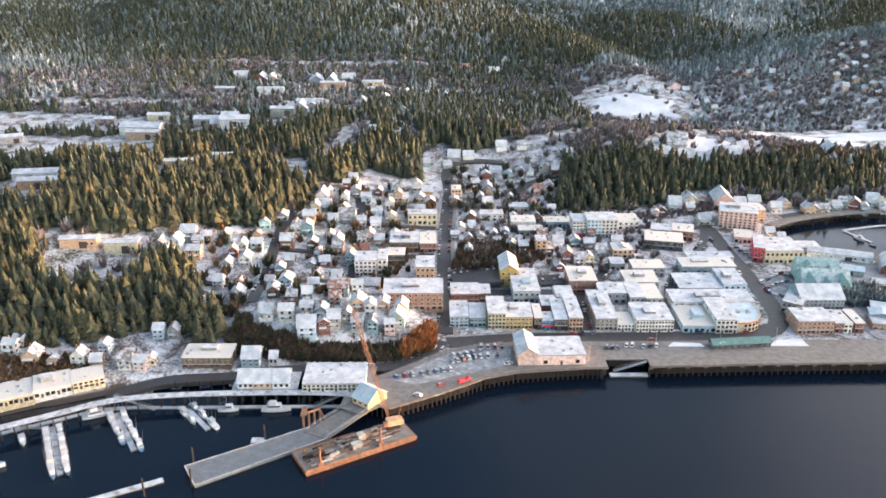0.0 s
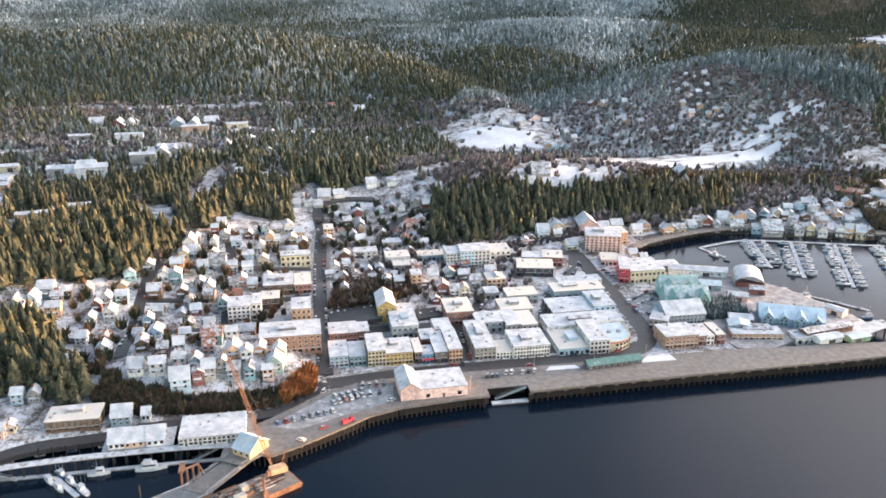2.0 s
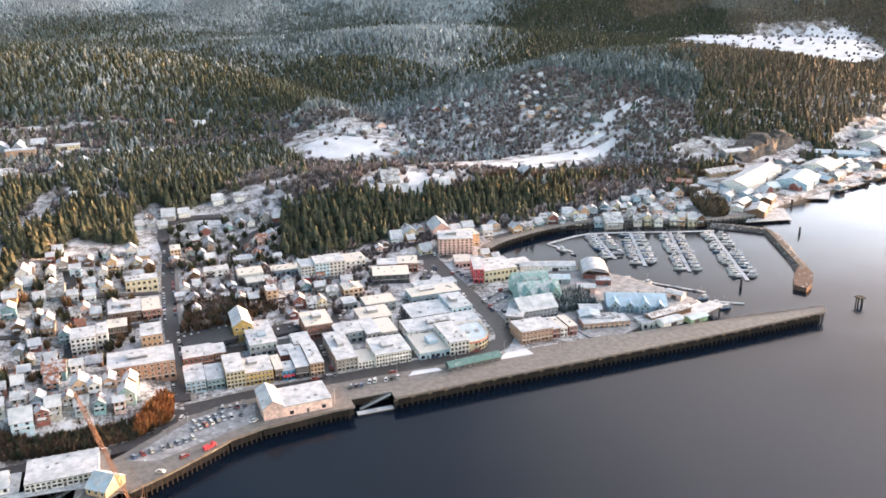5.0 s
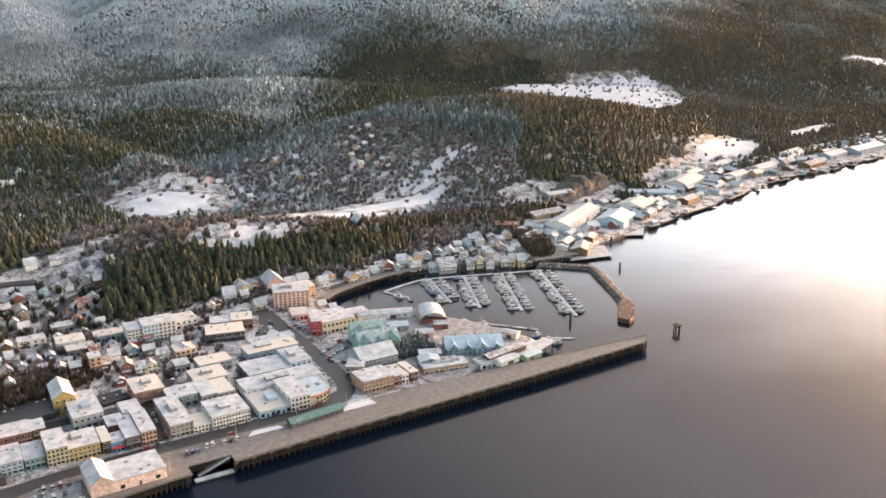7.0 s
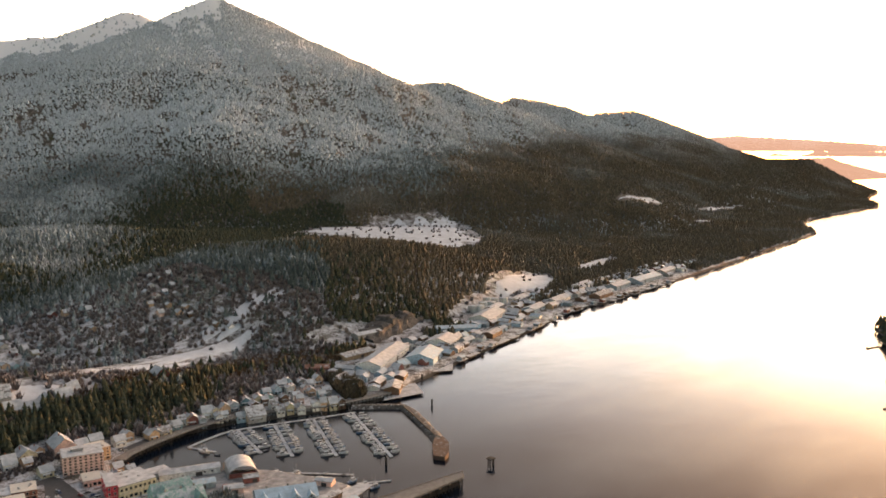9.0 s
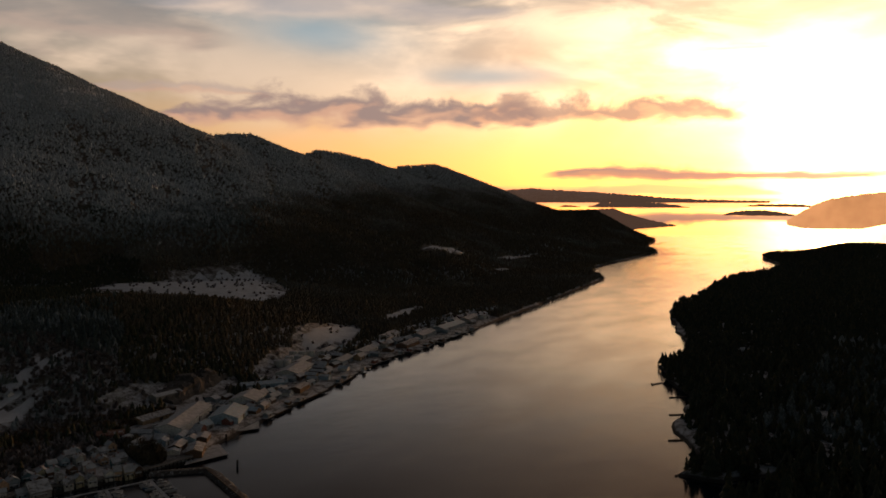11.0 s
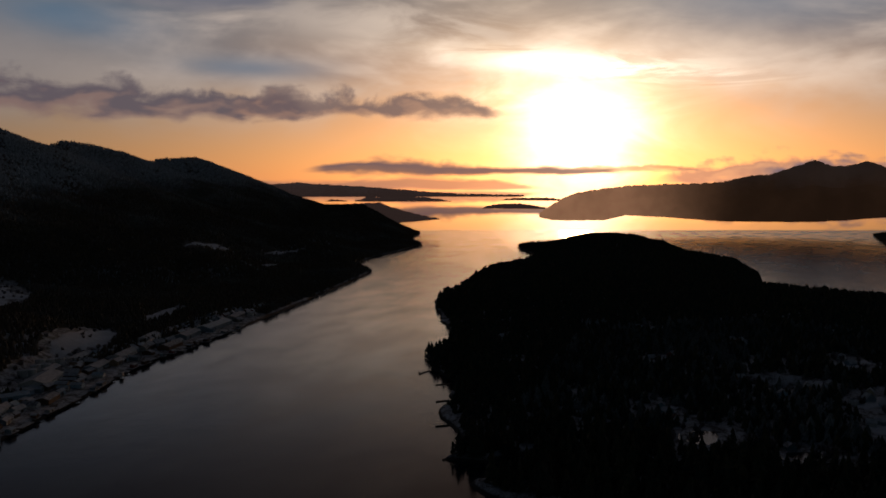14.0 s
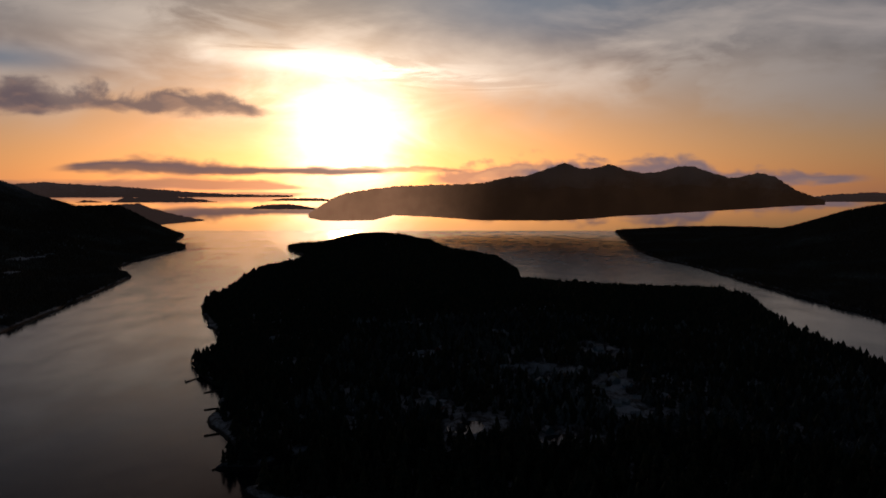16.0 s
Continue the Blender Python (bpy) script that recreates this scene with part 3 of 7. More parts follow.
CLEARINGS = [
    # x, y, half widths, turn
    (230, 935, 74, 66, -14), (225, 715, 45, 28, 10), (370, 790, 130, 30, 12), (500, 850, 90, 26, 18), (1250, 1375, 140, 215, -42), (1140, 1480, 95, 90, -37), (1340, 1400, 85, 165, -45), (770, 1300, 95, 40, 25),
]
CLEARINGS += [
    (500, 980, 48, 115, -20), (640, 740, 45, 28, 30), (672, 748, 62, 18, 20), (830, 765, 75, 38, 20), (862, 795, 66, 30, 25), (600, 765, 50, 22, 0), (1010, 860, 130, 40, 25), (1320, 935, 100, 16, 15), (2090, 1345, 110, 26, 0), (2560, 1350, 140, 22, 0),
    (2160, 1190, 90, 20, 0), (772, 0, 40, 34, 0), (958, -80, 26, 44, 0), (736, -84, 26, 36, 0), (1240, 280, 20, 30, 0), (1420, -66, 24, 30, 0), (840, 40, 30, 16, 20), (905, -150, 40, 22, 0), (1080, -160, 60, 26, 10), (1180, -40, 34, 26, 0), (820, -150, 40, 20, 0), (1300, 80, 26, 30, 0), (1050, 60, 34, 24, 0), (330, 935, 55, 90, 0), (-205, 496, 34, 9, 5), (-160, 500, 30, 12, 10), (-320, 690, 50, 9, 0), (860, 1300, 120, 60, 25), (-235, 700, 30, 12, 0), (-140, 668, 40, 12, 0),
]
CLEARINGS += [
    (-330, 880, 110, 14, 0), (-60, 980, 140, 9, 0), (-190, 1080, 200, 10, 0), (-20, 745, 26, 12, 0), (-75, 720, 14, 50, -20), (8, 668, 14, 60, 0), (60, 690, 60, 9, 15), (115, 745, 55, 10, 25),
]


# halls and schools on the shelf above the town: middle, width, depth, turn
SHELF_HALLS = [(-280, 592, 34, 12, 8), (-272, 572, 26, 10, 8), (-312, 655, 18, 9, 10), (-309, 805, 18, 9, 0), (-264, 772, 36, 18, -4), (-256, 750, 30, 9, -4), (-259, 808, 20, 9, 0), (-207, 781, 22, 13, 3), (-179, 772, 26, 15, 5),
               (-189, 627, 24, 7, 10), (-164, 655, 16, 7, 5), (-138, 789, 22, 9, 0), (-116, 818, 26, 10, 0), (-214, 488, 22, 7, 4), (-189, 489, 20, 7, 2), (-222, 928, 22, 7, 0), (-173, 926, 28, 8, 0), (-110, 962, 28, 8, 0), (-67, 987, 24, 8, 0), (-371, 746, 18, 11, 20)]
CLEARINGS += [(x, y - 12, w * 0.62, 22, 0) for x, y, w, d, turn in SHELF_HALLS]


def inside(x, y, outline):
    return shore_distance(x, y, outline) > 0


def wood_chance(x, y):
    """How likely a conifer is at a place: (chance, chance of bare brush)."""
    r, az = np.hypot(x, y), np.degrees(np.arctan2(x, y))
    patch = fbm(x / 70, y / 70, 21, 4)
    main, isle, far = (shore_distance(x, y, o) for o in (MAINLAND, ISLAND, FARSHORE))
    close = np.zeros(np.shape(x), bool)
    for w in WOODS:
        close |= inside(x, y, w)
    wild = (r > 1000 + 60 * patch) & (main > 60)
    # the valley behind the harbour: bare trees, with few conifers
    valley = ((x - 330) / 260) ** 2 + ((y - 850) / 200) ** 2 < 1.1 + patch
    shelf = ((x + 130) / 420) ** 2 + ((y - 960) / 150) ** 2 < 1.0 + patch
    chance = np.where(close, 0.95, np.where(wild, np.where(r > 1900, 1.01, 0.92), 0.0))
    brush = np.where(close, 0.05, 0.0)
    soft = (valley | shelf) & ~close
    chance = np.where(soft, np.where(valley, np.where(patch > 0.1, 0.3, 0.05), np.where(patch > 0.02, 0.6, 0.16)), chance)
    brush = np.where(soft, 0.8, brush)
    chance = np.where((main > 8) & (r > 700) & (az > 36) & (main > 110) & ~soft & ~wild, 0.85, chance)
    chance = np.where((main > 4) & (x > 1400) & ~soft, 0.92, chance)
    chance = np.where((isle > 3) | (far > -6), np.where((isle > 5) & (x < 1100) & (patch > 0.02), 0.45, 0.9), chance)
    for cx, cy, rx, ry, turn in CLEARINGS:
        c, s = math.cos(radians(turn)), math.sin(radians(turn))
        u, v = ((x - cx) * c + (y - cy) * s) / rx, (-(x - cx) * s + (y - cy) * c) / ry
        hole = u * u + v * v < 1.15 + 0.8 * patch
        chance, brush = np.where(hole, np.where((x < 620) & (x > 295) & (y > 840) & (y < 1100), 0.06, 0.0), chance), np.where(hole, np.where((x < 620) & (x > 295) & (y > 840) & (y < 1100), 0.4, 0.06), brush)
    # open snow above the trees, lower on the cold side of the summit
    peak = (land_height(x, y) > np.where(az < 30.2, 715 - 13 * np.clip(29 - az, -9, 40), 1500) + 130 * patch)
    chance = np.where(peak, chance * 0.04, chance)
    # pale chutes where snow has come down between the trees
    high = land_height(x, y)
    chute = fbm(az / 1.1 + 0.004 * high, high / 620, 81, 4) + 0.5 * patch
    chance = np.where((high > 190) & (chute > 0.13) & (az > 4), chance * 0.42, chance)
    return chance, brush


def spots(r0, r1, step, az0=-34, az1=121, seed=1):
    """Jittered places over a ring of the land, with their heights and chances."""
    rng = np.random.default_rng(seed)
    g = np.arange(-r1, r1, step)
    x, y = np.meshgrid(g, g)
    x, y = x.ravel() + rng.uniform(-0.48, 0.48, x.size) * step, y.ravel() + rng.uniform(-0.48, 0.48, x.size) * step
    r, az = np.hypot(x, y), np.degrees(np.arctan2(x, y))
    ok = (r >= r0) & (r < r1) & (az > az0) & (az < az1)
    x, y = x[ok], y[ok]
    on = np.maximum(np.maximum(shore_distance(x, y, MAINLAND), shore_distance(x, y, ISLAND)), shore_distance(x, y, FARSHORE)) > -15
    x, y = x[on], y[on]
    z = land_height(x, y)
    ok = z > 1.2
    x, y, z = x[ok], y[ok], z[ok]
    chance, brush = wood_chance(x, y)
    return x, y, z, chance, brush, rng


def crown_rows(tiers, sides, rng, ragged=0.22):
    """One unit conifer crown: stacked drooping whorls with ragged rims."""
    verts, faces = [], []
    for n in range(tiers):
        f = n / tiers
        base, top = 0.08 + 0.92 * f * 0.93, min(1.0, 0.08 + 0.92 * (f + 1.55 / tiers))
        wide = 0.19 * (1 - f) ** 0.85 + 0.018
        k = len(verts)
        verts.append((rng.uniform(-0.01, 0.01), rng.uniform(-0.01, 0.01), top))
        turn = rng.uniform(0, 6.3)
        for s in range(sides):
            a = turn + 6.2832 * s / sides
            q = wide * (1 + ragged * rng.uniform(-1.3, 1))
            verts.append((q * math.cos(a), q * math.sin(a), base + rng.uniform(-0.03, 0.05)))
        faces += [(k, k + 1 + s, k + 1 + (s + 1) % sides) for s in range(sides)]
    return np.array(verts), np.array(faces)


def scatter(name, shapes, x, y, z, tall, wide, rng, mat, label, category):
    """Many plants joined into one mesh."""
    pick = rng.integers(0, len(shapes), len(x))
    vs, fs, count = [], [], 0
    for n, (v, f) in enumerate(shapes):
        k = np.where(pick == n)[0]
        if not len(k):
            continue
        a = rng.uniform(0, 6.283, len(k))[:, None]
        h, w = tall[k][:, None], (tall * wide)[k][:, None]
        px = x[k][:, None] + w * (v[:, 0] * np.cos(a) - v[:, 1] * np.sin(a))
        py = y[k][:, None] + w * (v[:, 0] * np.sin(a) + v[:, 1] * np.cos(a))
        pz = z[k][:, None] - 0.4 + h * v[:, 2]
        vs.append(np.stack([px, py, pz], -1).reshape(-1, 3))
        fs.append((f[None] + (np.arange(len(k)) * len(v))[:, None, None] + count).reshape(-1, f.shape[1]))
        count += len(k) * len(v)
    ob = mesh_object(name, np.concatenate(vs), np.concatenate(fs), mat)
    return tagged(ob, label, category, kind="stuff")


def bush_rows(rng, blades=9):
    """One unit bare shrub or leafless tree: a spray of thin upright slips."""
    verts, faces = [], []
    for n in range(blades):
        a, lean, h = rng.uniform(0, 6.3), rng.uniform(0.1, 0.5), rng.uniform(0.55, 1.0)
        tip = np.array([lean * math.cos(a), lean * math.sin(a), h])
        side = np.array([-math.sin(a + rng.uniform(-1, 1)), math.cos(a), 0]) * rng.uniform(0.10, 0.22)
        low = tip * np.array([0.45, 0.45, 0.3])
        k = len(verts)
        verts += [tuple(low * 0.2), tuple(low + side), tuple(tip), tuple(low - side)]
        faces += [(k, k + 1, k + 2), (k, k + 2, k + 3)]
    return np.array(verts), np.array(faces)


CONIFERS = []


def single_conifer(x, y, z, tall, rng):
    """A spruce of its own: tapered trunk with limb stubs, crown of ragged whorls."""
    if len(CONIFERS) < 6:
        v, f = crown_rows(9, 9, rng, 0.4)
        ob = new("conifer")
        tagged(ob, "tall dark green spruce on the bluff", "tree", "spruces on the bluff")
        crown = mesh_object("crown", v * np.array([1.3, 1.3, 1.0]), f, SPRUCE)
        crown.parent = ob
        rows, faces = [], []
        for k, (h, r) in enumerate(((-0.05, 0.016), (0.35, 0.011), (0.9, 0.003))):
            rows += [(r * math.cos(a * 1.0472), r * math.sin(a * 1.0472), h) for a in range(6)]
            if k:
                faces += [(6 * k - 6 + a, 6 * k - 6 + (a + 1) % 6, 6 * k + (a + 1) % 6, 6 * k + a) for a in range(6)]
        for a in range(5):
            k, w = len(rows), a * 1.3
            rows += [(0, 0, 0.2 + 0.1 * a), (0.1 * math.cos(w), 0.1 * math.sin(w), 0.17 + 0.1 * a), (0.1 * math.cos(w), 0.1 * math.sin(w), 0.175 + 0.1 * a), (0, 0, 0.215 + 0.1 * a)]
            faces.append((k, k + 1, k + 2, k + 3))
        trunk = mesh_object("trunk", rows, faces, BARK)
        trunk.parent = ob
        CONIFERS.append(ob)
    else:
        ob = copy_thing(CONIFERS[int(rng.integers(0, 6))], Matrix())
    m = pose(x, y, z - 0.4, rz=float(rng.uniform(0, 360)))
    ob.matrix_basis = m @ Matrix.Diagonal((tall, tall, tall, 1))


BARK = weathered("spruce_bark", (0.09, 0.065, 0.05), 0.9, 0, 0.3, 2.0)
SCRUB = [(-106, 424), (-112, 409), (-100, 396), (-67, 392), (-34, 390), (-18, 392), (-2, 402), (2, 421), (-8, 415), (-20, 404), (-62, 403), (-94, 416), (-124, 444), (-134, 440)]
RUSTY = [(-16, 394), (0, 404), (2, 424), (-6, 420), (-13, 408)]
GARDEN = [(12, 500), (40, 499), (74, 512), (72, 538), (20, 536)]


def plant_scrub():
    rng = np.random.default_rng(19)
    bush = [bush_rows(rng, 26) for _ in range(5)]
    for outline, step, mat, low, high, label in (
        (SCRUB, 2.6, SPRUCE, 2.5, 6.0, "low green shrubs on the bluff"), (SCRUB, 1.8, BRAMBLE, 2.5, 5.5, "bare brown scrub on the rocky bluff"), (RUSTY, 1.5, FLAME, 4.0, 9.0, "rust-orange leafy thicket below the houses"),
        (GARDEN, 2.6, BRAMBLE, 3.0, 6.5, "dark bare thicket above the parking lot"), (GARDEN, 8.5, SPRUCE, 4.0, 8.0, "dark green trees above the parking lot"), ([(-238, 350), (-226, 392), (-172, 398), (-168, 384), (-200, 372)], 2.0, AUTUMN, 2.0, 4.5, "red-brown brambles behind the warehouses"),
        ([(-130, 425), (-60, 445), (-20, 470), (4, 600), (-40, 630), (-130, 560), (-150, 500)], 15.0, AUTUMN, 5.0, 9.0, "rusty bare garden trees between the houses"),) + (
        ([(-130, 430), (-60, 445), (-20, 470), (4, 600), (-40, 640), (-130, 600), (-150, 500)], 19.0, SPRUCE, 5.0, 11.0, "dark green garden spruces between the houses"), ([(14, 600), (110, 600), (130, 640), (100, 690), (14, 690)], 12.0, SPRUCE, 5.0, 11.0, "dark green trees along the upper road"),
        ([(20, 500), (130, 500), (190, 580), (130, 620), (20, 660)], 8.0, BRUSH, 3.5, 7.5, "bare garden trees between the houses"), ([(105, 600), (150, 606), (215, 632), (250, 640), (240, 622), (170, 600)], 3.5, BRUSH, 2.5, 6.0, "bare frosted trees at the foot of the knoll"),
        ([(236, 452), (270, 452), (272, 476), (244, 478)], 3.0, FROSTED, 4.0, 9.0, "frosted pale green garden trees"), ([(456, 592), (474, 586), (492, 614), (500, 655), (480, 652)], 3.4, OLIVE_HAZE, 5.0, 11.0, "olive-brown trees behind the shore houses"),
        ([(245, 690), (330, 690), (470, 716), (520, 700), (600, 720), (560, 740), (470, 770), (330, 735)], 3.4, AUTUMN, 3.0, 7.0, "red-brown bare alders on the low ridge")):
        xs, ys = [p[0] for p in outline], [p[1] for p in outline]
        gx, gy = np.meshgrid(np.arange(min(xs), max(xs), step), np.arange(min(ys), max(ys), step))
        x, y = gx.ravel() + rng.uniform(-0.5, 0.5, gx.size) * step, gy.ravel() + rng.uniform(-0.5, 0.5, gx.size) * step
        k = inside(x, y, outline)
        x, y = x[k], y[k]
        scatter("scrub", bush, x, y, land_height(x, y), rng.uniform(low, high, len(x)), np.full(len(x), 0.95), rng, mat, label, "scrub")


def step_between(v, lo, hi):
    u = np.clip((v - lo) / (hi - lo), 0, 1)
    return u * u * (3 - 2 * u)


def frost_chance(x, y, z):
    """Share of trees that carry rime: the high slopes and the cold valleys, little on the foothills and towards the sea."""
    r, az = np.hypot(x, y), np.degrees(np.arctan2(x, y))
    patch = fbm(x / 260, y / 260, 33, 4)
    # real rime, its inland share raised to lighten the slopes in place of haze
    inland = 1 - step_between(az, 18, 30)
    low, high = 60 - 50 * inland + 190 * step_between(az, 42, 52), 215 - 105 * inland + 220 * step_between(az, 42, 52)
    share = 0.1 + 0.9 * np.clip((z - low) / (high - low) + 1.1 * patch, 0, 1)
    for wide, line, least in ((330, FOOTHILLS[0][1], 0.27), (260, FOOTHILLS[1][1], 0.34)):
        near = np.full(np.shape(x), 1e9)
        for a, b in zip(line, line[1:]):
            dx, dy = b[0] - a[0], b[1] - a[1]
            s = np.clip(((x - a[0]) * dx + (y - a[1]) * dy) / (dx * dx + dy * dy), 0, 1)
            near = np.minimum(near, np.hypot(x - a[0] - s * dx, y - a[1] - s * dy))
        near = near + 160 * patch
        share = np.where(near < wide, np.clip(least + 0.5 * patch - 0.5 * step_between(az, 33, 40), 0.02, 1), share)
    share = np.where(((x - 420) / 260) ** 2 + ((y - 960) / 190) ** 2 < 1, np.maximum(share, 0.55), share)
    share = np.where(r < 960, np.minimum(share, 0.08 + 0.5 * step_between(r, 700, 960)), share)
    # inland on the island some trees keep their snow
    wet = (shore_distance(x, y, ISLAND) > -40) | (shore_distance(x, y, FARSHORE) > -40)
    return np.where(wet, np.where((x < 1350) & (y < 180) & (shore_distance(x, y, ISLAND) > 60), 0.30 + 0.6 * patch, 0.0), share)


def plant_woods():
    rng = np.random.default_rng(4)
    fine = [crown_rows(6, 6, rng, 0.4) for _ in range(5)]
    middle = [crown_rows(2, 5, rng, 0.35) for _ in range(6)]
    rough = [crown_rows(2, 4, rng, 0.3) for _ in range(6)]
    far = [crown_rows(1, 4, rng, 0.3) for _ in range(6)]
    bush = [bush_rows(rng, 14) for _ in range(5)]
    words = {"spruce": "dense dark green spruce wood on the slopes", "olive": "olive-brown mixed wood with warm haze in its colour", "dusted": "dark spruce wood with a light dusting of snow", "frosted": "snow-frosted grey-green spruce wood on the slopes"}
    for name, r0, r1, step, shapes, low, high, wide, seed in (
        ("conifers_near", 330, 760, 4.5, fine, 8, 20, 1.25, 11), ("conifers_mid", 760, 1300, 4.9, middle, 6, 13, 1.6, 12),
        ("conifers_upland", 1300, 2300, 6.5, rough, 7, 13, 1.9, 13), ("conifers_far", 2300, 4900, 7.9, far, 7, 13, 2.2, 14)):
        x, y, z, chance, brush, rng = spots(r0, r1, step, az0=-34 if r0 < 1000 else -29, seed=seed)
        if r0 > 2000:
            # the far side of the mountain crest is bare
            crest = np.array([(math.degrees(math.atan2(p[0], p[1])), math.hypot(p[0], p[1])) for p in RIDGES[0]])
            az = np.degrees(np.arctan2(x, y))
            chance = np.where((az < 42) & (np.hypot(x, y) > np.interp(az, crest[:, 0], crest[:, 1]) + 60), 0.0, chance)
        roll = rng.random(len(x))
        tree = roll < chance
        tall = low + (high - low) * rng.random(len(x)) ** 1.3
        # the old trees of the island stand taller and apart
        isle = shore_distance(x, y, ISLAND) > -10
        tall = np.where(isle, tall * rng.uniform(0.7, 1.6, len(x)), tall)
        tree &= ~isle | (rng.random(len(x)) < 0.8)
        share = frost_chance(x, y, z) + rng.uniform(-0.22, 0.22, len(x))
        cold, dust = share > 0.68, (share > 0.34) & (share <= 0.68)
        if r0 < 400:
            cold, dust = cold & False, dust & False
        if r0 < 400:
            order = [int(n) for n in np.argsort(np.hypot(x, y)) if tree[n]][:60]
            for n in order:
                single_conifer(x[n], y[n], z[n], tall[n], rng)
                tree[n] = False
        # trees towards the sun get the olive that has haze in its colour
        warm = ~cold & ~dust & (x + 0.25 * y + 500 * fbm(x / 150, y / 150, 61, 3) + 160 * (rng.random(len(x)) - 0.5) > 930) & (shore_distance(x, y, ISLAND) < 0) & (np.degrees(np.arctan2(x, y)) + 30 * fbm(x / 200, y / 200, 71, 3) > 36)
        for kind, mat, where in (("spruce", SPRUCE, tree & ~cold & ~dust & ~warm), ("dusted", DUSTED, tree & dust), ("olive", OLIVE_HAZE, tree & warm), ("frosted", FROSTED, tree & cold)):
            k = np.where(where)[0]
            if len(k) > 20:
                scatter(name, shapes, x[k], y[k], z[k], tall[k], wide * rng.uniform(0.8, 1.25, len(k)), rng, mat, words[kind], "woods")
        bare = np.where(~tree & (roll >= chance) & (roll < chance + brush) & (rng.random(len(x)) < 0.8))[0]
        if len(bare) > 20:
            scatter("bare_trees", bush, x[bare], y[bare], z[bare], tall[bare] * 0.45 + 2.5, np.full(len(bare), 1.2), rng, BRUSH, "leafless grey-brown alder scrub dusted with snow", "scrub")


plant_woods()
plant_scrub()

# ---- building blocks ----
SNOW = weathered("roof_snow", (0.64, 0.67, 0.71), 0.9, 0, 0.12, 0.25)
PAINTS = {
    "pale_blue": (0.42, 0.56, 0.66), "teal_grey": (0.22, 0.36, 0.40), "cream": (0.66, 0.58, 0.40), "ochre": (0.56, 0.40, 0.14), "brown": (0.16, 0.095, 0.06),
    "bright_blue": (0.08, 0.32, 0.55), "charcoal": (0.06, 0.06, 0.065), "peach": (0.62, 0.42, 0.28), "dark_red": (0.24, 0.09, 0.075), "blue_grey": (0.30, 0.36, 0.40),
    "white_paint": (0.74, 0.73, 0.70), "brick": (0.32, 0.13, 0.09), "concrete": (0.36, 0.35, 0.33), "orange_brick": (0.44, 0.27, 0.19), "teal": (0.30, 0.46, 0.44),
    "red_paint": (0.50, 0.05, 0.07), "pink": (0.76, 0.55, 0.48), "tan": (0.52, 0.36, 0.22), "slate_blue": (0.28, 0.38, 0.46), "green_paint": (0.20, 0.30, 0.20), "turquoise": (0.42, 0.60, 0.58),
}
WALLS = {k: weathered(k, c, 0.8, 0, 0.34, 0.55, random_tint=0.16) for k, c in PAINTS.items()}
WALLS["metal_blue"] = weathered("blue_metal_roof", (0.33, 0.42, 0.50), 0.45, 0.3, 0.2, 0.4, snow=0.35)
WALLS["metal_green"] = weathered("green_metal_roof", (0.10, 0.20, 0.19), 0.5, 0.2, 0.25, 0.4, snow=0.2)
ROOFS = {
    "snow": weathered("snowy_roof", (0.30, 0.30, 0.30), 0.9, 0, 0.3, 0.5, snow=0.95), "patchy": weathered("patchy_snow_roof", (0.20, 0.19, 0.19), 0.9, 0, 0.3, 0.5, snow=0.62),
    "icy": weathered("icy_roof", (0.42, 0.56, 0.66), 0.6, 0, 0.2, 0.25, snow=0.55), "metal_blue": WALLS["metal_blue"], "metal_green": WALLS["metal_green"],
    "metal_teal": weathered("teal_metal_roof", (0.24, 0.40, 0.38), 0.5, 0.15, 0.25, 0.4, snow=0.5), "metal_pale": weathered("pale_blue_metal_roof", (0.42, 0.56, 0.68), 0.5, 0.15, 0.2, 0.3, snow=0.3),
    "shingle": weathered("grey_shingle_roof", (0.15, 0.14, 0.14), 0.9, 0, 0.3, 0.6, snow=0.72), "rust": weathered("rusty_roof", (0.26, 0.12, 0.08), 0.8, 0, 0.3, 0.6, snow=0.45),
}
TRIM = weathered("pale_trim", (0.62, 0.60, 0.56), 0.7, 0, 0.15, 1.2)
DARK_TRIM = weathered("dark_trim", (0.07, 0.06, 0.055), 0.7, 0, 0.2, 1.2)
METAL = weathered("roof_unit_metal", (0.40, 0.42, 0.44), 0.45, 0.6, 0.2, 1.0, snow=0.5)
TIMBER = weathered("weathered_timber", (0.15, 0.11, 0.08), 0.9, 0, 0.35, 1.0, snow=0.25)
GLASS, glass_tree, glass_node = material("window_glass", 0.08)
glass_node.inputs["Base Color"].default_value = (0.02, 0.025, 0.03, 1)
glass_node.inputs["Specular IOR Level"].default_value = 0.8


def box(bm, x0, y0, z0, x1, y1, z1):
    v = [bm.verts.new(p) for p in ((x0, y0, z0), (x1, y0, z0), (x1, y1, z0), (x0, y1, z0), (x0, y0, z1), (x1, y0, z1), (x1, y1, z1), (x0, y1, z1))]
    for f in ((3, 2, 1, 0), (4, 5, 6, 7), (0, 1, 5, 4), (1, 2, 6, 5), (2, 3, 7, 6), (3, 0, 4, 7)):
        bm.faces.new([v[n] for n in f])
    return v


def prism(bm, rows):
    """A closed solid from rings of the same number of points."""
    rings = [[bm.verts.new(p) for p in row] for row in rows]
    n = len(rings[0])
    for a, b in zip(rings, rings[1:]):
        for k in range(n):
            bm.faces.new((a[k], a[(k + 1) % n], b[(k + 1) % n], b[k]))
    bm.faces.new(rings[0][::-1]), bm.faces.new(rings[-1])


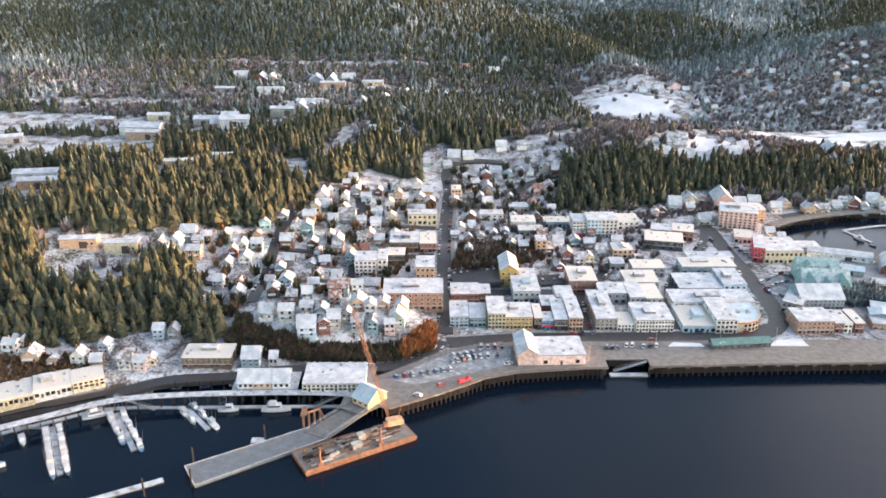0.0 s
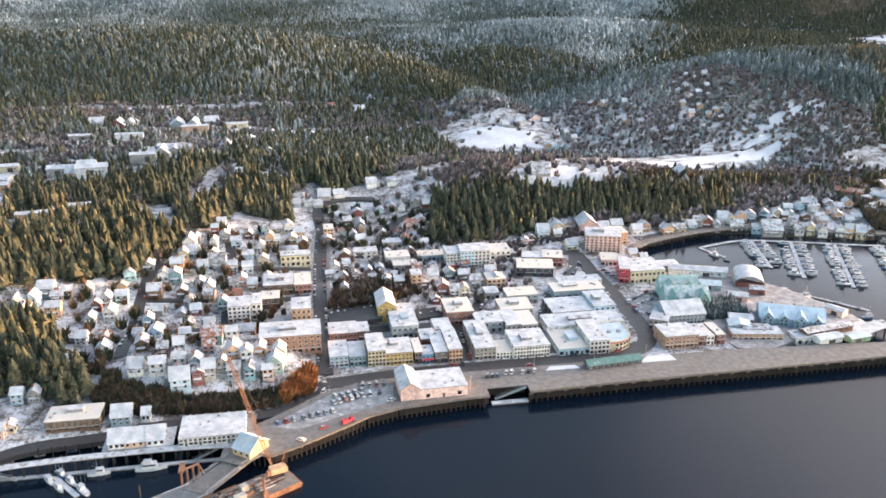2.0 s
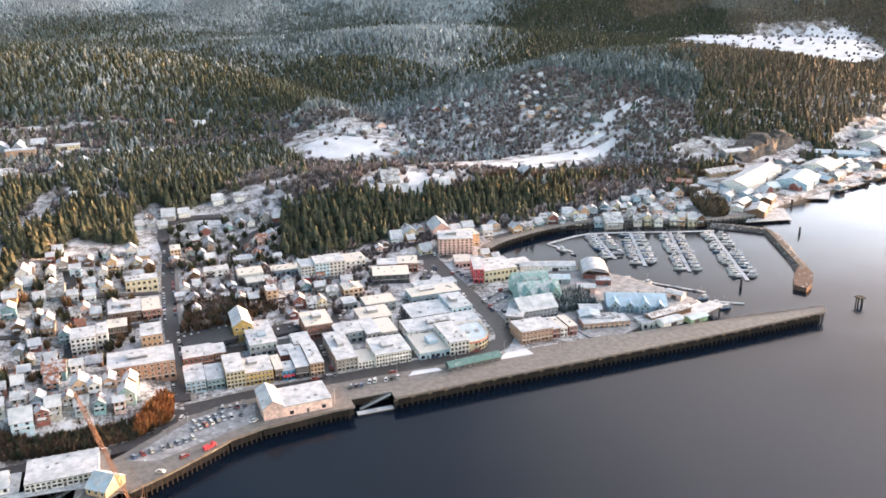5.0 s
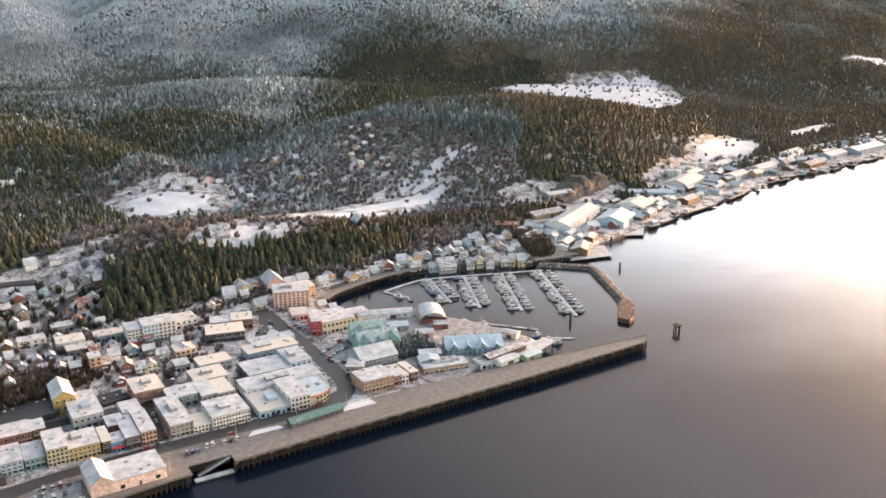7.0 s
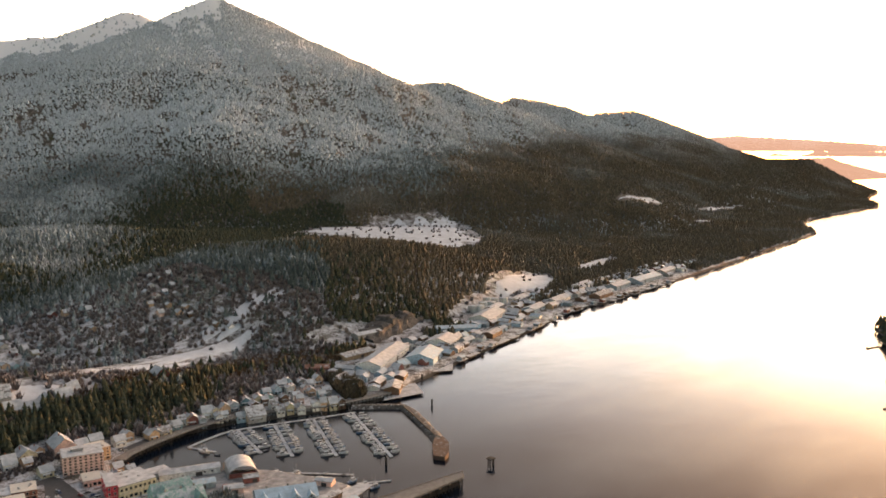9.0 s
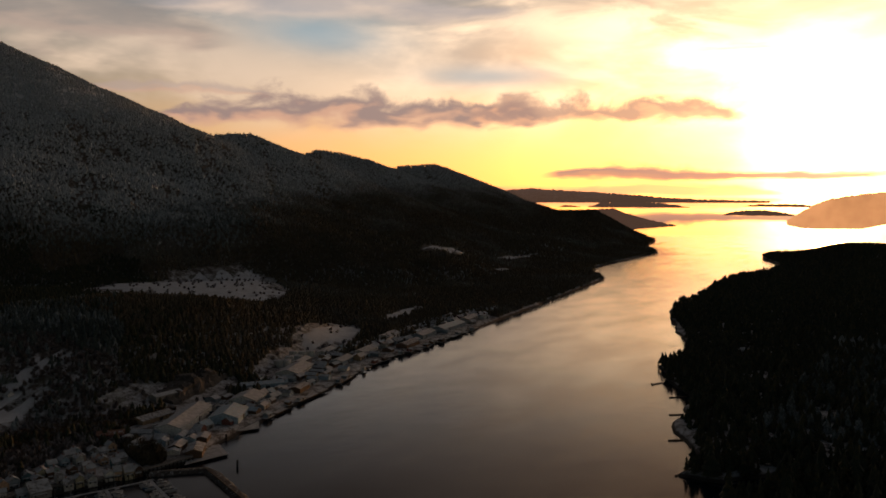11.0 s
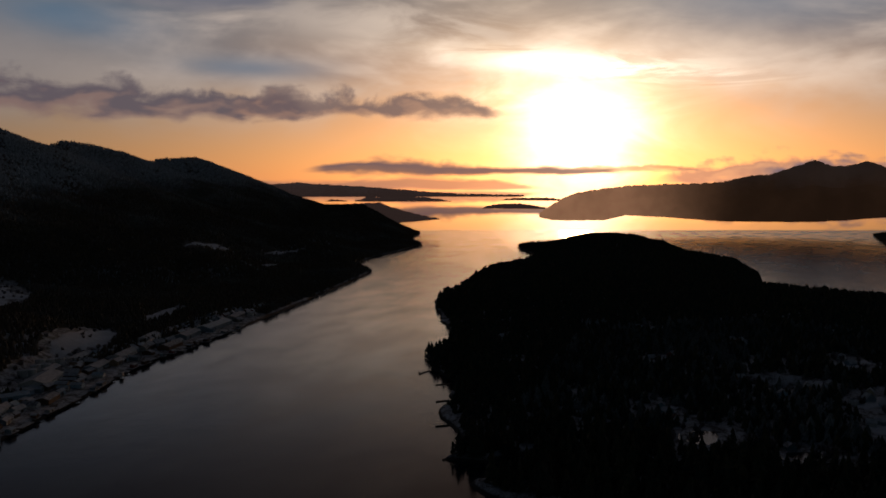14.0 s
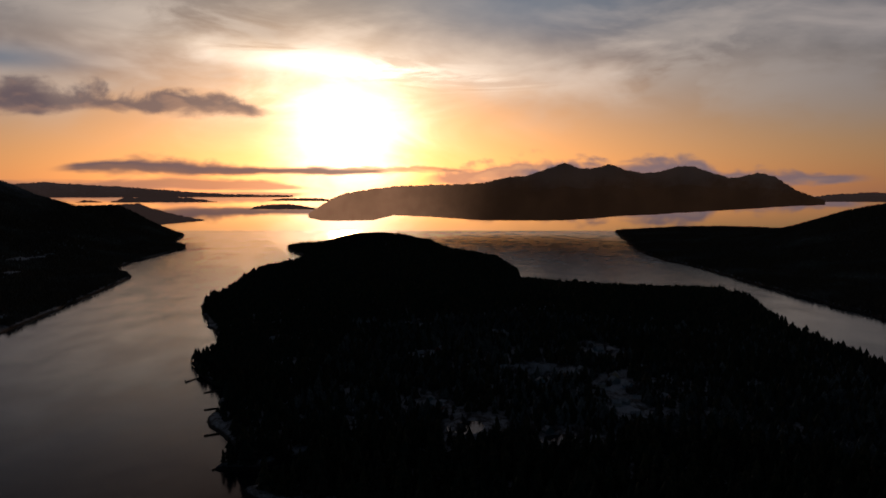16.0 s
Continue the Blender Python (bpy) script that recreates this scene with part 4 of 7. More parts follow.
def tube(bm, a, b, r0, r1=None, sides=8):
    """A round bar from a to b."""
    a, b, r1 = Vector(a), Vector(b), r0 if r1 is None else r1
    axis = (b - a).normalized()
    u = axis.orthogonal().normalized()
    w = axis.cross(u)
    prism(bm, [[p + r * (math.cos(6.28318 * k / sides) * u + math.sin(6.28318 * k / sides) * w) for k in range(sides)] for p, r in ((a, r0), (b, r1))])


def to_mesh(name, bm, *mats):
    me = bpy.data.meshes.new(name)
    bmesh.ops.recalc_face_normals(bm, faces=bm.faces)
    bm.to_mesh(me)
    bm.free()
    for m in mats:
        me.materials.append(m)
    return me


def part(name, bm, mat, parent, label="", m=None):
    """One mesh object under a thing or a part. bm: a bmesh, or a mesh that alike parts share."""
    me = bm if isinstance(bm, bpy.types.Mesh) else to_mesh(name, bm, mat)
    ob = new(name, me)
    ob.parent = parent
    if m is not None:
        ob.matrix_basis = m
    return tagged(ob, label)


def thing(name, m, label, category, group="", kind=""):
    ob = new(name)
    ob.empty_display_size = 0.5
    ob.matrix_basis = m
    return tagged(ob, label, category, group, kind)


def ground_at(x, y):
    return float(land_height(np.array([x]), np.array([y]))[0])


def lowest(x, y, w, d, turn):
    c, s = math.cos(radians(turn)), math.sin(radians(turn))
    px = np.array([x + u * c - v * s for u in (0, w) for v in (0, d)])
    py = np.array([y + u * s + v * c for u in (0, w) for v in (0, d)])
    return land_height(px, py)


WINDOW_MESHES = {}


def window_mesh(w, h, dark=False):
    """A window with a proud frame, a cross bar and a recessed pane, seen from -y."""
    key = (round(w, 1), round(h, 1), dark)
    if key not in WINDOW_MESHES:
        bm = bmesh.new()
        f, rings = 0.13, []
        for o, y in ((0.0, 0.04), (0.0, -0.10), (f, -0.10), (f, -0.02)):
            rings.append([bm.verts.new(p) for p in ((-w / 2 + o, y, o), (w / 2 - o, y, o), (w / 2 - o, y, h - o), (-w / 2 + o, y, h - o))])
        for a, b in zip(rings, rings[1:]):
            for k in range(4):
                bm.faces.new((a[k], a[(k + 1) % 4], b[(k + 1) % 4], b[k]))
        bm.faces.new(rings[-1]).material_index = 1
        WINDOW_MESHES[key] = to_mesh("window", bm, DARK_TRIM if dark else TRIM, GLASS)
    return WINDOW_MESHES[key]


def windows_on(parent, w, d, floors, bays, h, sides, start=0.9, dark=False, shop_front=True):
    """Windows and a door on the front, and on the side walls named."""
    storey = h / floors
    tall, step = min(1.7, storey * 0.52), w / bays
    wide = min(1.5, step * 0.6)
    for n in range(floors):
        for k in range(bays):
            if n == 0 and shop_front:
                if k % 3 == 1:
                    part("door", DOOR_MESH, None, parent, m=pose((k + 0.5) * step, 0, 0.05))
                else:
                    part("window", window_mesh(min(2.2, step * 0.8), min(2.0, storey * 0.6), True), None, parent, m=pose((k + 0.5) * step, 0, 0.7))
            else:
                part("window", window_mesh(wide, tall, dark), None, parent, m=pose((k + 0.5) * step, 0, n * storey + storey * 0.28))
    count = max(2, int(d / 6.5))
    for side in sides:
        for n in range(floors):
            for k in range(count):
                v = (k + 0.5) * d / count
                m = pose(0, v, n * storey + storey * 0.28, rz=-90) if side == "left" else pose(w, v, n * storey + storey * 0.28, rz=90)
                part("window", window_mesh(wide, tall, dark), None, parent, m=m)


door_bm = bmesh.new()
box(door_bm, -0.6, -0.08, 0, 0.6, 0.05, 2.2), box(door_bm, -0.5, -0.12, 0.9, -0.42, -0.08, 1.15)
DOOR_MESH = to_mesh("door", door_bm, DARK_TRIM)


def seen_sides(x):
    return ["left"] if x > 60 else ["right"] if x < -40 else []


def shop(x, y, w, d, h, turn, wall, floors, bays, label, roof="snow", awning="", base=None, name="shop_building", sides=None):
    """A flat-roofed building behind a parapet. x, y: its front left corner."""
    z = float(np.median(lowest(x, y, w, d, turn))) if base is None else base
    ob = thing(name, pose(x, y, z, rz=turn), label, "building")
    rng = random.Random(int(x * 31 + y * 17))
    bm = bmesh.new()
    t = 0.35
    down = -4.5 if base is None else -0.25
    prism(bm, [[(0, 0, down), (w, 0, down), (w, d, down), (0, d, down)], [(0, 0, h + 0.5), (w, 0, h + 0.5), (w, d, h + 0.5), (0, d, h + 0.5)],
               [(t, t, h + 0.5), (w - t, t, h + 0.5), (w - t, d - t, h + 0.5), (t, d - t, h + 0.5)], [(t, t, h - 0.2), (w - t, t, h - 0.2), (w - t, d - t, h - 0.2), (t, d - t, h - 0.2)]])
    part("wall", bm, WALLS[wall], ob)
    bm = bmesh.new()
    nx, ny = max(2, int(w / 3)), max(2, int(d / 3))
    grid = [[bm.verts.new((t + (w - 2 * t) * i / nx, t + (d - 2 * t) * j / ny, h + 0.05 + rng.uniform(-0.04, 0.12))) for j in range(ny + 1)] for i in range(nx + 1)]
    for i in range(nx):
        for j in range(ny):
            bm.faces.new((grid[i][j], grid[i + 1][j], grid[i + 1][j + 1], grid[i][j + 1]))
    kind = rng.choice(["snow", "snow", "icy", "patchy", "snow"]) if roof == "snow" else roof
    part("roof", bm, ROOFS[kind], ob, "flat roof under snow")
    bm = bmesh.new()
    o = 0.22
    prism(bm, [[(-o, -o, h + 0.15), (w + o, -o, h + 0.15), (w + o, d + o, h + 0.15), (-o, d + o, h + 0.15)], [(-o, -o, h + 0.56), (w + o, -o, h + 0.56), (w + o, d + o, h + 0.56), (-o, d + o, h + 0.56)],
               [(t + 0.02, t + 0.02, h + 0.56), (w - t - 0.02, t + 0.02, h + 0.56), (w - t - 0.02, d - t - 0.02, h + 0.56), (t + 0.02, d - t - 0.02, h + 0.56)]])
    part("cornice", bm, ROOFS["snow"] if rng.random() < 0.6 else TRIM, ob)
    if w * d > 260 and rng.random() < 0.6:
        bm = bmesh.new()
        a, b, e = w * rng.uniform(0.15, 0.5), d * rng.uniform(0.3, 0.5), rng.uniform(1.4, 2.6)
        box(bm, a, b, h, a + w * 0.3, b + d * 0.3, h + e), box(bm, a - 0.2, b - 0.2, h + e, a + w * 0.3 + 0.2, b + d * 0.3 + 0.2, h + e + 0.2)
        part("penthouse", bm, ROOFS[kind], ob, "raised roof house under snow")
    for n in range(1 if w * d < 200 else 4):
        u, v, s = rng.uniform(1.5, max(1.6, w - 3)), rng.uniform(2, max(2.1, d - 3)), rng.uniform(0.8, 1.7)
        bm = bmesh.new()
        box(bm, 0, 0, 0, s, s * 0.8, s * 0.75), box(bm, s * 0.15, s * 0.1, s * 0.75, s * 0.8, s * 0.7, s * 0.95)
        part("roof_unit", bm, METAL, ob, m=pose(u, v, h))
    if floors > 1:
        bm = bmesh.new()
        box(bm, -0.06, -0.10, h / floors - 0.12, w + 0.06, 0.02, h / floors + 0.12)
        part("string_course", bm, TRIM, ob)
    if awning:
        bm = bmesh.new()
        prism(bm, [[(0.2, 0, 2.6), (0.2, -1.3, 2.5), (0.2, -1.3, 2.6), (0.2, 0, 3.3)], [(w - 0.2, 0, 2.6), (w - 0.2, -1.3, 2.5), (w - 0.2, -1.3, 2.6), (w - 0.2, 0, 3.3)]])
        part("awning", bm, WALLS[awning], ob, "red canvas awning")
    windows_on(ob, w, d, floors, bays, h, seen_sides(x) if sides is None else sides, dark=wall in ("white_paint", "cream", "pink", "peach"))
    return ob


def gable_parts(ob, w, d, h, wall, roof, along, rise, rng, down=-4.5):
    """Walls with gables and two thick roof slopes; along: the ridge runs away from the front."""
    bm = bmesh.new()
    if along:
        rows = [[(0, v, down), (w, v, down), (w, v, h), (w / 2, v, h + rise), (0, v, h)] for v in (0, d)]
    else:
        rows = [[(u, 0, down), (u, d, down), (u, d, h), (u, d / 2, h + rise), (u, 0, h)] for u in (0, w)]
    prism(bm, rows)
    part("wall", bm, WALLS[wall], ob)
    o, k = 0.5, 0.28
    half = (w if along else d) / 2
    drop = rise / half * o
    bm = bmesh.new()
    for side in (0, 1):
        lo, hi = (-o, half - 0.004) if side == 0 else (2 * half + o, half + 0.004)
        profile = [(lo, h - drop), (hi, h + rise), (hi, h + rise + k), (lo, h - drop + k)]
        if along:
            prism(bm, [[(p, v, q) for p, q in profile] for v in (-o, d + o)])
        else:
            prism(bm, [[(u, p, q) for p, q in profile] for u in (-o, w + o)])
    part("roof", bm, ROOFS[roof], ob)


def gable(x, y, w, d, h, turn, wall, floors, bays, label, roof="snow", along=False, dormers=0, base=None, name="building", steep=0.34, sides=None, front=True):
    z = float(np.median(lowest(x, y, w, d, turn))) if base is None else base
    ob = thing(name, pose(x, y, z, rz=turn), label, "building")
    rng = random.Random(int(x * 13 + y * 29))
    rise = (w if along else d) * steep * (0.75 if (w if along else d) > 15 else 1.0)
    gable_parts(ob, w, d, h, wall, roof, along, rise, rng, -4.5 if base is None else -0.25)
    for n in range(dormers):
        u = (n + 0.5) * w / dormers
        bm = bmesh.new()
        s = min(2.6, w / dormers * 0.36)
        prism(bm, [[(u - s, v, h - 1.0), (u + s, v, h - 1.0), (u + s, v, h + 0.6), (u, v, h + s + 0.6), (u - s, v, h + 0.6)] for v in (-0.5, d * 0.42)])
        dormer = part("dormer", bm, WALLS[wall], ob)
        for e in (-1, 1):
            bm = bmesh.new()
            prism(bm, [[(u + e * (s + 0.3), v, h + 0.3), (u, v, h + s + 0.6), (u, v, h + s + 0.85), (u + e * (s + 0.3), v, h + 0.55)] for v in (-0.9, d * 0.42)])
            part("dormer_roof", bm, ROOFS[roof], dormer)
        part("window", window_mesh(1.2, 1.2, True), None, ob, m=pose(u, -0.5, h - 0.4))
    if front:
        windows_on(ob, w, d, floors, bays, h, seen_sides(x) if sides is None else sides, dark=wall in ("white_paint", "cream"), shop_front=floors > 1 and w > 14)
    return ob


def lodge(x, y, w, d, h, turn, wall, roof, cross, steep, label, base=None, floors=2):
    """A long gabled house whose front breaks into several cross gables. x, y: its front left corner."""
    z = float(np.median(lowest(x, y, w, d, turn))) if base is None else base
    ob = thing("lodge", pose(x, y, z, rz=turn), label, "building")
    rise = d * steep
    gable_parts(ob, w, d, h, wall, roof, False, rise, random.Random(1), -4.5 if base is None else -0.25)
    step = w / cross
    for n in range(cross):
        u, half, up = (n + 0.5) * step, step * (0.3 if n % 2 else 0.4), rise * (0.55 if n % 2 else 0.85)
        out, far = (-1.2 if n % 2 else -2.2), d * 0.5
        bm = bmesh.new()
        prism(bm, [[(u - half, v, -0.2), (u + half, v, -0.2), (u + half, v, h), (u, v, h + up), (u - half, v, h)] for v in (out, far)])
        wing = part("cross_gable", bm, WALLS[wall], ob)
        for e in (-1, 1):
            bm = bmesh.new()
            prism(bm, [[(u + e * (half + 0.4), v, h - 0.35), (u, v, h + up), (u, v, h + up + 0.28), (u + e * (half + 0.4), v, h - 0.07)] for v in (out - 0.6, far)])
            part("roof_slope", bm, ROOFS[roof], wing)
        for k in range(floors):
            for q in (-0.45, 0.45):
                part("window", window_mesh(1.1, 1.2, True), None, wing, m=pose(u + q * half, out, 0.7 + k * h / floors))
        part("window", window_mesh(1.1, 1.1, True), None, wing, m=pose(u, out, h + 0.1))
    for u in (0.2, 0.55, 0.85):
        bm = bmesh.new()
        box(bm, w * u - 0.5, d * 0.6, h + rise * 0.3, w * u + 0.5, d * 0.6 + 0.9, h + rise + 0.7), box(bm, w * u - 0.6, d * 0.6 - 0.1, h + rise + 0.7, w * u + 0.6, d * 0.6 + 1.0, h + rise + 0.9)
        part("chimney", bm, WALLS["concrete"], ob)
    return ob


HOUSE_PAINT = ["white_paint", "white_paint", "cream", "blue_grey", "pale_blue", "concrete", "peach", "tan", "white_paint", "cream", "concrete", "teal_grey", "brown", "blue_grey", "white_paint", "white_paint", "turquoise", "pink", "peach", "dark_red"]


def house(x, y, size, turn, far=False):
    """A wooden dwelling: gabled body, porch, chimney, windows."""
    rng = random.Random(int(x * 7 + y * 3 + size * 11))
    wall = rng.choice(HOUSE_PAINT)
    roof = rng.choice(["snow", "snow", "patchy", "shingle", "snow", "rust" if rng.random() < 0.3 else "snow"])
    along = rng.random() < 0.55
    w, d = size * rng.uniform(0.74, 0.94), size * rng.uniform(0.85, 1.12)
    h = rng.choice([3.8, 4.6, 5.2, 5.8]) if size > 6.5 else 3.6
    if far:
        w, d, h = w * 0.9, d * 0.9, h * 0.62
    words = {"white_paint": "white", "cream": "cream", "blue_grey": "blue-grey", "pale_blue": "pale blue", "concrete": "grey", "peach": "peach", "tan": "tan", "brown": "brown", "dark_red": "dark red",
             "teal_grey": "teal-grey", "green_paint": "dull green", "turquoise": "turquoise", "pink": "pink"}[wall]
    roofs = {"snow": "snow-covered", "patchy": "half-snowed", "shingle": "grey snow-dusted", "rust": "rusty snow-dusted"}[roof]
    c, s = math.cos(radians(turn)), math.sin(radians(turn))
    px, py = x - w / 2 * c + d / 2 * s, y - w / 2 * s - d / 2 * c
    z = float(np.median(lowest(px, py, w, d, turn)))
    ob = thing("house", pose(px, py, z, rz=turn), f"{words} wooden house with a {roofs} gable roof", "house", "houses of the town")
    rise = (w if along else d) * rng.uniform(0.28, 0.46)
    gable_parts(ob, w, d, h, wall, roof, along, rise, rng)
    if not far:
        bm = bmesh.new()
        prism(bm, [[(w * 0.1, 0, 2.7), (w * 0.1, -1.7, 2.4), (w * 0.1, -1.7, 2.6), (w * 0.1, 0, 3.1)], [(w * 0.75, 0, 2.7), (w * 0.75, -1.7, 2.4), (w * 0.75, -1.7, 2.6), (w * 0.75, 0, 3.1)]])
        part("porch_roof", bm, ROOFS[roof], ob)
        bm = bmesh.new()
        u, v = w * rng.uniform(0.3, 0.45), d * rng.uniform(0.55, 0.7)
        box(bm, u - 0.3, v - 0.3, h, u + 0.3, v + 0.3, h + rise + 0.9), box(bm, u - 0.38, v - 0.38, h + rise + 0.9, u + 0.38, v + 0.38, h + rise + 1.05)
        part("chimney", bm, WALLS["brick"], ob)
        windows_on(ob, w, d, 2 if h > 4 and y < 520 else 1, 2, h if y < 520 else 2.6, seen_sides(x) if y < 520 else [], dark=rng.random() < 0.4, shop_front=False)
    return ob


# ---- downtown ----
def round_store(x, y, w, d, h):
    """A store whose street corner is a wide curve, with a red band under the eaves."""
    z = float(np.median(lowest(x, y, w, d, 0)))
    ob = thing("shop_building", pose(x, y, z), "cream store with a rounded red-edged end", "building")
    r = w * 0.8

    def ring(o, up):
        arc = [(w - r + (r + o) * math.sin(k * math.pi / 20), r - (r + o) * math.cos(k * math.pi / 20), up) for k in range(11)]
        return [(-o, -o, up), *arc, (w + o, d + o, up), (-o, d + o, up)]

    for name, mat, rows in (("wall", WALLS["cream"], [ring(0, -4.5), ring(0, h + 0.5), ring(-0.4, h + 0.5), ring(-0.4, h - 0.2)]), ("roof", ROOFS["icy"], [ring(-0.42, h - 0.1), ring(-0.42, h + 0.05)]),
                            ("band", WALLS["red_paint"], [ring(0.12, h - 0.6), ring(0.12, h - 0.1)])):
        bm = bmesh.new()
        prism(bm, rows)
        part(name, bm, mat, ob)
    for k in range(8):
        a = (k + 0.5) * math.pi / 16
        for n in (0, 1):
            part("window", window_mesh(1.5, 1.6, True), None, ob, m=pose(w - r + r * math.sin(a), r - r * math.cos(a), 0.8 + 2.6 * n, rz=math.degrees(a)))
    for u in (3.0, 9.0):
        bm = bmesh.new()
        box(bm, u, 12, h, u + 2, 14, h + 1.3), box(bm, u + 0.3, 12.3, h + 1.3, u + 1.7, 13.7, h + 1.6)
        part("roof_unit", bm, METAL, ob)


# the blocks along the front street
shop(10, 428, 10.2, 20.2, 6.3, 0, "pale_blue", 3, 4, "pale blue three-storey shop with a snowy flat roof")
shop(21, 429, 9.2, 19.0, 5.5, 0, "teal_grey", 2, 4, "teal-grey two-storey shop with a patchy snowy roof")
shop(31, 427, 9.8, 22.4, 9.2, 0, "cream", 4, 5, "cream four-storey commercial building with white roof")
shop(41, 427, 14.9, 19.0, 7.1, 0, "ochre", 3, 7, "ochre yellow three-storey building with a cornice")
shop(57, 427, 4.4, 17.9, 6.7, 0, "brown", 2, 2, "narrow brown two-storey shop")
shop(61, 426, 6.6, 11.2, 5.5, 0, "bright_blue", 2, 3, "bright blue small shop with a red awning", awning="red_paint")
shop(68, 425, 7.3, 26.9, 6.7, 0, "charcoal", 2, 4, "dark-fronted two-storey shop with snow on its roof")
shop(76, 425, 7.6, 28.0, 7.6, 0, "peach", 3, 4, "peach plaster three-storey corner building")
# behind them
shop(11, 456, 16.4, 15.7, 6.7, 0, "dark_red", 2, 6, "dark red two-storey building with snowy roof")
shop(28, 459, 6.4, 13.4, 5.9, 0, "brown", 2, 2, "small brown back building with snow")
shop(48, 459, 15.8, 22.4, 7.6, 0, "blue_grey", 2, 5, "blue-grey hall with a ribbed metal roof", roof="metal_blue")
gable(42, 482, 10.9, 22.4, 8.4, 0, "ochre", 2, 3, "ochre yellow hall with a steep grey gable roof", along=True)
shop(54, 483, 9.5, 11.2, 5.9, 0, "ochre", 2, 3, "ochre annex with a snowy roof")
shop(63, 444, 8.8, 13.4, 5.9, 0, "dark_red", 1, 3, "dark red one-storey shop with snowy roof")
shop(73, 455, 10.3, 15.7, 5.9, 0, "white_paint", 1, 3, "white low building with a snowy roof")
shop(83, 472, 16.7, 21.3, 8.4, 0, "brick", 3, 7, "red brick three-storey building with white roof units")
# second block
shop(91, 425, 12.0, 37.0, 7.1, 0, "concrete", 3, 5, "grey concrete three-storey building with flat snowy roof")
shop(103, 424, 9.5, 14.6, 4.4, 0, "white_paint", 2, 5, "small white two-storey shop")
shop(113, 423, 20.8, 22.4, 7.1, 0, "white_paint", 3, 12, "long white three-storey building with rows of windows")
shop(116, 453, 8.6, 22.4, 6.3, 0, "concrete", 2, 3, "grey building with a raised snowy roof")
shop(125, 452, 9.6, 20.2, 6.3, 0, "concrete", 2, 3, "grey block with a square snowy roof")
shop(99, 458, 16.1, 15.7, 6.7, 0, "blue_grey", 2, 4, "blue-grey low building with snowy roof")
# third block
shop(140, 448, 47.8, 17.9, 5.5, 0, "white_paint", 2, 14, "long white store with a wide snowy roof")
shop(139, 422, 18.2, 29.1, 4.2, 0, "pale_blue", 1, 6, "low pale blue store with an icy flat roof", roof="icy")
shop(157, 421, 11.6, 29.1, 8.0, 0, "white_paint", 3, 5, "white three-storey building with square windows")
round_store(169, 422, 16.5, 28.0, 6.0)
shop(149, 468, 26.3, 22.4, 5.0, 0, "charcoal", 2, 6, "dark open-fronted building under a white roof")
shop(176, 469, 14.1, 24.6, 6.7, 0, "pale_blue", 2, 4, "pale building with a snowy stepped roof")
shop(159, 499, 34.4, 14.6, 5.5, 0, "blue_grey", 1, 8, "long low blue-grey building with snow")
shop(167, 515, 30.2, 10.1, 5.0, 0, "white_paint", 1, 7, "long low white building with snow")
shop(145, 543, 25.5, 17.9, 6.3, -13, "charcoal", 2, 5, "dark building with an angled snowy roof")
shop(154, 564, 14.0, 13.4, 5.9, -17, "brown", 2, 4, "brown building with a snowy flat roof")
shop(168, 560, 14.6, 15.7, 6.7, -16, "brick", 2, 4, "brick building with a snowy roof")
shop(118, 475, 20.4, 17.9, 5.9, 0, "concrete", 2, 6, "grey row of stores with patchy snow")
shop(127, 496, 20.2, 13.4, 5.9, 0, "blue_grey", 2, 5, "blue-grey row of stores with snow")
shop(120, 525, 12.9, 12.3, 5.9, 0, "peach", 2, 4, "peach two-storey store with snowy roof")
shop(115, 506, 9.0, 11.2, 4.2, 0, "concrete", 1, 3, "low grey shed with snowy roof")
# between the street and the wharf, by the harbour
shop(202, 420, 20.1, 17.0, 7.6, 0, "orange_brick", 3, 8, "orange brick three-storey building with lit windows")
shop(223, 421, 5.3, 16.8, 5.9, 0, "dark_red", 2, 2, "dark red shop with a gabled front")
shop(228, 421, 4.7, 16.8, 5.5, 0, "white_paint", 2, 2, "white shop between two red ones")
shop(234, 421, 5.3, 16.8, 5.9, 0, "dark_red", 2, 2, "dark red shop with a gabled front")
shop(203, 447, 10.9, 20.2, 6.7, -32, "concrete", 2, 4, "grey corner building with snowy roof")
gable(215, 449, 25.5, 21.3, 6.7, 0, "blue_grey", 3, 10, "long blue-grey hotel with a hipped snowy roof")
shop(246, 425, 30.0, 11.0, 3.8, -11, "orange_brick", 2, 9, "long low brick store along the wharf")
lodge(225, 472, 28, 17, 6.2, -8, "teal", "metal_teal", 3, 0.42, "teal hall with several steep snowy cross gables")
lodge(229, 490, 25, 14, 6.8, -8, "teal", "metal_teal", 2, 0.5, "teal hall with two steep snowy gables")
shop(212, 521, 6.8, 24.6, 10.1, -16, "red_paint", 3, 2, "bright red end bay of a white store")
shop(219, 518, 24.7, 24.6, 8.8, 0, "cream", 2, 8, "white and cream store with arched brick front")
shop(247, 533, 15.4, 12.3, 5.0, 0, "metal_blue", 1, 4, "low blue-roofed harbour building", roof="metal_blue")
shop(209, 585, 26.4, 20.2, 12.6, -16, "pink", 6, 8, "six-storey pink hotel with rows of windows")
shop(234, 596, 13.0, 15.7, 9.2, 0, "tan", 4, 3, "tan block behind the pink hotel")
shop(211, 555, 11.3, 15.7, 4.2, -15, "pink", 1, 4, "low pink wing with snowy roof")
lodge(273, 443, 38, 20, 4.6, -24, "slate_blue", "metal_pale", 4, 0.24, "blue-roofed waterfront lodge with many gables", base=5.6)
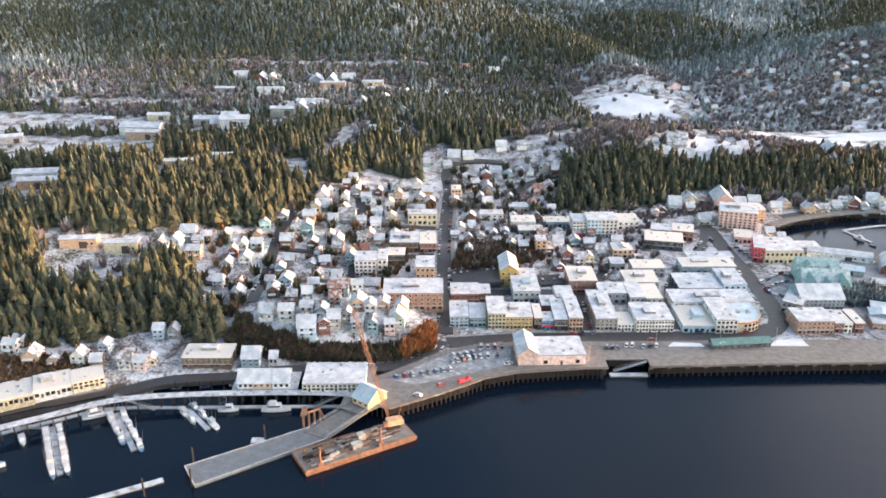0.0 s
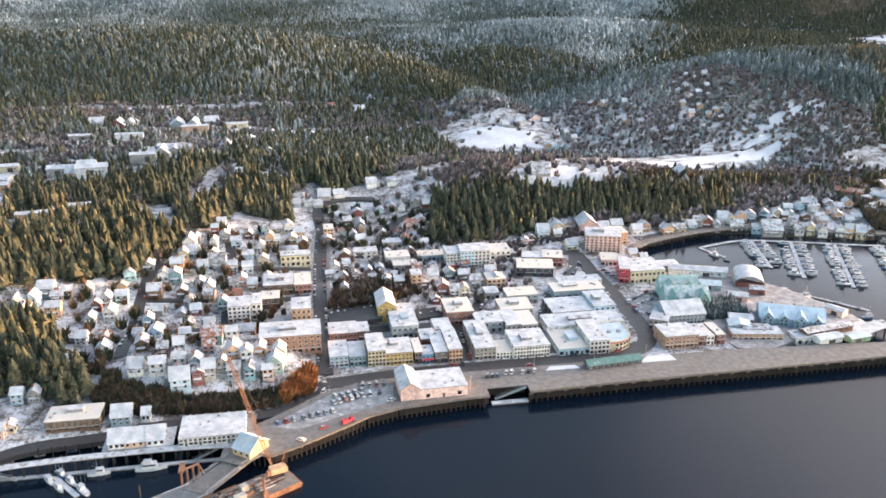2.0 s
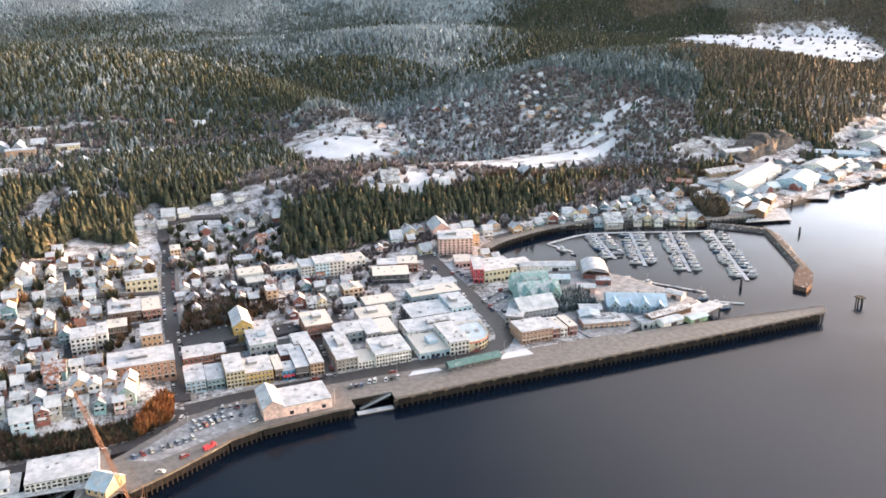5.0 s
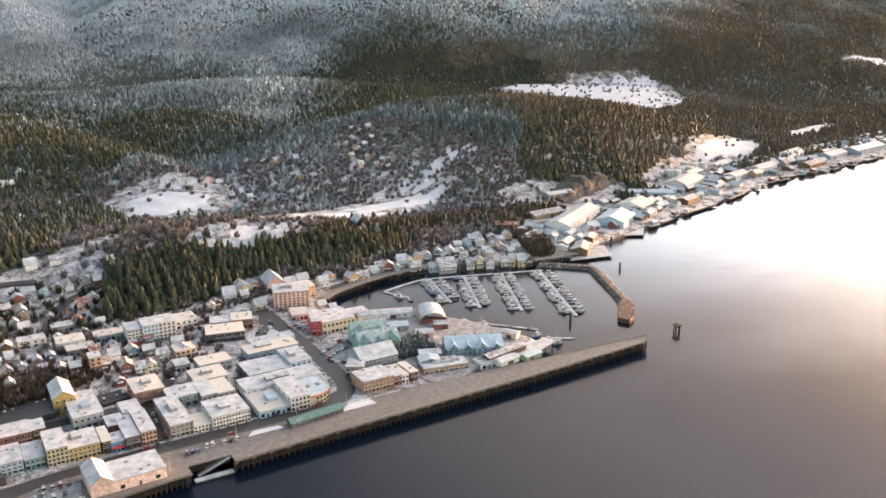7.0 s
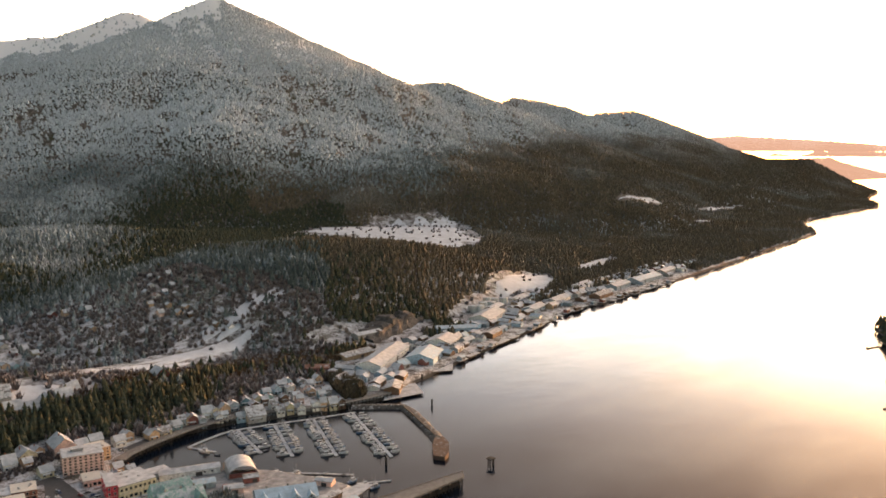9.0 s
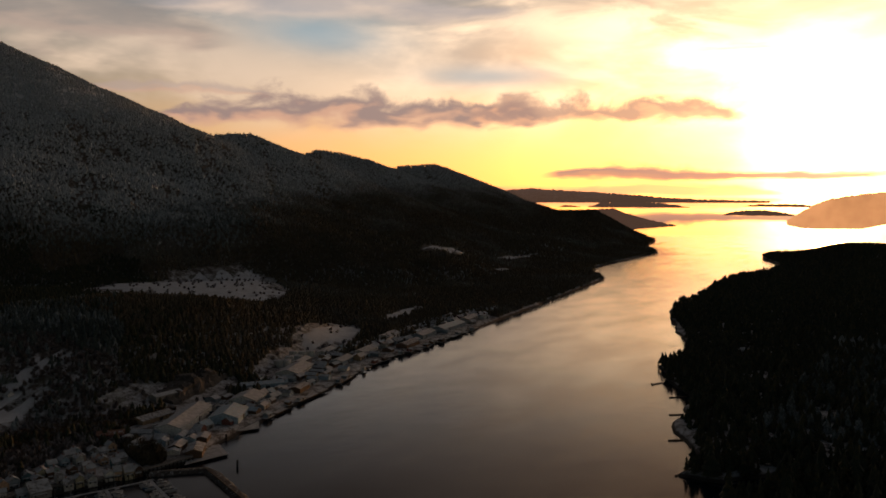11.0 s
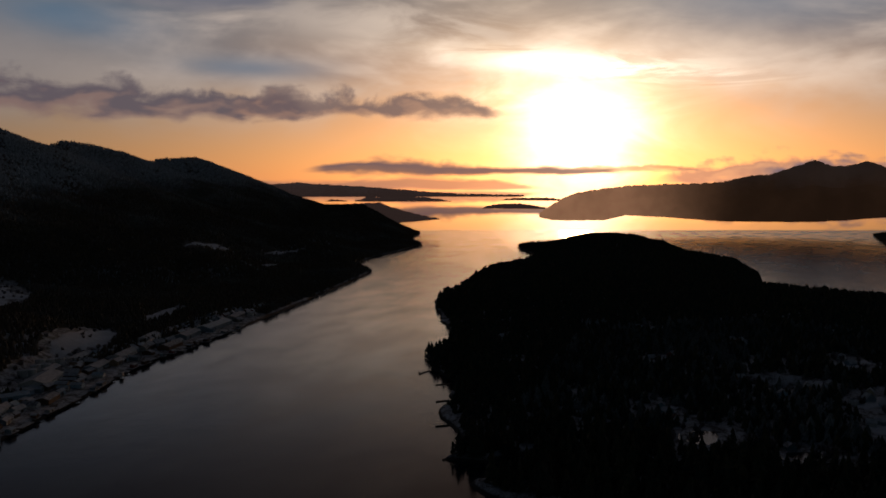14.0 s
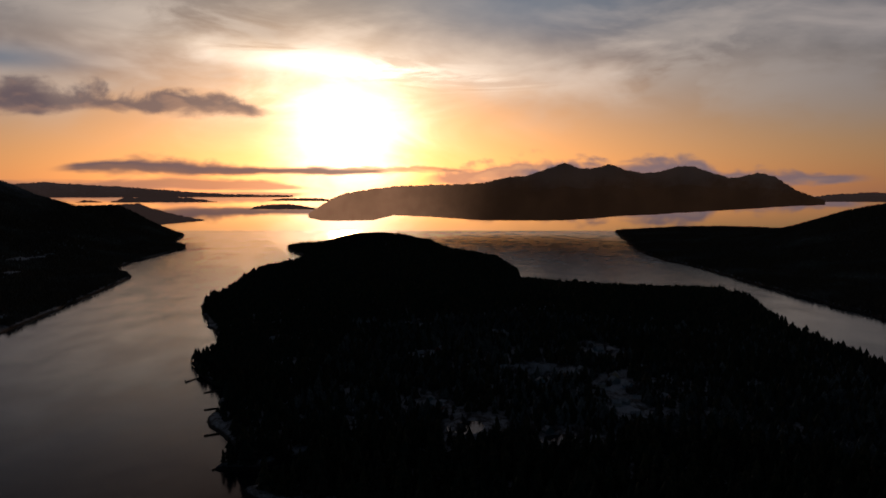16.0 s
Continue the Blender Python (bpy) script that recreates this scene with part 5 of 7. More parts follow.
shop(282, 415, 24.3, 11.2, 3.4, 0, "white_paint", 1, 6, "long white shed on the wharf")
# the middle of town
shop(99, 564, 9.7, 15.7, 10.9, 0, "white_paint", 5, 4, "white five-storey apartment wing")
shop(109, 563, 10.1, 15.7, 12.6, 0, "pale_blue", 5, 4, "pale blue five-storey apartment wing")
shop(119, 563, 11.3, 16.8, 12.6, 0, "white_paint", 5, 4, "white end of an apartment building")
shop(99, 561, 8.8, 6.7, 3.4, 0, "red_paint", 1, 3, "low red entrance building")
shop(134, 578, 15.6, 16.8, 5.9, 0, "white_paint", 2, 4, "white building with snowy roof")
shop(-28, 442, 34.2, 20.2, 10.4, 0, "orange_brick", 4, 10, "tan brick four-storey federal style building with a white cornice")
shop(-10, 482, 11.5, 17.9, 10.9, 0, "tan", 3, 4, "rear wing of the tan brick building")
shop(-48, 490, 13.3, 15.7, 10.1, 0, "white_paint", 4, 5, "white four-storey building with a snowy roof")
shop(-34, 493, 5.7, 16.8, 10.1, 0, "white_paint", 3, 2, "white narrow three-storey building")
shop(-29, 507, 11.6, 12.3, 6.7, 0, "charcoal", 2, 4, "dark grey two-storey building")
shop(-28, 526, 19.1, 20.2, 6.7, 0, "brown", 2, 6, "long brown building with a wide snowy roof")
shop(-8, 525, 10.7, 20.2, 6.7, 0, "brick", 2, 4, "red brick building with a snowy roof")
shop(-17, 571, 20.4, 10.1, 7.6, 0, "cream", 2, 6, "cream two-storey hall with a white roof")
shop(15, 621, 7.2, 11.2, 7.6, 0, "peach", 3, 3, "blue and peach apartment house")
shop(58, 607, 14.0, 10.1, 4.2, 0, "concrete", 1, 4, "low building with a two-level snowy roof")
shop(57, 576, 17.3, 13.4, 5.0, 0, "white_paint", 1, 4, "white low building with two snowy roofs")
shop(81, 580, 19.5, 11.2, 4.2, 0, "blue_grey", 1, 6, "long low building with a snowy roof")
shop(68, 520, 6.9, 10.1, 10.1, 0, "peach", 4, 2, "tall narrow peach and white house")
shop(61, 563, 17.2, 10.1, 4.2, 0, "concrete", 1, 4, "low concrete building with a barrel roof")
shop(35, 586, 16.8, 10.1, 5.0, 0, "white_paint", 2, 4, "white building on the hillside")
# the waterfront road
shop(-128, 386, 25.0, 14.6, 5.4, 0, "brown", 3, 9, "dark brown three-storey terrace with roof vents")
gable(-98, 387, 9.2, 12.3, 4.4, 0, "pale_blue", 2, 3, "pale blue house with a grey roof")
gable(-84, 389, 4.0, 7.8, 3.4, 0, "white_paint", 1, 2, "small white wooden house by the road")
shop(-206, 352, 15.4, 16.8, 3.6, 25, "cream", 1, 7, "long cream warehouse with a snowy roof")
shop(-192, 359, 16.9, 15.7, 4.0, 23, "white_paint", 1, 7, "long white warehouse with a snowy roof")
shop(-176, 366, 14.7, 13.4, 4.0, 24, "cream", 2, 6, "long cream building by the road")
shop(-219, 346, 13.2, 16.8, 3.6, 25, "white_paint", 1, 7, "white warehouse with a snowy roof")
shop(-63, 361, 30.2, 20.0, 4.0, 0, "white_paint", 2, 14, "long white harbour shed with a pale metal roof", roof="icy", base=6.3)
gable(-95, 364, 7.4, 13.0, 2.9, 3, "white_paint", 1, 3, "white shed on piles over the water", base=6.3)
gable(-88, 364, 9.0, 13.0, 2.9, 3, "peach", 1, 3, "pinkish shed on piles over the water", base=6.3)
gable(-78, 364, 8.2, 13.0, 2.9, 3, "white_paint", 1, 3, "pale shed standing on piles over the water", base=6.3)
gable(-38, 351, 10.2, 13.0, 3.6, -39, "tan", 1, 3, "tan dock building with a pale blue roof", roof="icy", base=6.3)
shop(54, 385.3, 24.8, 20.0, 5.2, 2, "pink", 1, 3, "large dock warehouse with a white snowy roof", base=6.3)
gable(44, 385, 9.9, 21.0, 6.6, 2, "pink", 1, 2, "taller gabled end of the dock warehouse", along=True, base=6.3, front=False)
gable(149, 401, 32.2, 6.0, 2.6, 5, "charcoal", 1, 9, "long open shelter with a green roof", roof="metal_green", base=6.3)
# works and warehouses along the south shore

# ---- dwellings ----
for x, y, size in [(-219, 398, 8), (-206, 392, 9), (-181, 390, 8), (-172, 402, 7), (-171, 387, 7), (-157, 388, 8), (-149, 388, 8), (-145, 391, 6), (-148, 417, 7), (-140, 417, 7), (-157, 395, 6), (-217, 404, 7), (-194, 388, 6), (-116, 495, 8.5), (-114, 468, 8.5), (-126, 489, 8.5), (-94, 490, 8.5), (-97, 472, 6.5), (-90, 444, 8.5), (-78, 436, 7), (-70, 438, 7), (-70, 483, 8), (-68, 503, 8), (-57, 472, 8), (-68, 451, 7), (-53, 447, 12), (-43, 451, 7), (-35, 467, 9), (-54, 435, 7), (-41, 431, 10)]:
    house(x, y, size, (x * 7 + y * 3) % 11 - 5, far=False)
for x, y, size in [(-27, 434, 8), (-17, 432, 9), (-19, 422, 10), (-90, 423, 10), (-79, 421, 9), (-68, 423, 8), (-67, 412, 12), (-53, 416, 9), (-40, 416, 8), (-46, 419, 7), (-60, 423, 7), (-34, 426, 7), (-58, 413, 7), (-32, 416, 7), (-23, 415, 7), (-155, 514, 10), (-147, 495, 9), (-160, 502, 9), (-168, 497, 10), (-148, 509, 8), (-133, 519, 8), (-143, 513, 7), (-120, 508, 8), (-125, 503, 7), (-112, 513, 8), (-181, 534, 7), (-127, 469, 8), (-162, 492, 8), (-102, 555, 8), (-79, 592, 10)]:
    house(x, y, size, (x * 7 + y * 3) % 11 - 5, far=False)
for x, y, size in [(-75, 580, 8), (-84, 557, 9), (-84, 543, 9), (-94, 522, 10), (-68, 560, 8), (-59, 567, 12), (-48, 598, 8), (-56, 607, 7), (-40, 615, 7), (-25, 610, 7), (-20, 610, 6), (-39, 577, 8), (-29, 575, 8), (-39, 562, 9), (-62, 530, 8), (-61, 520, 9), (-52, 510, 7), (-9, 613, 8), (-3, 621, 8), (-28, 625, 8), (-1, 603, 8), (-82, 575, 8), (-91, 543, 8), (-31, 595, 7), (-47, 539, 7), (-44, 523, 7), (-42, 544, 7), (-35, 537, 7), (-68, 538, 7), (-78, 524, 7)]:
    house(x, y, size, (x * 7 + y * 3) % 11 - 5, far=False)
for x, y, size in [(-49, 563, 7), (-63, 595, 7)]:
    house(x, y, size, (x * 7 + y * 3) % 11 - 5, far=False)
for x, y, size in [(34, 650, 8), (44, 647, 9), (37, 624, 7), (84, 647, 10), (94, 658, 9), (29, 627, 7), (85, 541, 8), (88, 517, 8), (95, 514, 8), (98, 548, 9), (107, 543, 8), (113, 532, 8), (112, 564, 7), (127, 532, 9), (127, 549, 8), (102, 516, 7), (81, 503, 6), (77, 526, 7), (25, 550, 6.5), (33, 553, 6.5), (43, 561, 6.5), (51, 565, 6.5), (20, 564, 7), (28, 572, 6.5), (24, 521, 6), (53, 533, 7), (60, 527, 8), (44, 540, 6), (173, 611, 8), (167, 604, 7)]:
    house(x, y, size, (x * 7 + y * 3) % 11 - 5, far=False)
for x, y, size in [(186, 622, 12), (200, 632, 14), (209, 634, 10), (225, 630, 20), (237, 625, 10), (250, 631, 11), (263, 619, 9), (272, 625, 9), (288, 617, 10), (299, 620, 11), (312, 626, 10), (325, 629, 9), (346, 638, 10), (350, 632, 9), (201, 595, 10), (196, 616, 8), (244, 558, 7), (239, 567, 8), (232, 553, 7)]:
    house(x, y, size, (x * 7 + y * 3) % 11 - 5, far=False)
for x, y, size in [(-185, 781, 20), (-196, 777, 16), (-136, 803, 16), (-123, 802, 18), (-113, 808, 14), (-103, 810, 16), (-47, 871, 22), (-68, 833, 18), (-104, 714, 12), (-86, 666, 9), (-90, 738, 9), (-50, 746, 12), (-46, 679, 10), (-17, 823, 10), (-27, 806, 14), (-219, 998, 24), (-195, 991, 20), (-184, 998, 20), (-132, 993, 24), (-114, 989, 22), (-96, 1006, 20), (19, 704, 14), (31, 707, 12), (78, 725, 11), (60, 725, 11), (81, 682, 9), (93, 688, 10), (102, 684, 9), (73, 682, 8), (63, 680, 8)]:
    house(x, y, size, (x * 7 + y * 3) % 11 - 5, far=True)
for x, y, size in [(44, 674, 8), (117, 706, 8), (5, 690, 9), (13, 687, 9), (-4, 686, 8), (-22, 691, 8), (-73, 681, 7), (-131, 635, 10), (-124, 638, 9), (86, 648, 10), (64, 615, 10), (44, 644, 8), (33, 649, 8), (75, 930, 12), (-27, 952, 12), (-6, 947, 14), (15, 947, 14), (43, 1076, 14), (77, 1068, 16), (94, 1099, 12), (287, 954, 10), (290, 931, 9), (303, 939, 9), (308, 922, 8), (269, 892, 9), (276, 884, 9), (287, 889, 9), (304, 899, 9), (318, 933, 8), (258, 972, 14)]:
    house(x, y, size, (x * 7 + y * 3) % 11 - 5, far=True)
for x, y, size in [(281, 993, 14), (237, 959, 12), (292, 983, 10), (117, 968, 12), (194, 700, 16), (209, 715, 20), (213, 696, 18), (225, 693, 16), (240, 699, 14), (255, 704, 16), (265, 711, 14), (217, 727, 12), (363, 1022, 10), (375, 1013, 10), (395, 998, 9), (398, 977, 9), (395, 943, 9), (373, 930, 9), (380, 967, 8), (464, 993, 9), (465, 968, 9), (478, 973, 9), (495, 987, 9), (479, 1009, 9), (497, 1022, 9), (514, 1034, 9), (485, 957, 9), (463, 933, 9), (446, 920, 9), (463, 909, 9)]:
    house(x, y, size, (x * 7 + y * 3) % 11 - 5, far=True)
for x, y, size in [(476, 916, 9), (470, 895, 8), (497, 1050, 8), (449, 951, 8), (483, 907, 8), (481, 856, 8), (491, 843, 8), (350, 728, 20), (327, 713, 16)]:
    house(x, y, size, (x * 7 + y * 3) % 11 - 5, far=True)
for x, y, size in [(294, 620, 9), (306, 626, 8), (319, 629, 8), (328, 627, 8), (345, 635, 11), (349, 623, 8), (361, 634, 9), (370, 635, 9), (385, 640, 10), (386, 628, 9), (395, 635, 9), (366, 617, 8), (377, 614, 18), (397, 615, 8), (397, 605, 8), (415, 626, 8), (432, 642, 9), (435, 659, 10), (423, 649, 9), (442, 661, 9), (426, 623, 8), (413, 598, 9), (444, 635, 8), (445, 627, 8), (427, 595, 8), (433, 593, 8), (455, 656, 10), (458, 647, 9), (469, 650, 9), (405, 602, 8)]:
    house(x, y, size, (x * 7 + y * 3) % 13 - 24, far=False)
for x, y, size in [(456, 619, 9), (447, 614, 7), (438, 647, 7), (411, 648, 8), (397, 629, 7), (422, 612, 7), (405, 633, 7), (442, 591, 10), (448, 588, 8), (354, 622, 7), (334, 623, 7)]:
    house(x, y, size, (x * 7 + y * 3) % 13 - 24, far=False)


def infill(outline, step, seed, low, high):
    """More dwellings in the gaps of a quarter."""
    rr = random.Random(seed)
    spots_taken = [(o.matrix_basis.translation.x, o.matrix_basis.translation.y) for o in scene.objects if o.parent is None and o.name.split(".")[0] in ("house", "shop_building", "building", "warehouse")]
    xs, ys = [p[0] for p in outline], [p[1] for p in outline]
    y = min(ys)
    while y < max(ys):
        x = min(xs)
        while x < max(xs):
            px, py = x + rr.uniform(-3, 3), y + rr.uniform(-3, 3)
            if inside(np.array([px]), np.array([py]), outline)[0] and all(abs(px - a - 4) > 9 or abs(py - b - 4) > 10 for a, b in spots_taken) and all(abs(px - a) > 8 for a in (7, -101, -50)):
                house(px, py, rr.uniform(low, high), rr.uniform(-8, 8), far=rr.random() < 0.5)
                spots_taken.append((px - 4, py - 4))
            x += step
        y += step


infill([(-128, 440), (-64, 436), (-60, 470), (-12, 560), (0, 640), (-60, 640), (-110, 570), (-140, 500)], 13, 3, 6, 8.5)
infill([(14, 540), (100, 545), (140, 600), (60, 640), (14, 660)], 15, 4, 6, 8)

# ---- streets ----
ASPHALT = weathered("wet_asphalt", (0.05, 0.05, 0.055), 0.55, 0, 0.3, 0.4, snow=0.12)
PAVING = weathered("snowy_pavement", (0.26, 0.25, 0.24), 0.85, 0, 0.25, 0.8, snow=0.4)
DECKING = weathered("wharf_decking", (0.185, 0.178, 0.172), 0.8, 0, 0.3, 0.3, snow=0.22)
LOT = weathered("frosted_parking_lot", (0.30, 0.31, 0.33), 0.85, 0, 0.4, 0.22, snow=0.34)
PILE = weathered("creosoted_pile", (0.032, 0.025, 0.021), 0.9, 0, 0.4, 1.0)
RUST = weathered("rusty_steel", (0.29, 0.155, 0.095), 0.8, 0.1, 0.35, 0.7)
OLD_RUST = weathered("dark_rust", (0.13, 0.080, 0.060), 0.9, 0.1, 0.4, 0.4, snow=0.4)
STEEL = weathered("galvanised_steel", (0.40, 0.42, 0.44), 0.5, 0.6, 0.2, 0.8, snow=0.4)
ROCK = weathered("breakwater_rock", (0.10, 0.09, 0.085), 0.95, 0, 0.45, 0.25, snow=0.35)
HULL = [weathered("white_hull", (0.60, 0.61, 0.62), 0.4, 0, 0.2, 0.8, snow=0.7), weathered("blue_hull", (0.08, 0.16, 0.28), 0.4, 0, 0.2, 0.8, snow=0.5), weathered("dark_hull", (0.06, 0.06, 0.07), 0.5, 0, 0.2, 0.8, snow=0.5)]
SLATE = weathered("slate_concrete", (0.15, 0.17, 0.19), 0.7, 0, 0.25, 0.3, snow=0.1)
FLOAT = weathered("float_timber", (0.24, 0.235, 0.23), 0.9, 0, 0.25, 0.6, snow=0.78)


def smooth_line(points, step=4.0):
    """Points along a polyline with softened corners."""
    pts = [Vector((p[0], p[1], 0)) for p in points]
    for _ in range(2):
        cut = [pts[0]]
        for a, b in zip(pts, pts[1:]):
            cut += [a * 0.75 + b * 0.25, a * 0.25 + b * 0.75]
        pts = cut + [pts[-1]]
    out = [pts[0]]
    for a, b in zip(pts, pts[1:]):
        n = max(1, int((b - a).length / step))
        out += [a + (b - a) * (k + 1) / n for k in range(n)]
    return out


def ribbon(name, points, width, mat, label, category, lift=0.2, level=None, kind="structure", thick=0.35):
    """A road, path or deck strip with thickness that follows the land, or lies level."""
    line = smooth_line(points)
    rows = []
    for k, p in enumerate(line):
        ahead = (line[min(k + 1, len(line) - 1)] - line[max(k - 1, 0)]).normalized()
        side = Vector((-ahead.y, ahead.x, 0)) * width / 2
        ends = []
        for q in (p + side, p - side):
            ends.append(Vector((q.x, q.y, level if level is not None else 0)))
        if level is None:
            h = max(float(v) for v in land_height(np.array([e.x for e in ends] + [p.x]), np.array([e.y for e in ends] + [p.y]))) + lift
            for e in ends:
                e.z = h
        rows.append(ends)
    bm = bmesh.new()
    down = Vector((0, 0, -thick if level is not None else -2.5))
    rings = [[bm.verts.new(v) for v in (a, b, b + down, a + down)] for a, b in rows]
    for r, s in zip(rings, rings[1:]):
        for k in range(4):
            bm.faces.new((r[k], r[(k + 1) % 4], s[(k + 1) % 4], s[k]))
    bm.faces.new(rings[0]), bm.faces.new(rings[-1][::-1])
    return tagged(new(name, to_mesh(name, bm, mat)), label, category, kind=kind)


STREETS = [
    ([(8, 411), (45, 417), (90, 417), (140, 418), (175, 418), (194, 426), (201, 445), (201, 490), (200, 545), (201, 588)], 11), ([(7, 420), (7, 460), (8, 528), (10, 583), (14, 636), (11, 675), (18, 695), (36, 703), (60, 700)], 9),
    ([(-101, 437), (-102, 480), (-102, 516), (-101, 548), (-92, 590)], 7), ([(-49, 470), (-50, 544), (-51, 590), (-56, 620)], 7), ([(86, 422), (86, 455), (88, 470), (104, 490), (118, 515), (132, 548)], 8),
]
STREETS += [
    ([(135, 424), (141, 455), (149, 488), (170, 522), (191, 554), (199, 582)], 8), ([(57, 570), (60, 600), (62, 638), (76, 665), (110, 682), (150, 690)], 7),
    ([(-310, 265), (-235, 312), (-198, 337), (-178, 352), (-166, 362), (-152, 371), (-132, 377), (-106, 380), (-68, 386), (-36, 385), (-14, 388), (0, 398), (7, 412)], 8),
    ([(8, 470), (40, 474), (80, 474)], 8), ([(140, 586), (170, 582), (199, 584)], 7), ([(-140, 470), (-101, 470), (-52, 474)], 5), ([(-100, 515), (-52, 520), (6, 520)], 5), ([(-100, 560), (-52, 565), (8, 568)], 5),
]
STREETS += [
    ([(260, 605), (300, 620), (340, 627), (380, 634), (422, 650), (486, 672), (560, 690), (640, 668), (720, 680), (800, 712), (900, 745), (1050, 762), (1200, 772)], 8),
]
for pts, wide in STREETS:
    ribbon("road", pts, wide, ASPHALT, "dark wet asphalt street with slush at its edges", "road")
for pts, wide, mat, words in (([(12, 488), (43, 491)], 24, ASPHALT, "dark parking lot above the shops"), ([(206, 478), (224, 492)], 26, LOT, "frosted parking lot by the hotel"), ([(66, 488), (82, 491)], 14, ASPHALT, "dark parking lot between the shops"), ([(206, 545), (210, 522)], 12, LOT, "frosted parking strip")):
    ribbon("parking_lot", pts, wide, mat, words, "parking lot", 0.12)
for pts, wide in STREETS[:2]:
    for off in (-1, 1):
        side = [(p[0] + (off * (wide / 2 + 1.2) if pts is STREETS[1][0] else 0), p[1] + (off * (wide / 2 + 1.2) if pts is STREETS[0][0] else 0)) for p in (pts[:5] if pts is STREETS[0][0] else pts[:5])]
        ribbon("pavement", side, 2.2, PAVING, "snow-dusted concrete pavement", "pavement", 0.36)


def sheet(name, outline, level, mat, thick):
    bm = bmesh.new()
    top = [bm.verts.new((x, y, level)) for x, y in outline]
    low = [bm.verts.new((x, y, level - thick)) for x, y in outline]
    bm.faces.new(top), bm.faces.new(low[::-1])
    for k in range(len(top)):
        bm.faces.new((top[k], low[k], low[(k + 1) % len(top)], top[(k + 1) % len(top)]))
    return to_mesh(name, bm, mat)


# ---- the wharf ----
DECK_Z = 6.3
EDGE = [(-31, 350), (-20, 346), (-4, 354), (18, 367), (27, 373), (43, 378), (79, 382), (90, 382)]
EDGE_B = [(112, 383), (170, 385), (236, 386), (300, 387), (361, 389), (402, 391)]


def along(points, step):
    """Places at even steps on a polyline."""
    out, left = [], 0.0
    for a, b in zip(points, points[1:]):
        a, b = Vector((*a, 0)), Vector((*b, 0))
        n, d = (b - a).normalized(), (b - a).length
        s = left
        while s < d:
            out.append((a + n * s, n))
            s += step
        left = s - d
    return out


def pile_mesh(height, r=0.32):
    bm = bmesh.new()
    tube(bm, (0, 0, 0), (0, 0, height), r * 1.1, r, 8)
    return to_mesh("pile", bm, PILE)


def make_wharf():
    ob = thing("wharf", pose(0, 0, 0), "long timber and concrete cruise ship wharf on dark piles", "wharf")
    outline = EDGE + [(90, 391), (112, 391)] + EDGE_B + [(408, 399), (330, 405), (300, 408), (264, 409), (250, 411), (180, 411.5), (120, 410.5), (60, 410.5), (34, 410), (18, 406), (6, 402), (-8, 390), (-24, 378), (-40, 368)]
    part("deck", sheet("deck", outline, DECK_Z, DECKING, 0.7), None, ob, "brown-grey wharf deck with light snow")
    part("parking_lot", sheet("parking_lot", [(-22, 372), (-8, 367), (14, 376), (40, 386), (42, 403), (30, 405), (12, 400), (-4, 388)], DECK_Z + 0.03, LOT, 0.05), None, ob, "frosted grey parking area")
    part("snow_patch", sheet("snow_patch", [(181, 404.5), (202, 404), (201, 412), (186, 411)], DECK_Z + 0.04, FIELD_SNOW, 0.05), None, ob, "cleared snow heap on the deck")
    part("snow_patch", sheet("snow_patch", [(126, 404.5), (146, 404), (144, 408), (130, 409)], DECK_Z + 0.04, FIELD_SNOW, 0.05), None, ob, "cleared snow heap on the deck")
    short = pile_mesh(9.0)
    for p, n in along(EDGE, 2.6) + along(EDGE_B, 3.2):
        part("pile", short, None, ob, m=pose(p.x - n.y * -0.5, p.y + 0.5, -3.2))
    bm = bmesh.new()
    box(bm, -0.9, -0.35, 0, 0.9, 0.25, 2.9), box(bm, -0.7, -0.5, 0.2, -0.35, -0.35, 2.8), box(bm, 0.35, -0.5, 0.2, 0.7, -0.35, 2.8)
    box(bm, -1.05, -0.55, 2.9, 1.05, 0.3, 3.6)
    for f in bm.faces:
        f.material_index = 1 if f.calc_center_median().z > 2.89 else 0
    fender = to_mesh("fender", bm, PILE, TIMBER)
    for p, n in along(EDGE_B, 9.5):
        part("fender", fender, None, ob, m=pose(p.x, p.y - 0.2, 2.2, rz=math.degrees(math.atan2(n.y, n.x))))
    for pts in (EDGE, EDGE_B, [(402, 391), (408, 399), (330, 405)]):
        bm = bmesh.new()
        for a, b in zip(pts, pts[1:]):
            a, b = Vector((*a, DECK_Z + 0.35)), Vector((*b, DECK_Z + 0.35))
            tube(bm, a, b, 0.2, 0.2, 4)
        part("bull_rail", bm, TIMBER, ob)
    short = pile_mesh(9.0, 0.4)
    for p, n in along([(408, 399), (330, 405), (264, 409)], 6):
        part("pile", short, None, ob, m=pose(p.x, p.y - 0.6, -3.2))
    # dark backing that stands in for the shade under the deck
    bm = bmesh.new()
    for a, b in zip(EDGE[1:] + [(90, 391), (112, 391)] + EDGE_B, EDGE[2:] + [(90, 391), (112, 391)] + EDGE_B[:-1] + [EDGE_B[-1]]):
        if a != b:
            n = Vector((b[0] - a[0], b[1] - a[1], 0)).normalized()
            s = Vector((-n.y, n.x, 0)) * 3.4
            p, q = Vector((*a, -3)) + s, Vector((*b, -3)) + s
            prism(bm, [[p, q, q + s * 0.1, p + s * 0.1], [v + Vector((0, 0, 8.5)) for v in (p, q, q + s * 0.1, p + s * 0.1)]])
    part("bulkhead", bm, PILE, ob, "dark backing standing in for the shade under the deck")


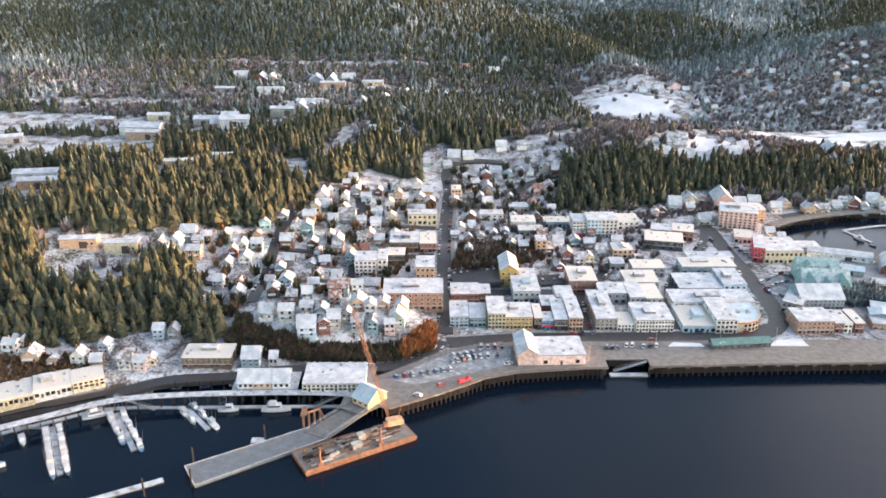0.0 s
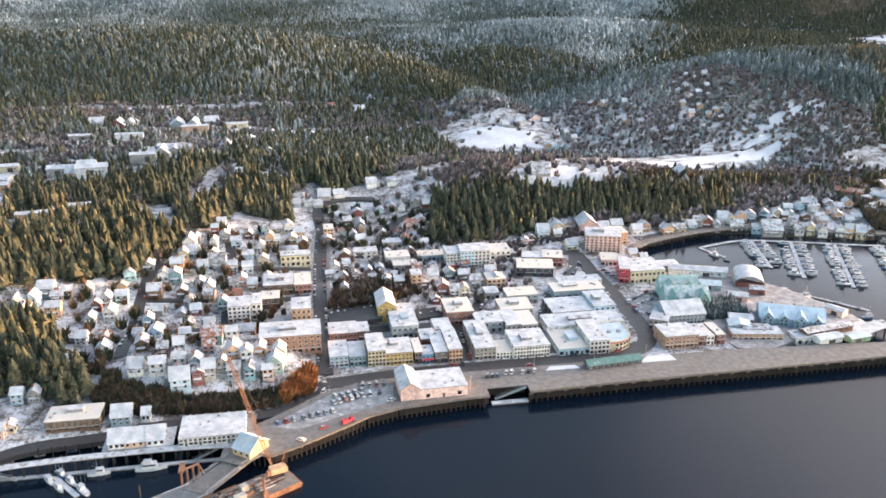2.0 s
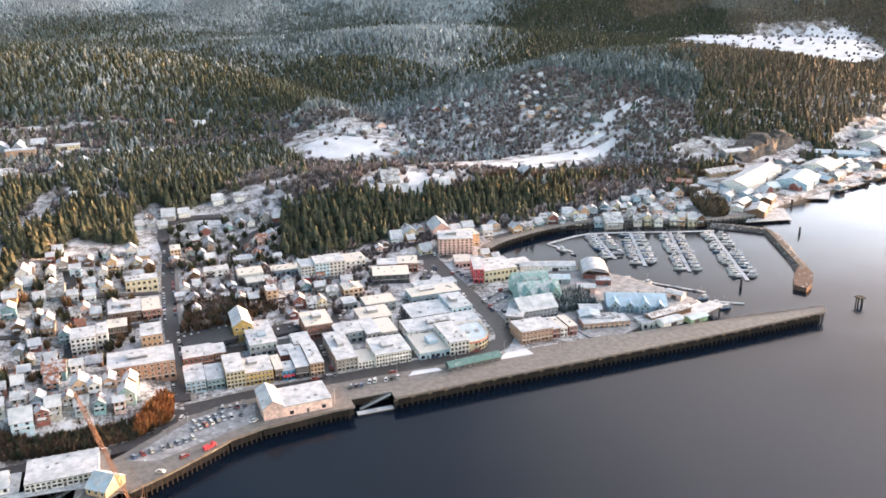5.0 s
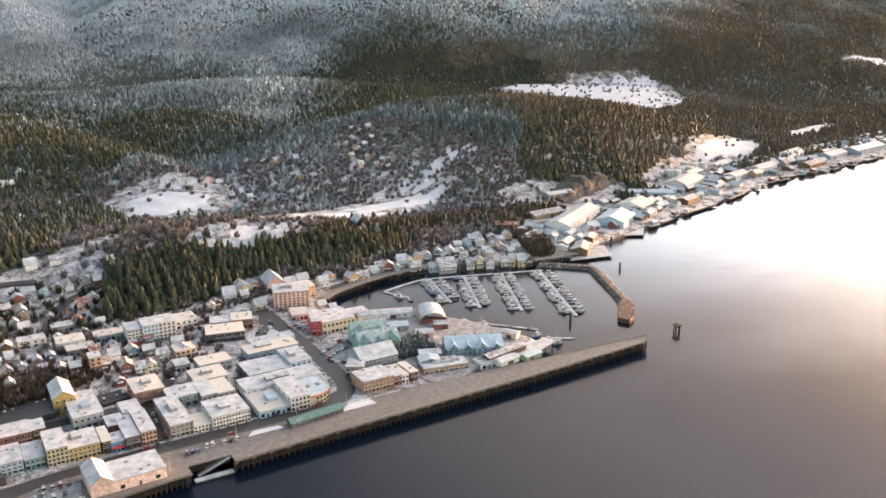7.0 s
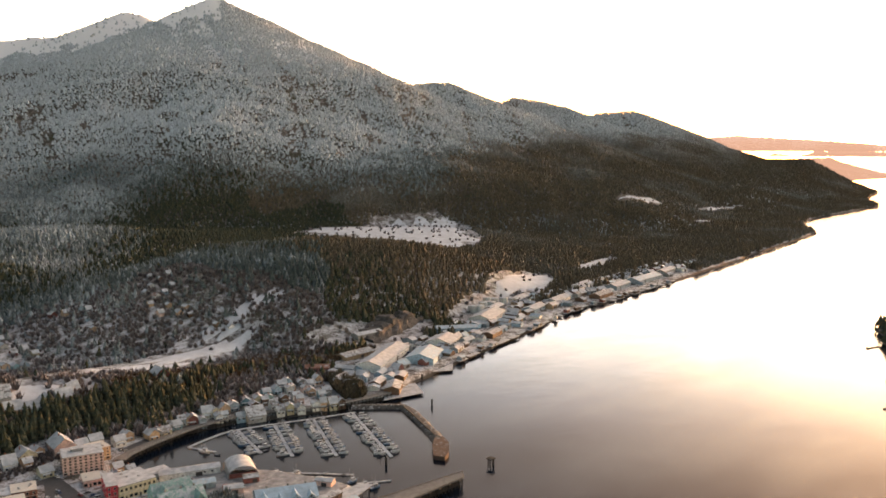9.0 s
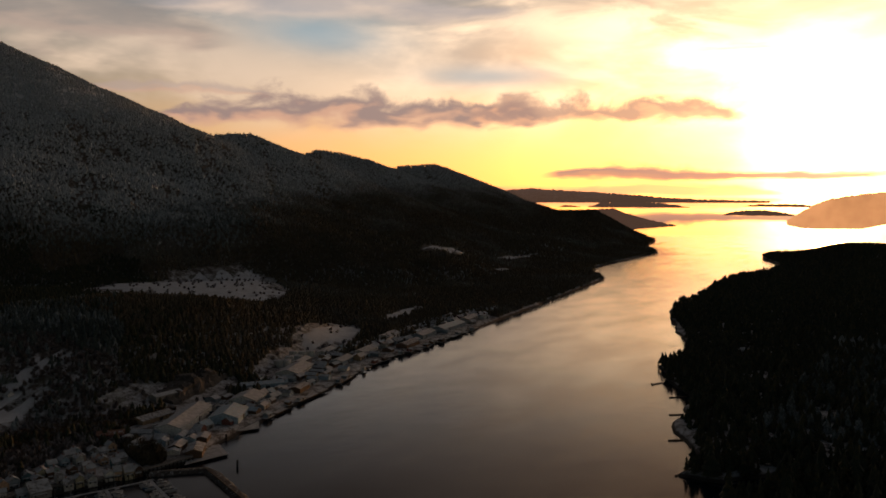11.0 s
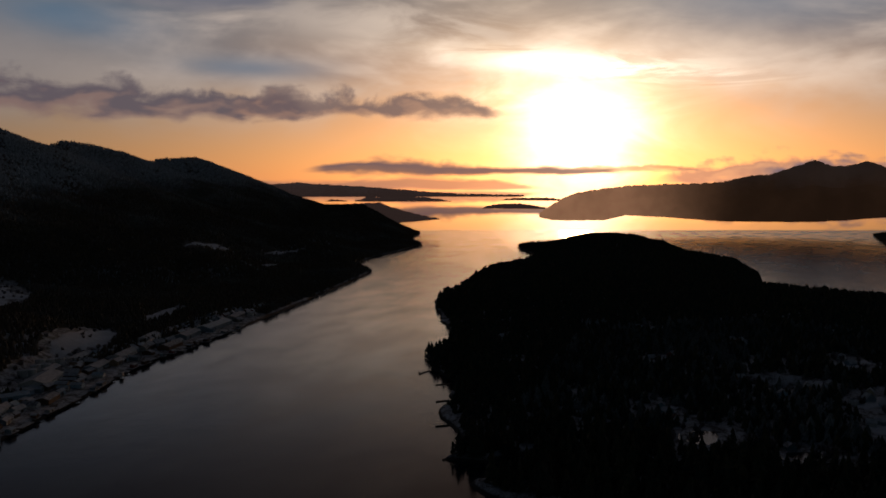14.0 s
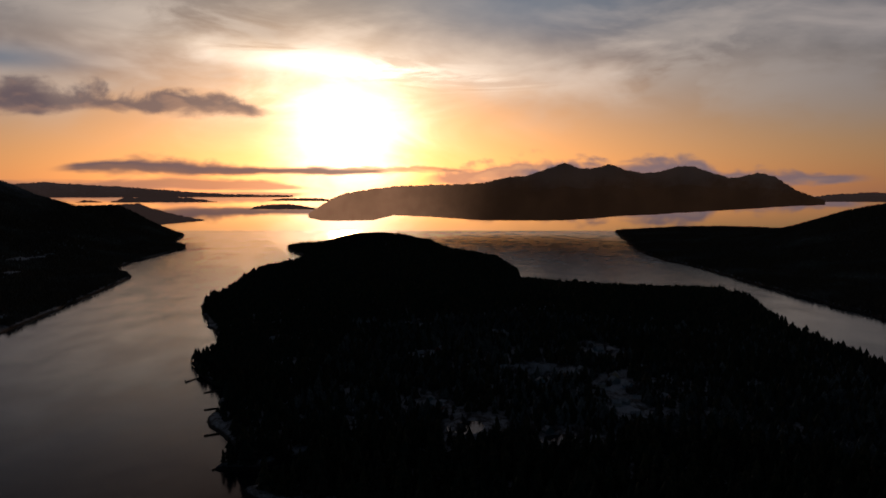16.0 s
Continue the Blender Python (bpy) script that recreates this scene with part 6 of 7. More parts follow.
make_wharf()
bm = bmesh.new()
box(bm, 91.5, 383, 0.2, 111, 386.5, 0.9)
landing = thing("landing_float", pose(0, 0, 0), "grey landing float in a notch of the wharf", "float")
part("float", bm, FLOAT, landing)
bm = bmesh.new()
prism(bm, [[(94, 387, 0.9), (94, 389, 0.9), (94, 389, 1.3), (94, 387, 1.3)], [(111, 388, 5.9), (111, 390, 5.9), (111, 390, 6.3), (111, 388, 6.3)]])
for v in (387, 388.9):
    tube(bm, (94, v, 2.2), (111, v + 1, 7.2), 0.09, 0.09, 4)
part("gangway", bm, STEEL, landing, "grey steel gangway")

# ---- boardwalk, floats and moorings ----
ribbon("boardwalk", [(-300, 270), (-240, 306), (-196, 332), (-175, 343), (-152, 356), (-114, 360), (-62, 361), (-40, 359), (-28, 356)], 4.6, FLOAT, "pale snowy boardwalk on piles", "boardwalk", level=DECK_Z, kind="structure")
board = thing("boardwalk_trestle", pose(0, 0, 0), "row of dark timber piles under the boardwalk", "piles")
tall_pile = pile_mesh(9.2, 0.28)
for p, n in along([(-300, 270), (-240, 306), (-196, 332), (-175, 343), (-152, 356), (-114, 360), (-62, 361), (-40, 359)], 5.5):
    for off in (-1.7, 1.7):
        part("pile", tall_pile, None, board, m=pose(p.x - n.y * off, p.y + n.x * off, -3.2))
for p, n in along([(-128, 372), (-40, 372)], 6):
    part("pile", tall_pile, None, board, m=pose(p.x, p.y, -3.2))
part("deck", sheet("deck", [(-98, 363.5), (-66, 363.5), (-66, 380), (-98, 380)], DECK_Z - 0.02, FLOAT, 0.5), None, board)
part("deck", sheet("deck", [(-64, 360), (-31, 360), (-28, 385), (-64, 385)], DECK_Z - 0.02, DECKING, 0.5), None, board)
part("deck", sheet("deck", [(-44, 347), (-33, 341), (-22, 350), (-31, 362), (-42, 360)], DECK_Z - 0.04, DECKING, 0.5), None, board)


def float_dock(points, width, label="snowy timber mooring float"):
    ob = ribbon("mooring_float", points, width, FLOAT, label, "float", level=0.65, kind="", thick=0.6)
    return ob


for pts, wide in (([(-290, 285), (-240, 314), (-198, 336), (-177, 346), (-157, 357), (-119, 356.5), (-73, 357), (-42, 357)], 2.4), ([(-177, 341), (-159, 305)], 2.6), ([(-151, 352), (-133, 322)], 2.6), ([(-119, 357), (-104, 338)], 2.6), ([(-205, 325), (-195, 308)], 3.0),
                  ([(-160, 278), (-114, 301)], 3.4)):
    float_dock(pts, wide)
for a, b in (((-153, 358, 6.2), (-133, 354, 1.0)), ((-40, 361, 6.2), (-57, 356, 1.0)), ((-200, 332, 6.2), (-180, 339, 1.0))):
    a, b = Vector(a), Vector(b)
    n = (b - a).normalized()
    s = Vector((-n.y, n.x, 0)).normalized() * 0.9
    bm = bmesh.new()
    prism(bm, [[p - s, p + s, p + s + Vector((0, 0, 0.3)), p - s + Vector((0, 0, 0.3))] for p in (a, b)])
    for e in (-1, 1):
        tube(bm, a + e * s + Vector((0, 0, 1.2)), b + e * s + Vector((0, 0, 1.2)), 0.08, 0.08, 4)
    for k in range(9):
        p = a + (b - a) * k / 8
        for e in (-1, 1):
            tube(bm, p + e * s, p + e * s + Vector((0, 0, 1.2)), 0.05, 0.05, 4)
    tagged(new("gangway", to_mesh("gangway", bm, STEEL)), "pale steel gangway ramp down to the floats", "gangway")


# ---- boats ----
def hull_mesh(length, beam, high, mat, name="hull"):
    bm = bmesh.new()
    rings = []
    for s, wide, up, keel in ((0, 0.78, 0.95, 0.35), (0.25, 0.95, 0.92, 0.2), (0.55, 1.0, 0.95, 0.15), (0.8, 0.72, 1.1, 0.2), (0.94, 0.32, 1.28, 0.4), (1.0, 0.03, 1.36, 0.7)):
        w, z = beam / 2 * wide, high * up
        rings.append([(s * length - length / 2, -w, z), (s * length - length / 2, -w * 0.82, high * keel - 0.3), (s * length - length / 2, 0, -0.5), (s * length - length / 2, w * 0.82, high * keel - 0.3), (s * length - length / 2, w, z)])
    prism(bm, rings)
    box(bm, -length * 0.46, -beam * 0.33, high * 0.97, -length * 0.14, beam * 0.33, high * 1.06), box(bm, length * 0.3, -beam * 0.1, high, length * 0.38, beam * 0.1, high * 1.3)
    return to_mesh(name, bm, mat)


BOATS = {}


def boat_model(kind):
    """A moored boat built once: hull, deck house, mast and rails."""
    length, beam, mat, label = {
        "cruiser": (7.6, 2.6, HULL[0], "white cabin cruiser with snow on its roof"), "troller": (9.8, 3.2, HULL[0], "white fishing troller with mast and poles"), "blue": (8.8, 2.9, HULL[1], "blue-hulled fishing boat with a white wheelhouse"),
        "skiff": (5.0, 1.9, HULL[2], "dark open skiff dusted with snow"), "yacht": (14.0, 4.2, HULL[0], "large white motor yacht with two decks")}[kind]
    ob = thing("boat", pose(0, 0, 0.3), label, "boat", "boats in the harbour")
    high = beam * 0.36
    part("hull", hull_mesh(length, beam, high, mat), None, ob)
    if kind != "skiff":
        bm = bmesh.new()
        a, b = (-0.1, 0.26) if kind in ("troller", "blue") else (-0.3, 0.2)
        w = beam * 0.36
        prism(bm, [[(a * length, -w, high), (b * length, -w * 0.9, high), (b * length, w * 0.9, high), (a * length, w, high)], [(a * length, -w * 0.9, high + 1.9), (b * length - 0.6, -w * 0.8, high + 1.9), (b * length - 0.6, w * 0.8, high + 1.9), (a * length, w * 0.9, high + 1.9)]])
        cabin = part("deck_house", bm, HULL[0], ob)
        bm = bmesh.new()
        box(bm, a * length - 0.25, -w - 0.1, high + 1.9, b * length - 0.3, w + 0.1, high + 2.05)
        part("cabin_roof", bm, ROOFS["snow"], cabin)
        bm = bmesh.new()
        box(bm, a * length + 0.3, -w * 0.965, high + 1.0, b * length - 0.8, w * 0.965, high + 1.6)
        part("cabin_window", bm, GLASS, cabin)
        if kind == "yacht":
            bm = bmesh.new()
            box(bm, a * length + 1, -w * 0.7, high + 2.05, b * length - 2.5, w * 0.7, high + 3.6)
            part("upper_deck", bm, HULL[0], ob)
        bm = bmesh.new()
        tube(bm, (a * length + 0.5, 0, high + 1.9), (a * length + 0.5, 0, high + (8.0 if kind == "troller" else 4.6)), 0.09, 0.05, 5)
        if kind in ("troller", "blue"):
            for e in (-1, 1):
                tube(bm, (a * length + 0.5, e * 1.2, high), (a * length - 0.4, e * 2.0, high + 8.5), 0.07, 0.04, 5)
            tube(bm, (a * length + 0.5, 0, high + 4.0), (-0.46 * length, 0, high + 2.6), 0.06, 0.06, 5)
        part("mast", bm, STEEL, ob)
    return ob


def boat(kind, x, y, turn):
    if kind not in BOATS:
        BOATS[kind] = boat_model(kind)
        BOATS[kind].matrix_basis = pose(x, y, 0.3, rz=turn)
        return BOATS[kind]
    return copy_thing(BOATS[kind], pose(x, y, 0.3, rz=turn))


for kind, x, y, turn in (("yacht", -159, 350, 25), ("troller", -98, 354, 3), ("yacht", -75, 354, 2), ("troller", -186, 330, -60), ("yacht", -192, 310, 15)):
    boat(kind, x, y, turn)
rng = random.Random(8)
for a, b, both in (((-175, 337), (-160, 307), 1), ((-149, 348), (-134, 324), 1), ((-117, 354), (-105, 340), 1)):
    a, b = Vector((*a, 0)), Vector((*b, 0))
    n = (b - a).normalized()
    face = math.degrees(math.atan2(n.y, n.x))
    count = int((b - a).length / 8)
    for k in range(count + 1):
        for e in (-1, 1):
            if rng.random() < 0.85:
                p = a + n * (k * (b - a).length / max(1, count)) + Vector((-n.y, n.x, 0)) * e * 2.9
                boat(rng.choice(["troller", "blue", "cruiser", "troller"]), p.x, p.y, face + rng.choice([0, 180]) + rng.uniform(-4, 4))
# the inner harbour: four floats with boats lying on both sides
float_dock([(304, 590), (330, 598), (348, 601), (381, 591), (429, 575), (450, 569)], 3.0)
float_dock([(304, 590), (314, 566)], 2.4)
for a, b in (((352, 598), (337, 540)), ((381, 589), (350, 518)), ((413, 580), (374, 496)), ((447, 570), (402, 466))):
    float_dock([a, b], 3.0)
    a, b = Vector((*a, 0)), Vector((*b, 0))
    n, length = (b - a).normalized(), (b - a).length
    s = Vector((-n.y, n.x, 0))
    face = math.degrees(math.atan2(s.y, s.x))
    k = 6.0
    while k < length - 2:
        for e in (-1, 1):
            if rng.random() < 0.93:
                kind = rng.choice(["troller", "cruiser", "blue", "cruiser", "troller", "skiff"])
                p = a + n * k + s * e * (6.2 if kind != "skiff" else 5)
                boat(kind, p.x, p.y, face + (180 if e < 0 else 0) + rng.uniform(-3, 3))
        k += rng.uniform(3.7, 4.9)
for x, y, turn in ((296, 520, 20), (311, 507, 15), (323, 497, 0), (331, 486, 10), (347, 474, -10), (356, 463, 0), (352, 449, 5), (354, 438, 10), (356, 430, 0), (308, 572, -70), (312, 560, -60)):
    boat(rng.choice(["cruiser", "troller", "skiff", "blue"]), x, y, turn)
float_dock([(300, 514), (330, 494), (360, 458)], 2.2)
float_dock([(352, 444), (372, 432)], 2.2)

# ---- the floating dock, barge and crane ----
dock = thing("floating_dock", pose(0, 0, 0), "grey concrete floating dock with pale edges", "dock")
part("pontoon", sheet("pontoon", [(-107, 309), (-99.5, 296), (-46, 330), (-57, 338)], 1.3, SLATE, 1.9), None, dock)
bm = bmesh.new()
for a, b in (((-107, 309), (-57, 338)), ((-99.5, 296), (-46, 330)), ((-107, 309), (-99.5, 296))):
    tube(bm, (*a, 1.5), (*b, 1.5), 0.35, 0.35, 4)
part("edge_beam", bm, FLOAT, dock, "pale snowy edge beam")
bm = bmesh.new()
prism(bm, [[(-59, 334, 1.0), (-48, 328, 1.0), (-48, 328, 1.6), (-59, 334, 1.6)], [(-37, 352, 5.8), (-28, 346, 5.8), (-28, 346, 6.35), (-37, 352, 6.35)]])
part("ramp", bm, DECKING, dock, "grey access ramp up to the wharf")
bm = bmesh.new()
for x, y, z, x2, y2, z2 in ((-58, 336, 2.6, -38, 353, 7.4), (-48.5, 329, 2.6, -29, 346.5, 7.4)):
    tube(bm, (x, y, z), (x2, y2, z2), 0.14, 0.14, 5), tube(bm, (x, y, z - 1), (x2, y2, z2 - 1), 0.14, 0.14, 5)
part("ramp_rail", bm, STEEL, dock)
for x, y in ((-104, 312), (-76, 329), (-119, 291), (-101, 297)):
    bm = bmesh.new()
    tube(bm, (x, y, -4), (x, y, 8.5), 0.45, 0.45, 8), tube(bm, (x, y, 8.5), (x, y, 9.3), 0.5, 0.05, 8)
    part("guide_pile", bm, PILE, dock)
bm = bmesh.new()
box(bm, -82, 326, 0.4, -76, 330, 1.5)
part("side_float", bm, FLOAT, dock)

dolphin = thing("pile_dolphin", pose(0, 0, 0), "orange steel pile frame beside the floating dock", "piles")
for n in range(4):
    bm = bmesh.new()
    tube(bm, (-60 + n * 2.4, 340 + n * 1.4, -4), (-60 + n * 2.4, 340 + n * 1.4, 7.5), 0.5, 0.5, 8)
    part("pile", bm, RUST, dolphin)
bm = bmesh.new()
box(bm, -61, 339, 6.6, -58.6, 346, 7.6), tube(bm, (-60, 340, 7.2), (-52.5, 344.4, 7.2), 0.6, 0.6, 6), tube(bm, (-52.8, 344.2, 7), (-48, 341, -1), 0.4, 0.4, 6)
part("cap_beam", bm, RUST, dolphin)

ax = Vector((46, 26, 0)).normalized()
barge = thing("crane_barge", pose(-54, 303, 0, rz=math.degrees(math.atan2(ax.y, ax.x))), "rusty orange crane barge loaded with building material", "barge")
bm = bmesh.new()
prism(bm, [[(1.5, 0.3, -0.8), (52, 0.3, -0.8), (52, 16, -0.8), (1.5, 16, -0.8)], [(0, 0, 0.6), (53.5, 0, 0.6), (53.5, 16.3, 0.6), (0, 16.3, 0.6)], [(0, 0, 2.2), (53.5, 0, 2.2), (53.5, 16.3, 2.2), (0, 16.3, 2.2)]])
part("hull", bm, RUST, barge)
part("deck", sheet("deck", [(0.5, 0.5), (53, 0.5), (53, 15.8), (0.5, 15.8)], 2.24, DECKING, 0.1), None, barge)
bm = bmesh.new()
for x0, y0, x1, y1 in ((0, 0.2, 53.5, 0.2), (0, 16.1, 30, 16.1), (0.2, 0, 0.2, 16.3)):
    tube(bm, (x0, y0, 2.5), (x1, y1, 2.5), 0.3, 0.3, 4)
part("rub_rail", bm, RUST, barge)
bm = bmesh.new()
for n in range(22):
    box(bm, 1.5 + n * 2.4, -0.35, 0.7, 2.2 + n * 2.4, 0, 1.9)
part("fender_row", bm, RUST, barge)
for x, y in ((7.5, 2.0), (36.5, 2.0)):
    bm = bmesh.new()
    tube(bm, (x, y, -4), (x, y, 11), 0.55, 0.55, 8), box(bm, x - 1.1, y - 1.1, 2.2, x + 1.1, y + 1.1, 4.0)
    part("spud", bm, RUST, barge, "tall orange spud pile")
for n in range(120):
    bm = bmesh.new()
    u, v, s = rng.uniform(2, 40), rng.uniform(2.6, 14), rng.uniform(0.4, 1.3)
    if n % 3:
        box(bm, 0, 0, 0, rng.uniform(0.8, 5), s, rng.uniform(0.3, 1.9))
    else:
        tube(bm, (0, 0, 0.4), (rng.uniform(5, 9), 0, 0.4), 0.35, 0.35, 8)
    part("cargo", bm, rng.choice([TIMBER, OLD_RUST, STEEL, PILE, RUST, TIMBER, DECKING, WALLS["concrete"]]), barge, m=pose(u, v, 2.24, rz=rng.uniform(-8, 8)))
bm = bmesh.new()
box(bm, 24, 4, 2.24, 29, 7, 4.8), box(bm, 29.2, 9, 2.24, 32.5, 12, 5.2)
part("site_cabin", bm, WALLS["concrete"], barge)
bm = bmesh.new()
for n in range(7):
    tube(bm, (53.4, 1 + n * 2.2, 0.2), (54.2, 1 + n * 2.2, 1.4), 0.7, 0.5, 7)
part("bow_fender", bm, TIMBER, barge)

crane = thing("crawler_crane", pose(-19, 337, 2.3, rz=200), "orange lattice boom crawler crane on the barge", "crane")
for e in (-1, 1):
    bm = bmesh.new()
    prism(bm, [[(-3.6, e * 2.3 - 0.5, 0.5), (-3.0, e * 2.3 - 0.5, 0), (3.0, e * 2.3 - 0.5, 0), (3.6, e * 2.3 - 0.5, 0.5), (3.0, e * 2.3 - 0.5, 1.2), (-3.0, e * 2.3 - 0.5, 1.2)],
               [(-3.6, e * 2.3 + 0.5, 0.5), (-3.0, e * 2.3 + 0.5, 0), (3.0, e * 2.3 + 0.5, 0), (3.6, e * 2.3 + 0.5, 0.5), (3.0, e * 2.3 + 0.5, 1.2), (-3.0, e * 2.3 + 0.5, 1.2)]])
    part("track", bm, PILE, crane)
bm = bmesh.new()
box(bm, -4.6, -2.0, 1.3, 2.2, 2.0, 4.0), box(bm, -5.4, -1.9, 1.4, -4.6, 1.9, 3.4)
part("machine_house", bm, WALLS["tan"], crane)
bm = bmesh.new()
box(bm, 2.2, 0.5, 1.4, 4.0, 2.0, 3.8)
part("cab", bm, RUST, crane)


def lattice_boom(bm, a, b, w0, w1):
    a, b = Vector(a), Vector(b)
    axis = (b - a).normalized()
    u = axis.cross(Vector((0, 0, 1))).normalized()
    v = axis.cross(u).normalized()
    rows = []
    count = 18
    for k in range(count + 1):
        f = k / count
        w = (w0 + (w1 - w0) * f) * (0.35 + 0.65 * min(1, 5 * f, 6 * (1 - f) + 0.25))
        p = a + (b - a) * f
        rows.append([p + sx * u * w + sy * v * w for sx, sy in ((-1, -1), (1, -1), (1, 1), (-1, 1))])
    for r, s in zip(rows, rows[1:]):
        for c in range(4):
            tube(bm, r[c], s[c], 0.14, 0.14, 4), tube(bm, r[c], s[(c + 1) % 4], 0.08, 0.08, 4)


tip = Vector((-37.5, 366, 48.0))
foot = Vector((-20, 338.5, 5.0))
back = crane.matrix_basis.inverted()
bm = bmesh.new()
lattice_boom(bm, back @ foot, back @ tip, 0.75, 0.6)
part("boom", bm, RUST, crane, "tall orange lattice boom")
bm = bmesh.new()
tube(bm, (-3.5, 0, 4), (-5.0, 0, 11), 0.16, 0.16, 5), tube(bm, (-5.0, 0, 11), tuple(back @ (tip - Vector((0, 0, 0.6)))), 0.05, 0.05, 4), tube(bm, (-5.0, 0, 11), (-4.8, 0, 3.4), 0.08, 0.08, 4)
part("back_stay", bm, RUST, crane)
bm = bmesh.new()
drop = back @ tip
tube(bm, tuple(drop), (drop.x, drop.y, drop.z - 14), 0.05, 0.05, 4), box(bm, drop.x - 0.4, drop.y - 0.4, drop.z - 15.2, drop.x + 0.4, drop.y + 0.4, drop.z - 14)
part("hook_block", bm, PILE, crane)

# ---- breakwater, marker piles, harbour trestle ----
def mound(points, crest, foot, high):
    line = smooth_line(points, 5)
    rows, rr = [], random.Random(3)
    for k, p in enumerate(line):
        n = (line[min(k + 1, len(line) - 1)] - line[max(k - 1, 0)]).normalized()
        s = Vector((-n.y, n.x, 0))
        rows.append([p + s * (o + rr.uniform(-0.7, 0.7)) + Vector((0, 0, z + rr.uniform(-0.4, 0.4) * (z < high))) for o, z in ((-foot, -3), (-foot * 0.72, 1), (-crest, high), (crest, high), (foot * 0.72, 1), (foot, -3))])
    bm = bmesh.new()
    prism(bm, rows)
    return bm


bw = thing("breakwater", pose(0, 0, 0), "dark rock breakwater with a snowy crest", "breakwater")
part("rock_mound", mound([(455, 581), (484, 556), (490, 546), (462, 487), (450, 464), (443, 456)], 2.0, 7.0, 3.2), ROCK, bw)
bm = bmesh.new()
prism(bm, [[(x, y, z) for x, y in ((421, 441), (425, 433), (434, 438), (449, 453), (455, 465), (448, 468), (436, 458))] for z in (-2.0, 3.4)])
part("end_block", bm, OLD_RUST, bw, "rust-brown sheet pile end")
bm = bmesh.new()
tube(bm, (487, 549, 3.2), (452, 470, 3.2), 0.7, 0.7, 4)
part("crest_wall", bm, TIMBER, bw)

for k, (x, y) in enumerate(((443, 404), (562, 605), (511, 537), (389, 457))):
    ob = thing("marker_piles", pose(x, y, 0), "cluster of dark timber marker piles in the water", "piles")
    for n in range(7 if k == 0 else 3):
        bm = bmesh.new()
        a = n * 0.9
        r = 2.4 if k == 0 else 0.7
        tube(bm, (r * math.cos(a), r * math.sin(a), -4), (r * 0.8 * math.cos(a), r * 0.8 * math.sin(a), 5.5 if k == 0 else 6), 0.4, 0.36, 7)
        part("pile", bm, PILE, ob)
    if k == 0:
        bm = bmesh.new()
        box(bm, -2.6, -2.6, 4.8, 2.6, 2.6, 5.5)
        part("cap", bm, PILE, ob)

tr = thing("harbour_trestle", pose(0, 0, 0), "timber road trestle round the head of the harbour", "trestle")
line = [(250, 588), (262, 598), (300, 612), (340, 620), (379, 618), (404, 601), (455, 585), (500, 583)]
deck = ribbon("deck", line, 8.5, DECKING, "", "", level=5.4, kind="", thick=0.6)
deck.parent = tr
bm = bmesh.new()
for p, q in zip(line, line[1:]):
    n = Vector((q[0] - p[0], q[1] - p[1], 0)).normalized()
    s = Vector((n.y, -n.x, 0)) * 4.1
    tube(bm, Vector((*p, 6.3)) + s, Vector((*q, 6.3)) + s, 0.12, 0.12, 4)
part("railing", bm, FLOAT, tr)
for p, n in along(line, 4):
    part("pile", tall_pile, None, tr, m=pose(p.x + n.y * 3.9, p.y - n.x * 3.9, -3.8))

# ---- storage tanks ----
for x, y in ((826, 789), (834, 783), (856, 797), (866, 791), (890, 806), (902, 801), (880, 812)):
    ob = thing("storage_tank", pose(x, y, ground_at(x, y) - 0.5), "white steel fuel storage tank with a snowy top", "tank", "fuel tanks on the slope")
    bm = bmesh.new()
    tube(bm, (0, 0, -3), (0, 0, 9.5), 6.2, 6.2, 20)
    part("shell", bm, WALLS["white_paint"], ob)
    bm = bmesh.new()
    tube(bm, (0, 0, 9.5), (0, 0, 10.6), 6.35, 0.4, 20)
    part("roof", bm, ROOFS["snow"], ob)
    bm = bmesh.new()
    tube(bm, (-6.0, -2.4, 0), (-5.4, -3.4, 9.8), 0.15, 0.15, 4), tube(bm, (-5.6, -3.0, 0), (-5.0, -4.0, 9.8), 0.15, 0.15, 4)
    part("ladder", bm, STEEL, ob)

# ---- works and sheds on the south shore, and the harbour point ----
def shed(x, y, w, d, h, turn, wall, roof, label, base=None, steep=0.16, name="shed"):
    """A long low shed with a shallow gable roof and a wide door; x, y: its middle."""
    c, s = math.cos(radians(turn)), math.sin(radians(turn))
    px, py = x - w / 2 * c + d / 2 * s, y - w / 2 * s - d / 2 * c
    z = float(np.median(lowest(px, py, w, d, turn))) if base is None else base
    ob = thing(name, pose(px, py, z, rz=turn), label, name, "sheds on the shore" if name == "shed" else "halls above the town")
    rr = random.Random(int(x * 5 + y * 9))
    gable_parts(ob, w, d, h, wall, roof, rr.random() < 0.25 and w < 16, d * steep, rr, -4.0 if base is None else -0.3)
    bm = bmesh.new()
    u = w * rr.uniform(0.2, 0.6)
    box(bm, u, -0.12, 0, u + min(4.5, w * 0.3), 0.05, h * 0.72), box(bm, u + 0.2, -0.18, h * 0.3, u + min(4.3, w * 0.3 - 0.2), -0.12, h * 0.36)
    part("door", bm, DARK_TRIM, ob)
    if w > 18:
        for k in range(3):
            part("window", window_mesh(1.4, 1.2, True), None, ob, m=pose(w * (0.62 + 0.12 * k), 0, h * 0.4))
    return ob


